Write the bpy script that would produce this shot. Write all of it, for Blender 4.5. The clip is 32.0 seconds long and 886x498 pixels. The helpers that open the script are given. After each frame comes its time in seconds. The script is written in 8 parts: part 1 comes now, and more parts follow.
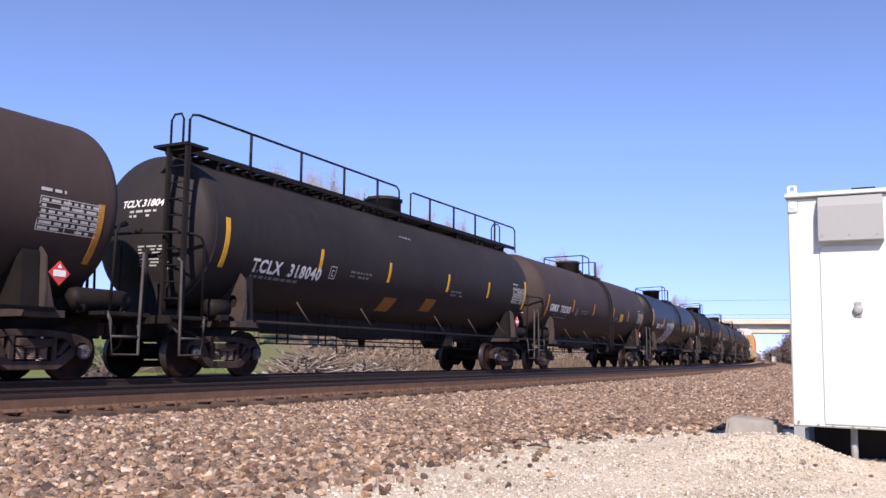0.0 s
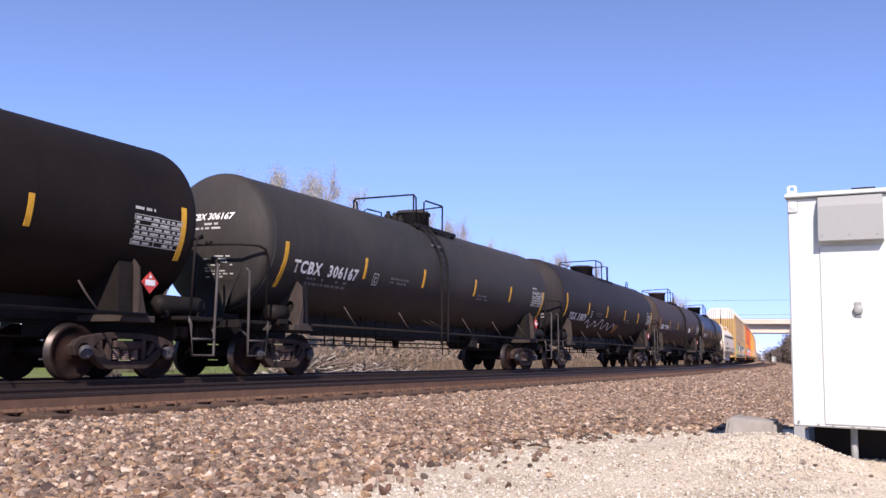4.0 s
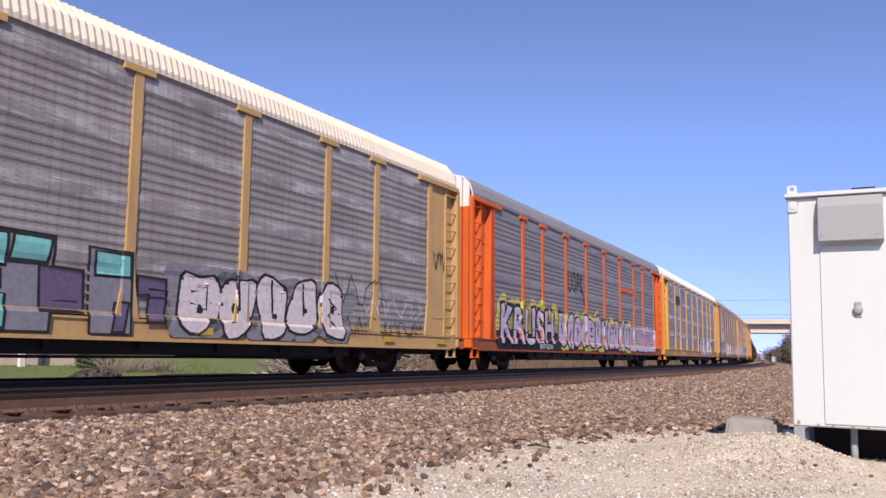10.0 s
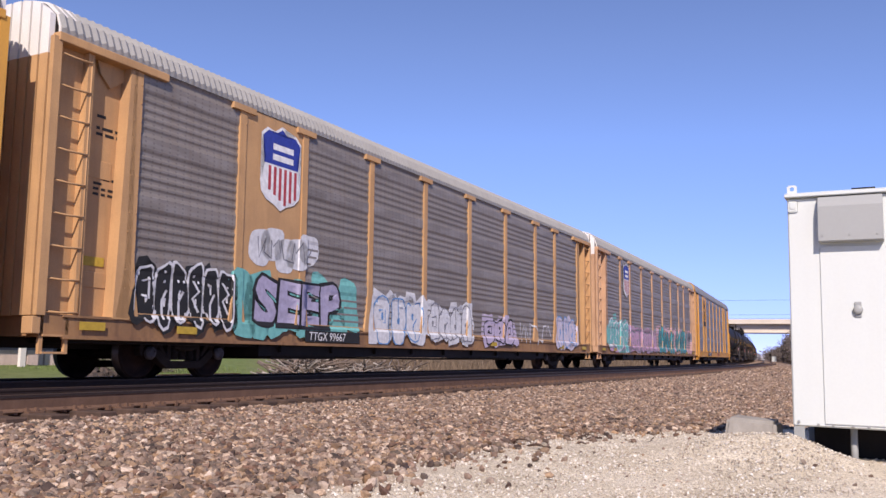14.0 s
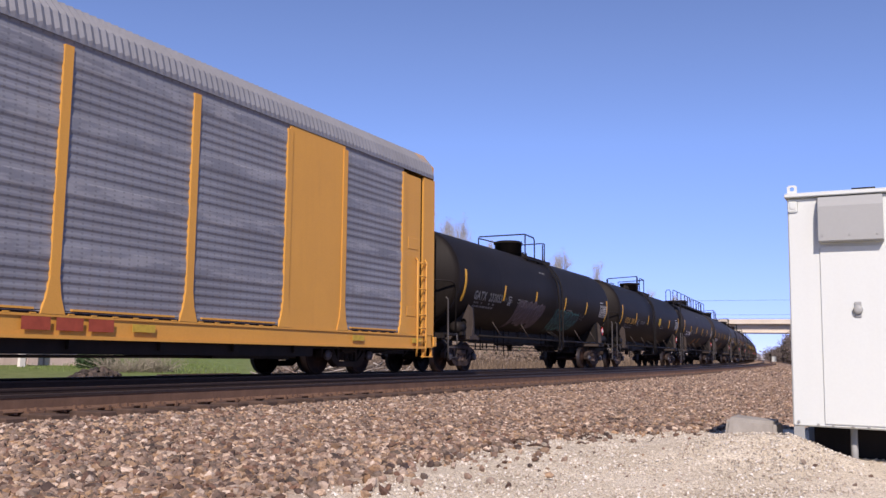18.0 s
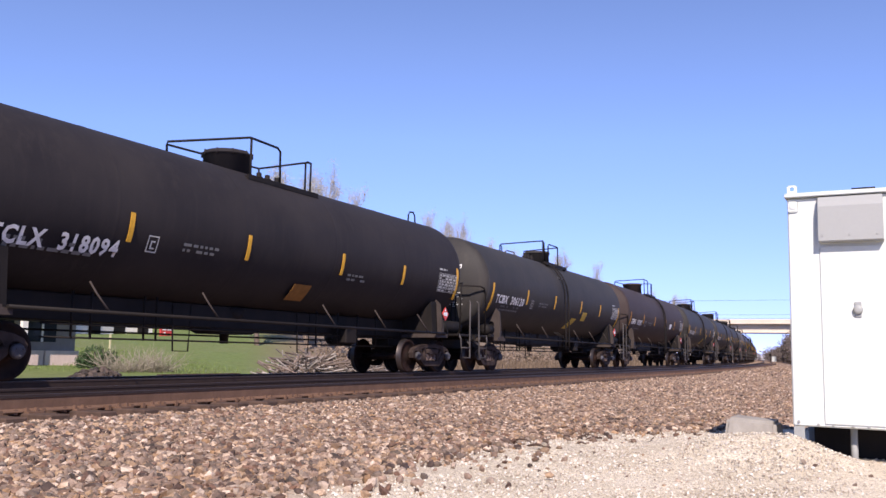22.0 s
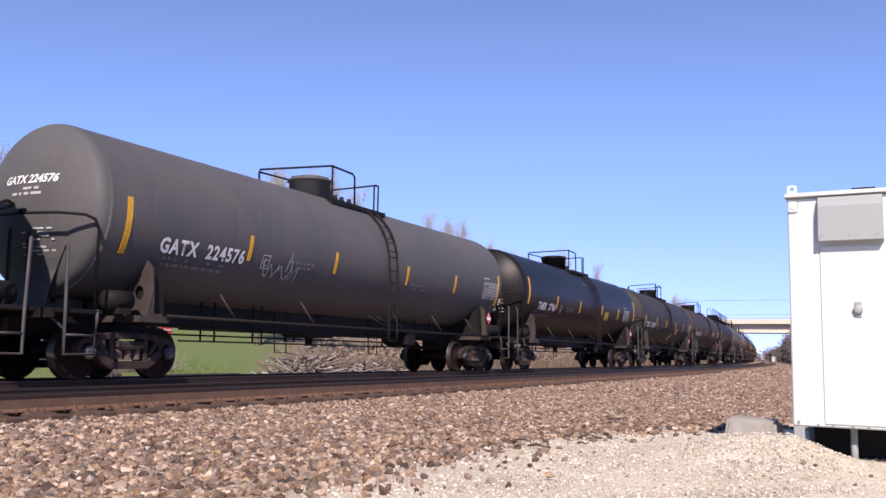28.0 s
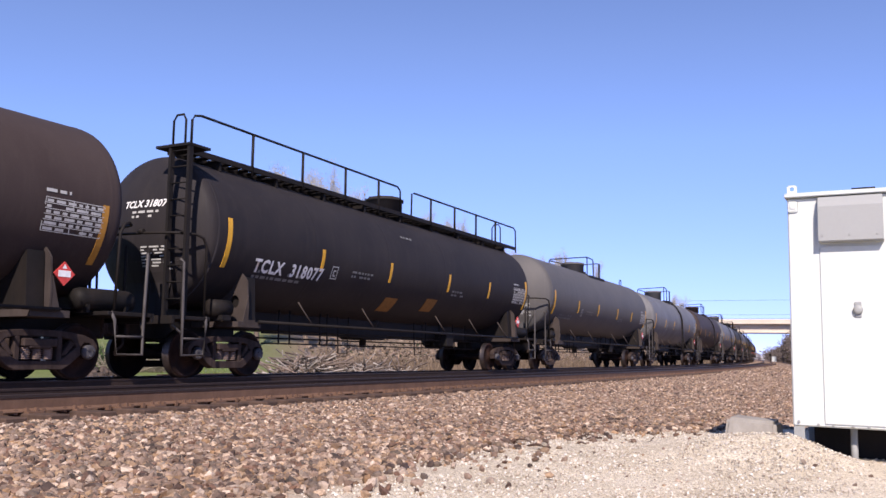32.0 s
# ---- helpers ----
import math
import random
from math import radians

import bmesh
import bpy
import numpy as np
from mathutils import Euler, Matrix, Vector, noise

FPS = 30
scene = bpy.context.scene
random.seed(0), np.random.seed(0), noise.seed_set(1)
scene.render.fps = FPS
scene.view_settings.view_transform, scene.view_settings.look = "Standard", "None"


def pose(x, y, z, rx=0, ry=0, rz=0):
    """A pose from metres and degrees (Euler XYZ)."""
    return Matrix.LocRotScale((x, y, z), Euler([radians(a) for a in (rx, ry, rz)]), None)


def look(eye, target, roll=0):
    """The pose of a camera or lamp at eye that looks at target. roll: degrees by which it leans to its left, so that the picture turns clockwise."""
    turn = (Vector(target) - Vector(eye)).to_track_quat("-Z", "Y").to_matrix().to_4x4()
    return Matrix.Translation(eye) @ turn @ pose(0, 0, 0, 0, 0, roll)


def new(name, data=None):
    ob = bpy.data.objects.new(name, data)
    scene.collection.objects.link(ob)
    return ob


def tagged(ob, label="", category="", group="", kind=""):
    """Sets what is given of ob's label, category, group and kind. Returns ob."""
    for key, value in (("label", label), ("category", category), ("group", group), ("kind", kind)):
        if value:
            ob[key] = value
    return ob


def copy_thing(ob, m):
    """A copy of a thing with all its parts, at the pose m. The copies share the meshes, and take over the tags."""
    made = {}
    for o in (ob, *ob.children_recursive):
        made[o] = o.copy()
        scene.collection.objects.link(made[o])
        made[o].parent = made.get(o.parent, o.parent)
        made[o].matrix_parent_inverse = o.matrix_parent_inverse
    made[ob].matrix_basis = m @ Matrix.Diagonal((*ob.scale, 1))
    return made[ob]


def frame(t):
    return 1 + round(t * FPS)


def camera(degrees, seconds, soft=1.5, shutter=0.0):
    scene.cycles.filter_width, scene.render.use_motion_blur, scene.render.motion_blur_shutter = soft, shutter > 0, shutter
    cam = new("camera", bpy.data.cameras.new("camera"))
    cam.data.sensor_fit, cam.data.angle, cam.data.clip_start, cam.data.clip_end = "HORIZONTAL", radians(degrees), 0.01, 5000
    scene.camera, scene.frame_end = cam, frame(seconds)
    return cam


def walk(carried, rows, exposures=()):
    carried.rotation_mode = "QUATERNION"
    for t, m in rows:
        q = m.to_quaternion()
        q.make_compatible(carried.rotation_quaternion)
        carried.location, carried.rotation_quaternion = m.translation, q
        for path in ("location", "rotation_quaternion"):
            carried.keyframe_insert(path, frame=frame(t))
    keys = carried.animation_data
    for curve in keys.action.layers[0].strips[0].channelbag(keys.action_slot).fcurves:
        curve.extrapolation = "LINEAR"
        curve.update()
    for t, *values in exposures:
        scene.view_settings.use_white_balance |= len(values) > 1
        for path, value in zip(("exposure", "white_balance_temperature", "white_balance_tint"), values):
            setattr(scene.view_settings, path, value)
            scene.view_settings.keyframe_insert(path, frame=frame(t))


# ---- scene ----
# The camera stands on the gravel beside a double track; the top of the rails is z = 0.
EYE = (0.0, 0.0, 0.586)
YAW, PITCH, ROLL = 28.725, 6.824, 1.174
cam = camera(54.28, 32.0)
AIM = Vector(EYE) + Vector((-math.sin(radians(YAW)) * math.cos(radians(PITCH)), math.cos(radians(YAW)) * math.cos(radians(PITCH)), math.sin(radians(PITCH)))) * 10
walk(cam, [(0.0, look(EYE, AIM, ROLL)), (32.0, look(EYE, AIM, ROLL))],
     [(t, e, 6500, 23) for t, e in ((0.0, 0.42), (6.5, 0.43), (8.0, 0.07), (8.5, -0.01), (9.0, 0.05), (9.6, 0.12), (11.0, 0.17), (14.0, 0.17), (16.5, 0.14), (18.0, 0.12), (20.0, 0.30), (22.5, 0.47), (25.5, 0.47), (28.0, 0.40), (32.0, 0.39))])

# ---- world and sun ----
SUN = Vector((0.50, -1.0, 0.95)).normalized()
SUN_EL, SUN_AZ = math.asin(SUN.z), math.atan2(SUN.x, SUN.y)
world = bpy.data.worlds.new("sky")
scene.world = world
world.use_nodes = True
wn = world.node_tree
sky = wn.nodes.new("ShaderNodeTexSky")
sky.sky_type, sky.sun_disc, sky.sun_elevation, sky.sun_rotation = "NISHITA", False, SUN_EL, SUN_AZ
sky.air_density, sky.dust_density, sky.ozone_density = 0.5, 0.0, 4.0
# thin haze: the sky keeps its blue down to the horizon
aim_xyz = wn.nodes.new("ShaderNodeSeparateXYZ")
wn.links.new(wn.nodes.new("ShaderNodeTexCoord").outputs["Generated"], aim_xyz.inputs[0])
haze = wn.nodes.new("ShaderNodeValToRGB")
while len(haze.color_ramp.elements) < 6:
    haze.color_ramp.elements.new(0.5)
for el, (at, tone) in zip(haze.color_ramp.elements, ((0.0, (0.47, 0.455, 0.72)), (0.05, (0.56, 0.54, 0.79)), (0.095, (0.70, 0.665, 0.87)), (0.167, (0.86, 0.825, 0.94)), (0.24, (1.0, 0.965, 1.0)), (0.34, (1.09, 1.01, 1.0)))):
    el.position, el.color = at, (*tone, 1)
wn.links.new(aim_xyz.outputs[2], haze.inputs[0])
tinted = wn.nodes.new("ShaderNodeMix")
tinted.data_type, tinted.blend_type = "RGBA", "MULTIPLY"
tinted.inputs[0].default_value = 1.0
wn.links.new(sky.outputs[0], tinted.inputs[6])
wn.links.new(haze.outputs[0], tinted.inputs[7])
wn.links.new(tinted.outputs[2], wn.nodes["Background"].inputs[0])
wn.nodes["Background"].inputs[1].default_value = 0.19
sun = new("sun", bpy.data.lights.new("sun", "SUN"))
sun.data.energy, sun.data.angle, sun.data.color = 5.0, radians(0.53), (1.0, 0.93, 0.81)
sun.matrix_world = look(SUN * 100, (0, 0, 0))

# ---- track line ----
TRACK_D, SPACING = 12.99, 4.2
K_NEAR, K_FAR, CANT = 0.001304, 0.000131, 0.014
STEP = 2.0
_S = np.arange(-800.0, 1400.0 + STEP, STEP)
_K = np.interp(_S, [-120, -40, 50, 150], [0.0, K_NEAR, K_NEAR, K_FAR])
_T = np.concatenate([[0], np.cumsum((_K[1:] + _K[:-1]) / 2 * STEP)])
_T -= np.interp(0, _S, _T)
_M = (_T[1:] + _T[:-1]) / 2
_X = np.concatenate([[0], np.cumsum(-np.sin(_M) * STEP)])
_Y = np.concatenate([[0], np.cumsum(np.cos(_M) * STEP)])
_X -= np.interp(0, _S, _X) + TRACK_D
_Y -= np.interp(0, _S, _Y)


def line(s, w=0.0):
    """Point and heading on the far track's centre line, w metres to the camera's side."""
    i = int(min(max((s - _S[0]) / STEP, 0), len(_S) - 2))
    u = s - _S[i]
    tm, t = _T[i] + _K[i] * u / 2, _T[i] + _K[i] * u
    return _X[i] - math.sin(tm) * u + w * math.cos(t), _Y[i] + math.cos(tm) * u + w * math.sin(t), t


# ---- materials ----
def shader(name, rough=0.6, metal=0.0, spec=0.5):
    m = bpy.data.materials.new(name)
    m.use_nodes = True
    n = m.node_tree
    b = n.nodes["Principled BSDF"]
    b.inputs["Roughness"].default_value = rough
    b.inputs["Metallic"].default_value = metal
    b.inputs["Specular IOR Level"].default_value = spec
    return m, n, b


def node(n, kind, **values):
    k = n.nodes.new(kind)
    for name, v in values.items():
        k.inputs[name].default_value = v
    return k


def scattered(n):
    """Object coordinates, shifted at random from object to object."""
    c = n.nodes.new("ShaderNodeTexCoord")
    info = n.nodes.new("ShaderNodeObjectInfo")
    mul = n.nodes.new("ShaderNodeMath")
    mul.operation = "MULTIPLY"
    mul.inputs[1].default_value = 60.0
    add = n.nodes.new("ShaderNodeVectorMath")
    n.links.new(info.outputs["Random"], mul.inputs[0])
    n.links.new(c.outputs["Object"], add.inputs[0])
    n.links.new(mul.outputs[0], add.inputs[1])
    return add.outputs[0]


def grainy(n, scale, coord, detail=4.0, stretch=None):
    t = node(n, "ShaderNodeTexNoise", Scale=scale, Detail=detail, Roughness=0.6)
    if stretch:
        mp = n.nodes.new("ShaderNodeMapping")
        mp.inputs["Scale"].default_value = stretch
        n.links.new(coord, mp.inputs[0])
        coord = mp.outputs[0]
    n.links.new(coord, t.inputs["Vector"])
    return t.outputs["Fac"]


def ramp(n, fac, stops):
    r = n.nodes.new("ShaderNodeValToRGB")
    while len(r.color_ramp.elements) < len(stops):
        r.color_ramp.elements.new(0.5)
    for e, (p, c) in zip(r.color_ramp.elements, stops):
        e.position, e.color = p, (*c, 1)
    n.links.new(fac, r.inputs[0])
    return r.outputs[0]


def mix(n, fac, a, b, mode="MIX"):
    m = n.nodes.new("ShaderNodeMix")
    m.data_type, m.blend_type = "RGBA", mode
    for sock, v in ((m.inputs[0], fac), (m.inputs[6], a), (m.inputs[7], b)):
        if isinstance(v, bpy.types.NodeSocket):
            n.links.new(v, sock)
        elif isinstance(v, tuple):
            sock.default_value = (*v, 1)
        else:
            sock.default_value = v
    return m.outputs[2]


def bumped(n, b, fac, strength=0.3, distance=0.01):
    k = node(n, "ShaderNodeBump", Strength=strength, Distance=distance)
    n.links.new(fac, k.inputs["Height"])
    n.links.new(k.outputs[0], b.inputs["Normal"])


def paint(name, base, dirt=None, rough=0.5, scale=1.2, amount=0.5, streak=True, bump=0.08, metal=0.0, spec=0.2, fine=0.05):
    """Weathered paint: a base colour, large blotches, rain streaks and fine grain."""
    m, n, b = shader(name, rough, metal, spec)
    co = scattered(n)
    dirt = dirt or tuple(c * 0.55 for c in base)
    big = ramp(n, grainy(n, scale, co, 5), [(0.35, (0, 0, 0)), (0.75, (1, 1, 1))])
    fine = ramp(n, grainy(n, 38, co, 3), [(0.3, (1 - fine,) * 3), (0.7, (1 + fine,) * 3)])
    col = mix(n, big, base, tuple(x + (y - x) * amount for x, y in zip(base, dirt)))
    if streak:
        run = ramp(n, grainy(n, 3.0, co, 3, (2.2, 2.2, 0.22)), [(0.5, (0, 0, 0)), (0.72, (1, 1, 1))])
        soft = node(n, "ShaderNodeMath")
        soft.operation = "MULTIPLY"
        n.links.new(run, soft.inputs[0])
        soft.inputs[1].default_value = 0.6 * amount
        col = mix(n, soft.outputs[0], col, dirt)
    col = mix(n, 1.0, col, fine, "MULTIPLY")
    n.links.new(col, b.inputs["Base Color"])
    if bump:
        bumped(n, b, grainy(n, 60, co, 2), bump, 0.004)
    return m


def plain(name, col, rough=0.6, metal=0.0):
    m, n, b = shader(name, rough, metal, 0.3)
    co = scattered(n)
    f = ramp(n, grainy(n, 9, co, 4), [(0.3, tuple(c * 0.82 for c in col)), (0.7, tuple(min(1, c * 1.12) for c in col))])
    n.links.new(f, b.inputs["Base Color"])
    return m


def varied(name, cols, rough=0.9, grain=14.0, bump=0.5, island=False, deep=0.7):
    """Pieces of many tones: each piece takes one tone at random."""
    m, n, b = shader(name, rough)
    info = n.nodes.new("ShaderNodeNewGeometry" if island else "ShaderNodeObjectInfo")
    r = info.outputs["Random Per Island" if island else "Random"]
    col = ramp(n, r, [((i + 0.5) / len(cols), c) for i, c in enumerate(cols)])
    co = scattered(n)
    fine = ramp(n, grainy(n, grain, co, 4), [(0.25, (deep,) * 3), (0.75, (1.9 - deep,) * 3)])
    n.links.new(mix(n, 1.0, col, fine, "MULTIPLY"), b.inputs["Base Color"])
    if bump:
        bumped(n, b, grainy(n, grain * 2, co, 3), bump, 0.006)
    return m


BLACK = paint("black_tank_paint", (0.0225, 0.0200, 0.0215), (0.036, 0.031, 0.030), 0.58, 0.55, 0.9, spec=0.09)
GLOSS = paint("glossy_black_paint", (0.0078, 0.0064, 0.0066), (0.0306, 0.0245, 0.0204), 0.42, 0.6, 0.35, bump=0.02, spec=0.17)
BROWN = paint("brown_tank_paint", (0.044, 0.0315, 0.0285), (0.060, 0.045, 0.040), 0.6, 0.55, 0.9, spec=0.12)
GREY = paint("grey_black_tank_paint", (0.0306, 0.0289, 0.0272), (0.0510, 0.0450, 0.0399), 0.6, 0.55, 0.9, spec=0.15)
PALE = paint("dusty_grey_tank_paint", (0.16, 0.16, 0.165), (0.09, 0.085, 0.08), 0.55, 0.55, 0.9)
STEEL = paint("black_steel", (0.012, 0.011, 0.0105), (0.026, 0.020, 0.017), 0.6, 2.0, 0.6, spec=0.1)
RUST = paint("rusty_cast_steel", (0.060, 0.043, 0.037), (0.014, 0.010, 0.009), 0.75, 3.0, 0.9, bump=0.3, spec=0.1)
WHEEL = paint("wheel_steel", (0.008, 0.006, 0.0055), (0.040, 0.020, 0.015), 0.7, 2.0, 0.8, spec=0.1)
TREAD = plain("worn_wheel_tread", (0.07, 0.058, 0.053), 0.42, 0.8)
DULLYELLOW = plain("dirty_reflective_yellow", (0.40, 0.19, 0.03), 0.6)
YELLOW = plain("reflective_yellow", (0.62, 0.33, 0.03), 0.5)
WHITE = plain("stencil_white", (0.72, 0.72, 0.70), 0.6)
DULL = plain("faded_stencil_grey", (0.16, 0.16, 0.155), 0.7)
RED = plain("placard_red", (0.55, 0.06, 0.05), 0.5)
RAIL_SIDE = paint("rusty_rail", (0.165, 0.096, 0.062), (0.095, 0.055, 0.036), 0.75, 4.0, 0.8, bump=0.3)
# darker tones for every rail but the nearest
RAIL_DARK = paint("dark_rail", (0.040, 0.027, 0.022), (0.022, 0.015, 0.013), 0.75, 4.0, 0.8, bump=0.3)
RAIL_TOP = plain("rail_head", (0.042, 0.029, 0.024), 0.5, 0.3)
TIE = paint("weathered_tie", (0.098, 0.062, 0.045), (0.038, 0.026, 0.020), 0.9, 5.0, 0.9, bump=0.5)
CABINET = paint("white_cabinet_paint", (0.575, 0.61, 0.575), (0.545, 0.57, 0.53), 0.4, 0.8, 0.3, bump=0, fine=0.015)
GALV = paint("galvanised_sheet", (0.315, 0.325, 0.31), (0.27, 0.28, 0.265), 0.55, 1.0, 0.4, streak=False, bump=0.02, metal=0.05, fine=0.015)
SADDLE = paint("dusty_saddle_steel", (0.065, 0.052, 0.046), (0.03, 0.024, 0.021), 0.7, 2.0, 0.7, spec=0.1)
GREYBAR = paint("worn_grey_steel", (0.085, 0.078, 0.075), (0.035, 0.030, 0.027), 0.6, 3.0, 0.7)
CONCRETE = paint("weathered_concrete", (0.33, 0.31, 0.27), (0.20, 0.18, 0.155), 0.9, 3.0, 0.8, bump=0.5)
CHARCOAL = paint("dusty_black_tank_paint", (0.0095, 0.0074, 0.0062), (0.0165, 0.0128, 0.0102), 0.58, 0.55, 0.9, spec=0.12)
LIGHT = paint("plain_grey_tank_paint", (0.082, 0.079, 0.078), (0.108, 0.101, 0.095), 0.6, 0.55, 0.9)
CAP = paint("dusty_blue_grey_cap", (0.085, 0.085, 0.095), (0.03, 0.026, 0.024), 0.6, 5.0, 0.8)
SPRING = paint("dusty_spring_steel", (0.20, 0.145, 0.12), (0.07, 0.05, 0.04), 0.7, 4.0, 0.6)
# greasy cast steel; the shade under the autoracks is put into its colour too
GRIME_SHADE = paint("greasy_cast_steel", (0.026, 0.020, 0.017), (0.010, 0.008, 0.007), 0.7, 3.0, 0.8, bump=0.3, spec=0.1)
RUSTRED = paint("rust_red_sill_paint", (0.30, 0.085, 0.03), (0.15, 0.06, 0.04), 0.7, 1.0, 0.7)


# ---- mesh helpers ----
def part(name, bm, material, parent=None, label="", smooth=False):
    """One mesh object out of a bmesh, under a thing or a part."""
    me = bpy.data.meshes.new(name)
    bm.to_mesh(me)
    bm.free()
    for m in material if isinstance(material, (list, tuple)) else [material]:
        me.materials.append(m)
    if smooth:
        for p in me.polygons:
            p.use_smooth = True
    ob = new(name, me)
    if parent is not None:
        ob.parent = parent
    if label:
        tagged(ob, label)
    return ob


def box(bm, x0, x1, y0, y1, z0, z1, bevel=0.0, m=None, mat=0):
    out = bmesh.ops.create_cube(bm, size=1.0)
    vs = out["verts"]
    bmesh.ops.scale(bm, verts=vs, vec=(x1 - x0, y1 - y0, z1 - z0))
    bmesh.ops.translate(bm, verts=vs, vec=((x0 + x1) / 2, (y0 + y1) / 2, (z0 + z1) / 2))
    fs = list({f for v in vs for f in v.link_faces})
    for f in fs:
        f.material_index = mat
    if m is not None:
        bmesh.ops.transform(bm, matrix=m, verts=vs)
    if bevel:
        bmesh.ops.bevel(bm, geom=list({e for v in vs for e in v.link_edges}), offset=bevel, segments=1, affect="EDGES", material=-1)
    return bm


def boxed(*a, **k):
    return box(bmesh.new(), *a, **k)


def tube(bm, pts, r=0.02, sides=6, closed=False, mat=0):
    """A round bar along a chain of points."""
    pts = [Vector(p) for p in pts]
    rings, n = [], len(pts)
    for i, p in enumerate(pts):
        a = pts[i - 1] if (i or closed) else p
        b = pts[(i + 1) % n] if (i < n - 1 or closed) else p
        d = (b - a).normalized()
        up = Vector((0, 0, 1)) if abs(d.z) < 0.9 else Vector((0, 1, 0))
        u = d.cross(up).normalized()
        v = u.cross(d)
        rings.append([bm.verts.new(p + (u * math.cos(t) + v * math.sin(t)) * r) for t in (2 * math.pi * k / sides for k in range(sides))])
    for i in range(n if closed else n - 1):
        A, B = rings[i], rings[(i + 1) % n]
        for k in range(sides):
            f = bm.faces.new((A[k], A[(k + 1) % sides], B[(k + 1) % sides], B[k]))
            f.smooth, f.material_index = True, mat
    if not closed:
        bm.faces.new(list(reversed(rings[0]))).material_index = mat
        bm.faces.new(rings[-1]).material_index = mat
    return bm


def lathe(bm, prof, axis="y", n=24, centre=(0, 0, 0), mat=0, smooth=True):
    """A body turned round an axis: prof is a chain of (radius, place along the axis)."""
    c = Vector(centre)
    rings = []
    for r, h in prof:
        ring = []
        for k in range(n):
            t = 2 * math.pi * k / n
            a, b = r * math.cos(t), r * math.sin(t)
            p = {"y": (a, h, b), "x": (h, a, b), "z": (a, b, h)}[axis]
            ring.append(bm.verts.new(c + Vector(p)))
        rings.append(ring)
    for A, B in zip(rings, rings[1:]):
        for k in range(n):
            f = bm.faces.new((A[k], A[(k + 1) % n], B[(k + 1) % n], B[k]))
            f.smooth, f.material_index = smooth, mat
    for ring in (rings[0], rings[-1]):
        f = bm.faces.new(ring)
        f.material_index = mat
    bmesh.ops.recalc_face_normals(bm, faces=bm.faces[:])
    return bm


def prism(bm, outline, x0, x1, axis="x", mat=0):
    """A flat outline of (a, b) drawn out from x0 to x1 along an axis."""
    def at(h, a, b):
        return {"x": (h, a, b), "y": (a, h, b), "z": (a, b, h)}[axis]
    A = [bm.verts.new(at(x0, a, b)) for a, b in outline]
    B = [bm.verts.new(at(x1, a, b)) for a, b in outline]
    n = len(outline)
    fs = [bm.faces.new(A), bm.faces.new(list(reversed(B)))]
    for k in range(n):
        fs.append(bm.faces.new((A[k], B[k], B[(k + 1) % n], A[(k + 1) % n])))
    for f in fs:
        f.material_index = mat
    bmesh.ops.recalc_face_normals(bm, faces=fs)
    return bm


def thing(name, label, category, group="", kind=""):
    return tagged(new(name), label, category, group, kind)



# ---- ground ----
def x_line(y):
    return float(np.interp(y, _Y, _X)), float(np.interp(y, _Y, _T))


def across(x, y):
    """Metres from the far track's centre line, to the camera's side."""
    xl, t = x_line(y)
    return (x - xl) * math.cos(t)


GW = [-2500, -400, -200, -130, -95, -80, -65, -50, -40, -30, -22, -16, -11, -8, -5.5, -4.0, -2.6, -1.5, 1.5, 2.6, 5.55, 5.9, 6.6, 7.5, 8.5, 9.5, 10.0, 10.4, 10.8, 11.2, 11.5, 11.8, 12.1, 12.4, 12.8, 13.3, 15, 20, 30, 60, 200, 500, 2500]
GZ = [9.0, 9.0, 6.0, 4.2, 3.2, 2.7, 2.1, 1.5, 1.0, 0.25, -0.4, -0.65, -0.7, -0.65, -0.5, -0.34, -0.22, -0.20, -0.20, -0.20, -0.198, -0.205, -0.225, -0.252, -0.284, -0.295, -0.30, -0.30, -0.30, -0.30, -0.30, -0.30, -0.30, -0.30, -0.30, -0.30, -0.31, -0.33, -0.4, -0.5, -0.5, -0.5, -0.5]


def mound(x, y):
    """A low heap of gravel before the cabinet, and the hollow behind it."""
    x, y = np.asarray(x, float), np.asarray(y, float)
    side = np.interp(x, [-4.6, -2.8, -2.1, -1.64, -1.28, -1.0, -0.79, -0.62, -0.3], [0, 0.15, 0.4, 0.8, 0.95, 1.0, 0.75, 0.45, 0.0])
    up = 0.26 * np.exp(-((y - 8.0) / np.where(y < 8.0, 1.0, 0.45)) ** 2)
    down = -0.05 * np.exp(-((y - 10.2) / 1.0) ** 2)
    # the far field climbs towards the woods
    w = x - np.interp(y, _Y, _X)
    far = 2.4 * np.clip((1.04 + x / np.maximum(y, 1.0)) / 0.16, 0, 1) * np.clip((y - 45) / 40, 0, 1) * np.clip((-w - 24) / 22, 0, 1)
    return side * (up + down) + far


def ground_z(x, y):
    return float(np.interp(across(x, y), GW, GZ) + mound(x, y))


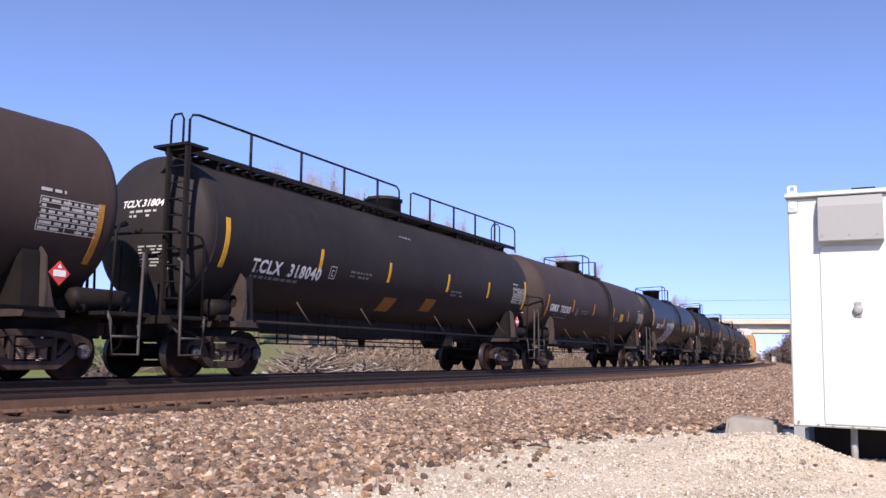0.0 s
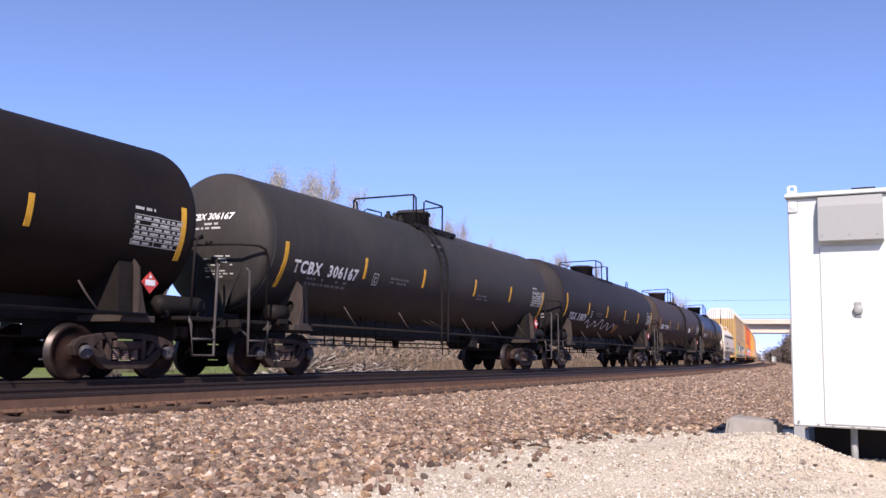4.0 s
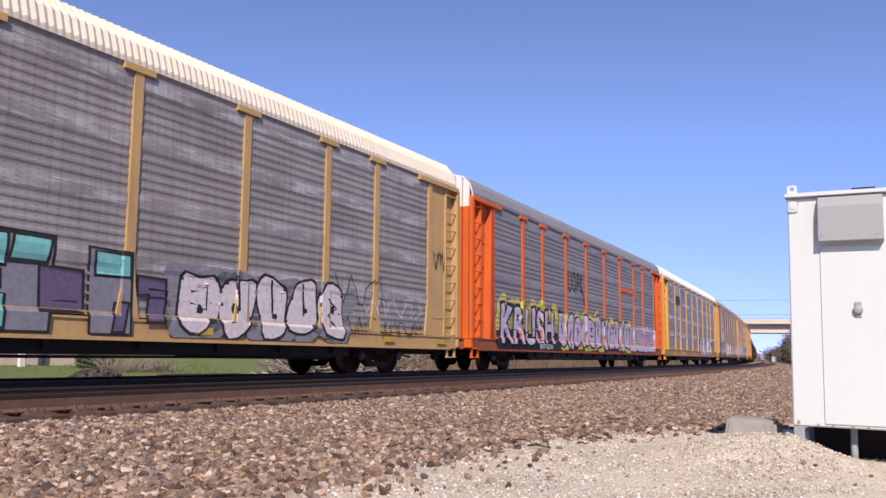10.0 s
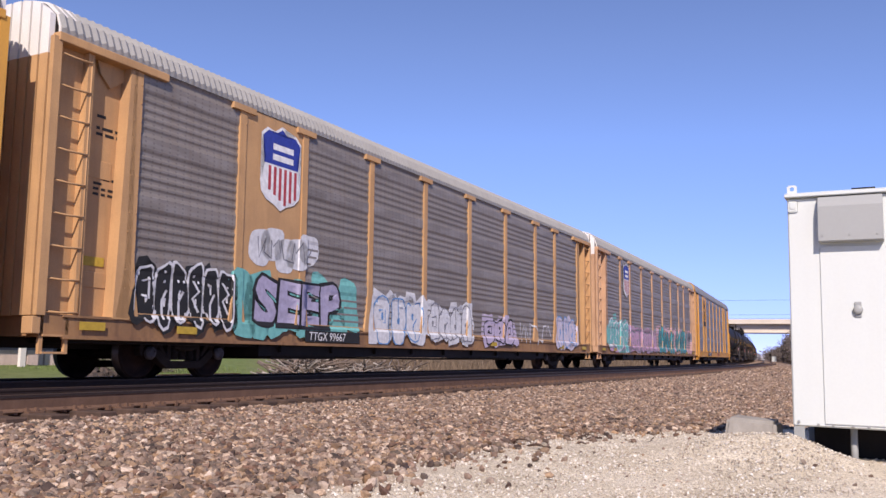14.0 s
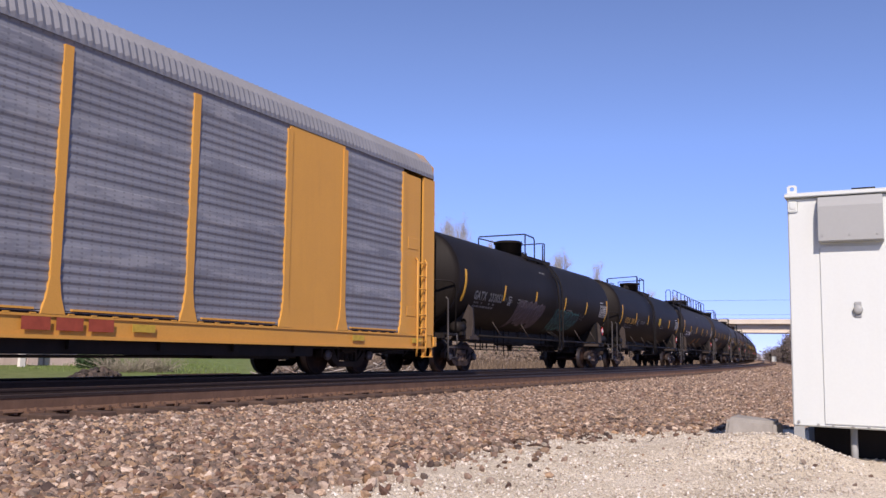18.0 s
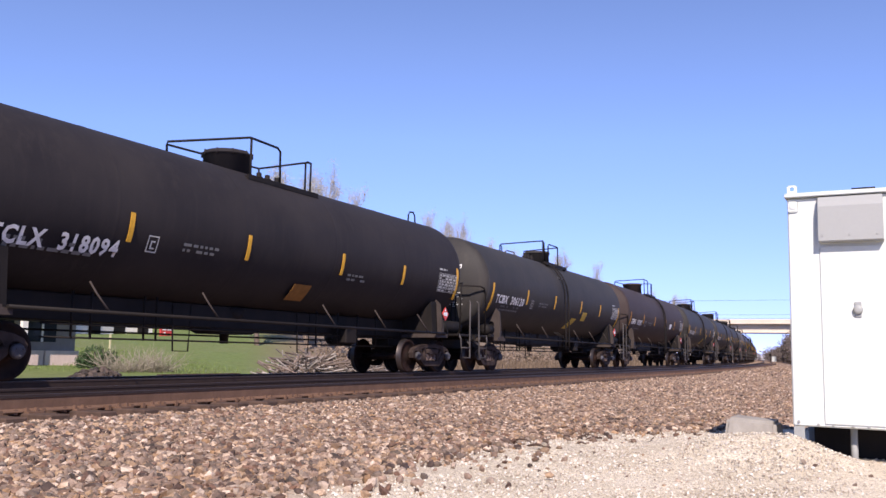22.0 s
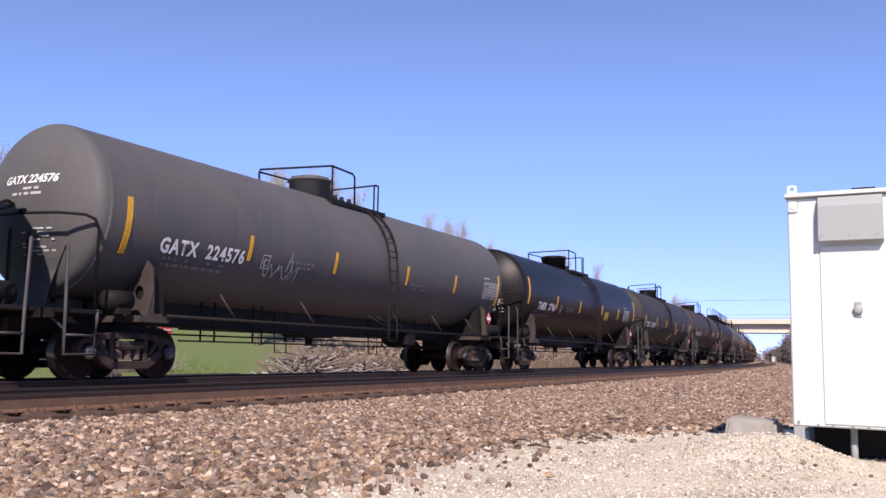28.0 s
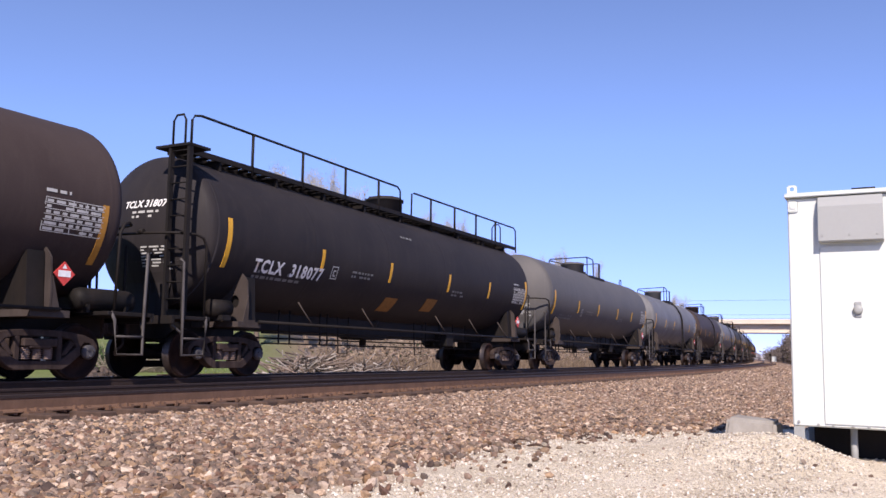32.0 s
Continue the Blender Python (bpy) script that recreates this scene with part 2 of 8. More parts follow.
def ground_material():
    m, n, b = shader("ballast_and_gravel", 0.95, 0.0, 0.2)
    c = n.nodes.new("ShaderNodeTexCoord").outputs["Object"]
    vor = node(n, "ShaderNodeTexVoronoi", Scale=24.0)
    n.links.new(c, vor.inputs["Vector"])
    sep = n.nodes.new("ShaderNodeSeparateColor")
    n.links.new(vor.outputs["Color"], sep.inputs[0])
    stone = ramp(n, sep.outputs[0], [(0.1, (0.27, 0.205, 0.155)), (0.35, (0.40, 0.295, 0.21)), (0.6, (0.45, 0.345, 0.26)), (0.9, (0.58, 0.47, 0.36))])
    # shade between the stones is put into the colour as darker cell edges
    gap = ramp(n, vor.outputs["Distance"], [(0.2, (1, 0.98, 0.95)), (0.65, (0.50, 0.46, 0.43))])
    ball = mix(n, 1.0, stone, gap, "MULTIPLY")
    tint = ramp(n, grainy(n, 0.5, c, 3), [(0.3, (0.82, 0.80, 0.80)), (0.7, (1.08, 1.0, 0.95))])
    ball = mix(n, 1.0, ball, tint, "MULTIPLY")
    v2 = node(n, "ShaderNodeTexVoronoi", Scale=85.0)
    n.links.new(c, v2.inputs["Vector"])
    s2 = n.nodes.new("ShaderNodeSeparateColor")
    n.links.new(v2.outputs["Color"], s2.inputs[0])
    grit = ramp(n, s2.outputs[0], [(0.05, (0.42, 0.36, 0.275)), (0.4, (0.66, 0.58, 0.45)), (0.95, (0.82, 0.75, 0.61))])
    soil = ramp(n, grainy(n, 1.1, c, 5), [(0.3, (0.80, 0.76, 0.70)), (0.65, (1.05, 1.03, 1.0))])
    lot = mix(n, 1.0, grit, soil, "MULTIPLY")
    # the edge of the fine gravel wanders along the foot of the ballast
    xyz = n.nodes.new("ShaderNodeSeparateXYZ")
    n.links.new(c, xyz.inputs[0])
    def math_node(op, a, v):
        k = n.nodes.new("ShaderNodeMath")
        k.operation = op
        for i, q in enumerate((a, v)):
            if isinstance(q, float):
                k.inputs[i].default_value = q
            else:
                n.links.new(q, k.inputs[i])
        return k.outputs[0]
    near = math_node("ADD", math_node("MULTIPLY", xyz.outputs[1], -0.005), -3.62)
    far = math_node("ADD", math_node("MULTIPLY", xyz.outputs[1], 0.74), -10.62)
    edge = math_node("SUBTRACT", xyz.outputs[0], math_node("MAXIMUM", near, far))
    wob = math_node("MULTIPLY", math_node("SUBTRACT", grainy(n, 0.9, c, 5), 0.5), 1.5)
    k = math_node("ADD", edge, wob)
    mask = ramp(n, k, [(0.0, (0, 0, 0)), (0.45, (1, 1, 1))])
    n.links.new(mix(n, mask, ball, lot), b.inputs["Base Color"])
    h = mix(n, mask, vor.outputs["Distance"], v2.outputs["Distance"])
    inv = n.nodes.new("ShaderNodeInvert")
    n.links.new(h, inv.inputs["Color"])
    bumped(n, b, inv.outputs[0], 0.7, 0.02)
    return m


def meadow_material():
    m, n, b = shader("spring_grass", 0.95, 0.0, 0.2)
    c = n.nodes.new("ShaderNodeTexCoord").outputs["Object"]
    green = ramp(n, grainy(n, 2.5, c, 6), [(0.3, (0.098, 0.130, 0.035)), (0.55, (0.132, 0.178, 0.05)), (0.75, (0.195, 0.205, 0.085))])
    dry = ramp(n, grainy(n, 3.0, c, 5), [(0.3, (0.15, 0.11, 0.07)), (0.7, (0.24, 0.18, 0.12))])
    xyz = n.nodes.new("ShaderNodeSeparateXYZ")
    n.links.new(c, xyz.inputs[0])
    patchy = ramp(n, grainy(n, 0.09, c, 4), [(0.46, (0, 0, 0)), (0.6, (1, 1, 1))])
    far = node(n, "ShaderNodeMapRange")
    slant = n.nodes.new("ShaderNodeVectorMath")
    slant.operation = "DOT_PRODUCT"
    slant.inputs[1].default_value = (1.0, 0.869, 0.0)
    n.links.new(c, slant.inputs[0])
    n.links.new(slant.outputs["Value"], far.inputs[0])
    far.inputs[1].default_value, far.inputs[2].default_value = -1.0, 6.0
    mx = n.nodes.new("ShaderNodeMath")
    mx.operation = "MAXIMUM"
    n.links.new(far.outputs[0], mx.inputs[0])
    half = n.nodes.new("ShaderNodeMath")
    half.operation = "MULTIPLY"
    half.inputs[1].default_value = 0.2
    n.links.new(patchy, half.inputs[0])
    n.links.new(half.outputs[0], mx.inputs[1])
    n.links.new(mix(n, mx.outputs[0], green, dry), b.inputs["Base Color"])
    bumped(n, b, grainy(n, 9, c, 5), 0.8, 0.08)
    return m


def ground():
    ys = [-2500, -1200, -800, -500, -300, -200, -120, -80, -50, -30, -20, -12, -6] + list(range(-2, 6)) + [6 + 0.25 * k for k in range(28)] + list(range(13, 46)) + list(range(50, 130, 8)) + list(range(140, 420, 25)) + [480, 560, 660, 800, 1000, 1300, 2500]
    verts, faces, mats = [], [], []
    rng = random.Random(2)
    for y in ys:
        xl, t = x_line(y)
        for w, z in zip(GW, GZ):
            q = rng.uniform(-0.015, 0.015) if 6 < w < 25 else (rng.uniform(-0.08, 0.08) if -200 < w < -9 else 0)
            x = xl + w / math.cos(t)
            verts.append((x, y, z + q + float(mound(x, y))))
    nw = len(GW)
    for j in range(len(ys) - 1):
        for i in range(nw - 1):
            a = j * nw + i
            faces.append((a, a + 1, a + nw + 1, a + nw))
            mats.append(1 if GW[i + 1] <= -5 or GW[i] >= 60 else 0)
    me = bpy.data.meshes.new("ground")
    me.from_pydata(verts, [], faces)
    me.materials.append(ground_material())
    me.materials.append(meadow_material())
    me.polygons.foreach_set("material_index", mats)
    me.polygons.foreach_set("use_smooth", [True] * len(faces))
    return tagged(new("ground", me), "ballast shoulder, pale fine gravel and grassy field", "ground", kind="structure")


ground()


# ---- tracks ----
RAIL_SECT = [(-0.037, -0.004), (-0.028, 0.0), (0.028, 0.0), (0.037, -0.004), (0.037, -0.030), (0.028, -0.042), (0.024, -0.14), (0.07, -0.165), (0.07, -0.175), (-0.07, -0.175), (-0.07, -0.165), (-0.024, -0.14), (-0.028, -0.042), (-0.037, -0.030)]


def rail(w, parent):
    bm = bmesh.new()
    last = None
    for s in list(range(-700, -40, 20)) + list(range(-40, 160, 4)) + list(range(160, 1300, 20)):
        x, y, t = line(s, w)
        ring = [bm.verts.new((x + a * math.cos(t), y + a * math.sin(t), z + CANT * w)) for a, z in RAIL_SECT]
        if last:
            for k in range(len(ring)):
                f = bm.faces.new((last[k], ring[k], ring[(k + 1) % len(ring)], last[(k + 1) % len(ring)]))
                f.material_index = 1 if k in (0, 1, 2, 3, 13) else 0
        last = ring
    bmesh.ops.recalc_face_normals(bm, faces=bm.faces[:])
    return part("rail", bm, [RAIL_SIDE if w > 4.5 else RAIL_DARK, RAIL_TOP], parent)


def laid(s, w):
    x, y, t = line(s, w)
    return Matrix.Translation((x, y, CANT * w)) @ Matrix.Rotation(t, 4, "Z") @ Matrix.Rotation(-CANT, 4, "Y")


def track(name, label, w, near):
    e = thing(name, label, "railway track", kind="structure")
    for g in (-0.755, 0.755):
        rail(w + g, e)
    tie = boxed(-1.3, 1.3, -0.115, 0.115, -0.36, -0.185, 0.012)
    me = bpy.data.meshes.new("tie")
    tie.to_mesh(me)
    tie.free()
    me.materials.append(TIE)
    rng = random.Random(int(w * 10) + 5)
    far = bmesh.new()
    plates = bmesh.new()
    s = -60.0
    while s < 260:
        m = laid(s, w) @ pose(rng.uniform(-0.05, 0.05), 0, 0, 0, 0, rng.uniform(-1.2, 1.2))
        if 2 < s < near:
            ob = fixed_early("tie", me, e, m)
        elif s < 160:
            box(far, -1.3, 1.3, -0.115, 0.115, -0.36, -0.185, m=m)
        if 0 < s < 70:
            for g in (-0.755, 0.755):
                box(plates, g - 0.17, g + 0.17, -0.09, 0.09, -0.187, -0.168, m=m)
                for a in (-0.1, 0.1):
                    for b in (-0.06, 0.05):
                        box(plates, g + a - 0.018, g + a + 0.018, b - 0.014, b + 0.014, -0.17, -0.13, m=m)
                for b in (-0.17, 0.15):
                    box(plates, g - 0.085, g + 0.085, b - 0.02, b + 0.02, -0.20, -0.145, m=m)
        s += 0.53 + rng.uniform(-0.03, 0.03)
    ob = part("far_ties", far, TIE, e)
    ob["kind"] = "stuff"
    ob = part("tie_plates_and_spikes", plates, RAIL_SIDE, e)
    ob["kind"] = "stuff"
    return e


def fixed_early(name, me, parent, m):
    ob = new(name, me)
    ob.parent = parent
    ob.matrix_basis = m
    return ob


track("track_near", "rusty empty near track on wooden ties in ballast", SPACING, 75)
track("track_far", "far track that carries the train, on wooden ties", 0.0, 45)


# ---- loose stones ----
def stones(name, label, count, pick, sizes, material, seed, squash=0.9, sink=0.48):
    """Many small angular stones in one mesh; pick(rng) gives a place or nothing."""
    rng = np.random.default_rng(seed)
    t = (1 + 5 ** 0.5) / 2
    ico = np.array([(-1, t, 0), (1, t, 0), (-1, -t, 0), (1, -t, 0), (0, -1, t), (0, 1, t), (0, -1, -t), (0, 1, -t), (t, 0, -1), (t, 0, 1), (-t, 0, -1), (-t, 0, 1)], float)
    ico /= np.linalg.norm(ico[0])
    tri = np.array([(0, 11, 5), (0, 5, 1), (0, 1, 7), (0, 7, 10), (0, 10, 11), (1, 5, 9), (5, 11, 4), (11, 10, 2), (10, 7, 6), (7, 1, 8), (3, 9, 4), (3, 4, 2), (3, 2, 6), (3, 6, 8), (3, 8, 9), (4, 9, 5), (2, 4, 11), (6, 2, 10), (8, 6, 7), (9, 8, 1)])
    P = pick(rng, count)
    n = len(P)
    V = ico[None] * rng.uniform(0.62, 1.3, (n, 12, 1))
    V = V * rng.uniform(0.5, 1.4, (n, 1, 3))
    q = rng.normal(size=(n, 4))
    q /= np.linalg.norm(q, axis=1, keepdims=True)
    w, x, y, z = q.T
    R = np.stack([np.stack([1 - 2 * (y * y + z * z), 2 * (x * y - z * w), 2 * (x * z + y * w)], 1), np.stack([2 * (x * y + z * w), 1 - 2 * (x * x + z * z), 2 * (y * z - x * w)], 1), np.stack([2 * (x * z - y * w), 2 * (y * z + x * w), 1 - 2 * (x * x + y * y)], 1)], 1)
    V = np.einsum("nij,nkj->nki", R, V)
    r = rng.uniform(sizes[0], sizes[1], n) * P[:, 3]
    V = V * r[:, None, None]
    V[:, :, 2] *= squash
    V[:, :, 0] += P[:, 0, None]
    V[:, :, 1] += P[:, 1, None]
    V[:, :, 2] += (P[:, 2] + r * sink)[:, None]
    F = (tri[None] + (np.arange(n) * 12)[:, None, None]).reshape(-1, 3)
    me = bpy.data.meshes.new(name)
    me.vertices.add(n * 12)
    me.vertices.foreach_set("co", V.reshape(-1))
    me.loops.add(len(F) * 3)
    me.loops.foreach_set("vertex_index", F.reshape(-1).astype(np.int32))
    me.polygons.add(len(F))
    me.polygons.foreach_set("loop_start", np.arange(0, len(F) * 3, 3, dtype=np.int32))
    me.polygons.foreach_set("use_smooth", np.zeros(len(F), dtype=bool))
    me.update(calc_edges=True)
    me.validate()
    me.shade_flat()
    me.materials.append(material)
    return tagged(new(name, me), label, "stones", kind="stuff")


def heights(x, y):
    xl, t = np.interp(y, _Y, _X), np.interp(y, _Y, _T)
    w = (x - xl) * np.cos(t)
    return w, np.interp(w, GW, GZ) + mound(x, y)


def lot_edge(x, y):
    """Over 0 on the fine gravel, under 0 on the ballast."""
    return x - np.maximum(-0.005 * y - 3.58, 0.74 * y - 10.60)


def pick_ballast(y0, y1, density):
    def pick(rng, count):
        n = int(density * 14 * (y1 - y0))
        x, y = rng.uniform(-14, 0.2, n), rng.uniform(y0, y1, n)
        w, z = heights(x, y)
        e = lot_edge(x, y)
        keep = (w > 5.35) & (x > -1.62 * y - 1.2) & (e < rng.exponential(0.10, n) * rng.uniform(-1, 3, n)) & ((y < 14) | (x < -0.6))
        x, y, z = x[keep], y[keep], z[keep]
        return np.stack([x, y, z, np.ones(len(x))], 1)
    return pick


def pick_crib(rng, count):
    n = 26000
    s = rng.uniform(3, 42, n)
    w = rng.uniform(-2.6, 5.5, n)
    z = np.interp(w, GW, GZ)
    x, y = np.interp(s, _S, _X) + w * np.cos(np.interp(s, _S, _T)), np.interp(s, _S, _Y) + w * np.sin(np.interp(s, _S, _T))
    return np.stack([x, y, z - 0.05, np.ones(n)], 1)


def pick_lot(near, far, n):
    def pick(rng, count):
        x, y = rng.uniform(-5.0, 1.5, n), rng.uniform(near, far, n)
        w, z = heights(x, y)
        e = lot_edge(x, y)
        keep = (e > -0.1)
        x, y, z = x[keep], y[keep], z[keep]
        return np.stack([x, y, z, np.ones(len(x))], 1)
    return pick


STONE = varied("ballast_stone", [(0.061, 0.039, 0.030), (0.593, 0.463, 0.348), (0.031, 0.021, 0.016), (0.166, 0.087, 0.054), (0.288, 0.199, 0.142), (0.079, 0.059, 0.044), (0.378, 0.252, 0.149), (0.108, 0.061, 0.038), (0.220, 0.153, 0.109), (0.494, 0.364, 0.256), (0.270, 0.158, 0.077), (0.067, 0.041, 0.030), (0.333, 0.235, 0.169), (0.121, 0.090, 0.069), (0.198, 0.131, 0.090)], 0.88, 34, 0.6, True, 0.5)
PEBBLE = varied("gravel_pebble", [(0.47, 0.415, 0.325), (0.56, 0.51, 0.415), (0.34, 0.285, 0.22), (0.50, 0.44, 0.345), (0.66, 0.61, 0.52), (0.26, 0.195, 0.14), (0.48, 0.43, 0.355), (0.74, 0.70, 0.62)], 0.9, 40, 0.3, True)
stones("ballast_stones", "angular tan, brown and grey ballast stones", 0, pick_ballast(2.4, 9, 1000), (0.013, 0.043), STONE, 11)
stones("ballast_stones", "angular tan, brown and grey ballast stones", 0, pick_ballast(9, 18, 800), (0.015, 0.038), STONE, 12)
stones("ballast_stones", "angular tan, brown and grey ballast stones", 0, pick_ballast(18, 45, 290), (0.022, 0.046), STONE, 13)
stones("ballast_stones", "angular tan, brown and grey ballast stones", 0, pick_ballast(45, 110, 45), (0.04, 0.085), STONE, 19)
# much darker tones than the shoulder's ballast stones
CRIB = varied("dark_crib_stone", [(0.038, 0.029, 0.025), (0.062, 0.045, 0.036), (0.026, 0.021, 0.018), (0.085, 0.062, 0.050)], 0.85, 30, 0.4, True)
stones("crib_stones", "dark ballast stones between the ties", 0, pick_crib, (0.022, 0.045), CRIB, 14)
stones("gravel_pebbles", "fine pale gravel pebbles on the lot", 0, pick_lot(4.0, 13, 52000), (0.004, 0.011), PEBBLE, 15)
stones("strewn_stones", "single brown stones strewn on pale gravel", 0, pick_lot(4.0, 12, 260), (0.008, 0.024), STONE, 16)


def sticks():
    rng = random.Random(4)
    bm = bmesh.new()
    for k in range(26):
        x, y = rng.uniform(-4.2, -2.0), rng.uniform(7.0, 12.0)
        if k > 18:
            x, y = rng.uniform(-3.4, -2.2), rng.uniform(7.4, 9.0)
        a, ln = rng.uniform(0, 6.28), rng.uniform(0.06, 0.28)
        z = ground_z(x, y) + 0.035
        tube(bm, [(x, y, z), (x + ln * 0.5 * math.cos(a), y + ln * 0.5 * math.sin(a), z + 0.015), (x + ln * math.cos(a + 0.2), y + ln * math.sin(a + 0.2), z)], rng.uniform(0.004, 0.011), 5)
    return tagged(part("wood_splinters", bm, TIE), "dark wood splinters lying on gravel", "debris", kind="stuff")


sticks()


# ---- signal cabinet ----
def lug():
    """Lifting lug: a small upright plate with a round hole."""
    bm = bmesh.new()
    edges = []
    outer = [(-1.0, 2.098), (-0.915, 2.098), (-0.915, 2.165), (-0.93, 2.18), (-0.985, 2.18), (-1.0, 2.165)]
    hole = [(-0.957 + 0.02 * math.cos(2 * math.pi * k / 10), 2.145 + 0.02 * math.sin(2 * math.pi * k / 10)) for k in range(10)]
    for loop in (outer, hole):
        vs = [bm.verts.new((x, 8.43, z)) for x, z in loop]
        edges += [bm.edges.new((vs[k], vs[(k + 1) % len(vs)])) for k in range(len(vs))]
    bmesh.ops.triangle_fill(bm, edges=edges, use_beauty=True)
    bmesh.ops.solidify(bm, geom=bm.faces[:], thickness=0.012)
    return bm


def cabinet():
    e = thing("signal_cabinet", "white painted metal signal cabinet on steel legs", "cabinet")
    x0, x1, y0, y1, z0, z1 = -1.0, 1.0, 8.4, 9.7, 0.0, 2.055
    bm = boxed(x0, x1, y0, y1, z0, z1, 0.012)
    part("body", bm, CABINET, e)
    bm = boxed(x0 - 0.022, x1 + 0.022, y0 - 0.045, y1 + 0.03, z1 + 0.003, z1 + 0.034, 0.006)
    box(bm, x0 - 0.012, x1 + 0.012, y0 - 0.03, y1, z1 + 0.034, z1 + 0.044, 0.004)
    part("roof_cap", bm, CABINET, e)
    bm = boxed(x0 + 0.54, x0 + 0.73, y0 - 0.02, y0 + 0.3, z1 + 0.045, z1 + 0.060, 0.003)
    part("roof_plate", bm, STEEL, e)
    bm = boxed(-0.735, -0.20, 8.388, 8.398, 0.03, 1.60, 0.003)
    part("door", bm, CABINET, e)
    bm = boxed(-0.196, 0.75, 8.388, 8.398, 0.03, 1.60, 0.003)
    part("door", bm, CABINET, e)
    bm = prism(bmesh.new(), [(8.398, 2.05), (8.345, 2.04), (8.305, 1.95), (8.290, 1.64), (8.300, 1.63), (8.398, 1.63)], -0.735, -0.215)
    for k in range(3):
        lathe(bm, [(0.012, 8.286), (0.012, 8.298)], "y", 8, (-0.7 + k * 0.22, 0, 1.69))
    part("vent_hood", bm, GALV, e, "grey galvanised vent hood")
    bm = bmesh.new()
    for x in (x0 + 0.05,):
        box(bm, x - 0.042, x + 0.042, y0 - 0.014, y0 - 0.002, 1.925, 2.03, 0.012)
        lathe(bm, [(0.022, y0 - 0.02), (0.022, y0 - 0.012)], "y", 12, (x, 0, 1.975))
    part("eye_plate", bm, CABINET, e)
    part("lifting_lug", lug(), CABINET, e)
    bm = lathe(bmesh.new(), [(0.040, 8.386), (0.040, 8.36), (0.028, 8.345), (0.01, 8.345)], "y", 18, (-0.44, 0, 1.03))
    box(bm, -0.468, -0.412, 8.375, 8.386, 0.965, 1.10, 0.006)
    part("vent_boss", bm, GALV, e)
    for k in range(9):
        part("bolt", lathe(bmesh.new(), [(0.010, 8.384), (0.013, 8.392)], "y", 8, (-0.95 + k * 0.14 + (0.02 if k % 2 else 0), 0, 0.02 + (0.0 if k else 0.02))), GALV, e)
    def leg():
        bm = boxed(-0.045, 0.045, -0.006, 0.006, -0.33, 0.03)
        box(bm, -0.045, -0.033, 0.006, 0.08, -0.33, 0.03)
        for z in (-0.03, -0.09, -0.15):
            lathe(bm, [(0.009, -0.012), (0.009, -0.006)], "y", 8, (0.01, 0, z))
        return bm
    for x, y in ((x0 + 0.05, y0 + 0.02), (x1 - 0.05, y0 + 0.02), (x0 + 0.05, y1 - 0.1), (x1 - 0.05, y1 - 0.1)):
        ob = part("leg", leg(), GALV, e)
        ob.location = (x, y, 0)
    # added black box: draws the dark shade under the cabinet as a solid
    part("base_skirt", boxed(x0 + 0.12, x1, 8.95, 9.6, -0.45, -0.004), STEEL, e, "black box standing in for the shade under the cabinet")
    bm = lathe(bmesh.new(), [(0.03, -0.4), (0.03, 0.0)], "z", 14, (-0.52, 8.6, 0))
    part("conduit", bm, GALV, e, "pale grey conduit pipe")
    bm = bmesh.new()
    tube(bm, [(x0 - 0.004, 8.9, 1.5), (x0 - 0.05, 8.88, 1.86), (x0 - 0.03, 8.88, 1.9)], 0.008, 5)
    part("lanyard", bm, STEEL, e)


cabinet()


def block():
    bm = boxed(-1.68, -1.17, 8.66, 9.2, -0.34, 0.01)
    for v in bm.verts:
        if v.co.z > -0.2:
            v.co.x += 0.05 if v.co.x < -1.4 else -0.02
            v.co.y += 0.05 if v.co.y < 8.9 else -0.05
            v.co.z += 0.02 if v.co.x < -1.4 else -0.01
    bmesh.ops.bevel(bm, geom=bm.edges[:], offset=0.03, segments=2, affect="EDGES")
    tagged(part("concrete_block", bm, CONCRETE), "small weathered concrete block lying in gravel", "block")


block()


# ---- overpass and distance ----
def overpass():
    e = thing("overpass", "pale concrete road bridge high over both tracks", "bridge")
    deck = paint("bridge_concrete", (0.66, 0.58, 0.46), (0.48, 0.41, 0.32), 0.9, 0.3, 0.6)
    y0, y1, xa, xb = 241.0, 252.0, -120.0, 60.0
    bm = boxed(xa, xb, y0 - 0.8, y1 + 0.8, 9.75, 10.05)
    part("deck", bm, deck, e)
    for y in (y0 - 0.8, y1 + 0.5):
        bm = boxed(xa, xb, y, y + 0.3, 10.05, 11.0)
        part("parapet", bm, deck, e)
    for k in range(4):
        y = y0 + 0.7 + k * 3.1
        bm = boxed(xa, xb, y, y + 0.25, 7.75, 9.75)
        box(bm, xa, xb, y - 0.25, y + 0.5, 7.45, 7.75)
        box(bm, xa, xb, y - 0.25, y + 0.5, 8.85, 9.1)
        part("girder", bm, deck, e)
    for x in (-78, -20):
        bm = boxed(x - 1, x + 1, y0 + 0.5, y1 - 0.5, 6.5, 7.45)
        part("pier_cap", bm, deck, e)
        for y in (y0 + 2, y1 - 2):
            part("pier", lathe(bmesh.new(), [(0.5, -1), (0.5, 6.5)], "z", 16, (x, y, 0)), deck, e)
    for x0, x1 in ((-120, -100), (40, 60)):
        part("abutment", boxed(x0, x1, y0 - 2, y1 + 2, -2, 7.45), deck, e)


overpass()

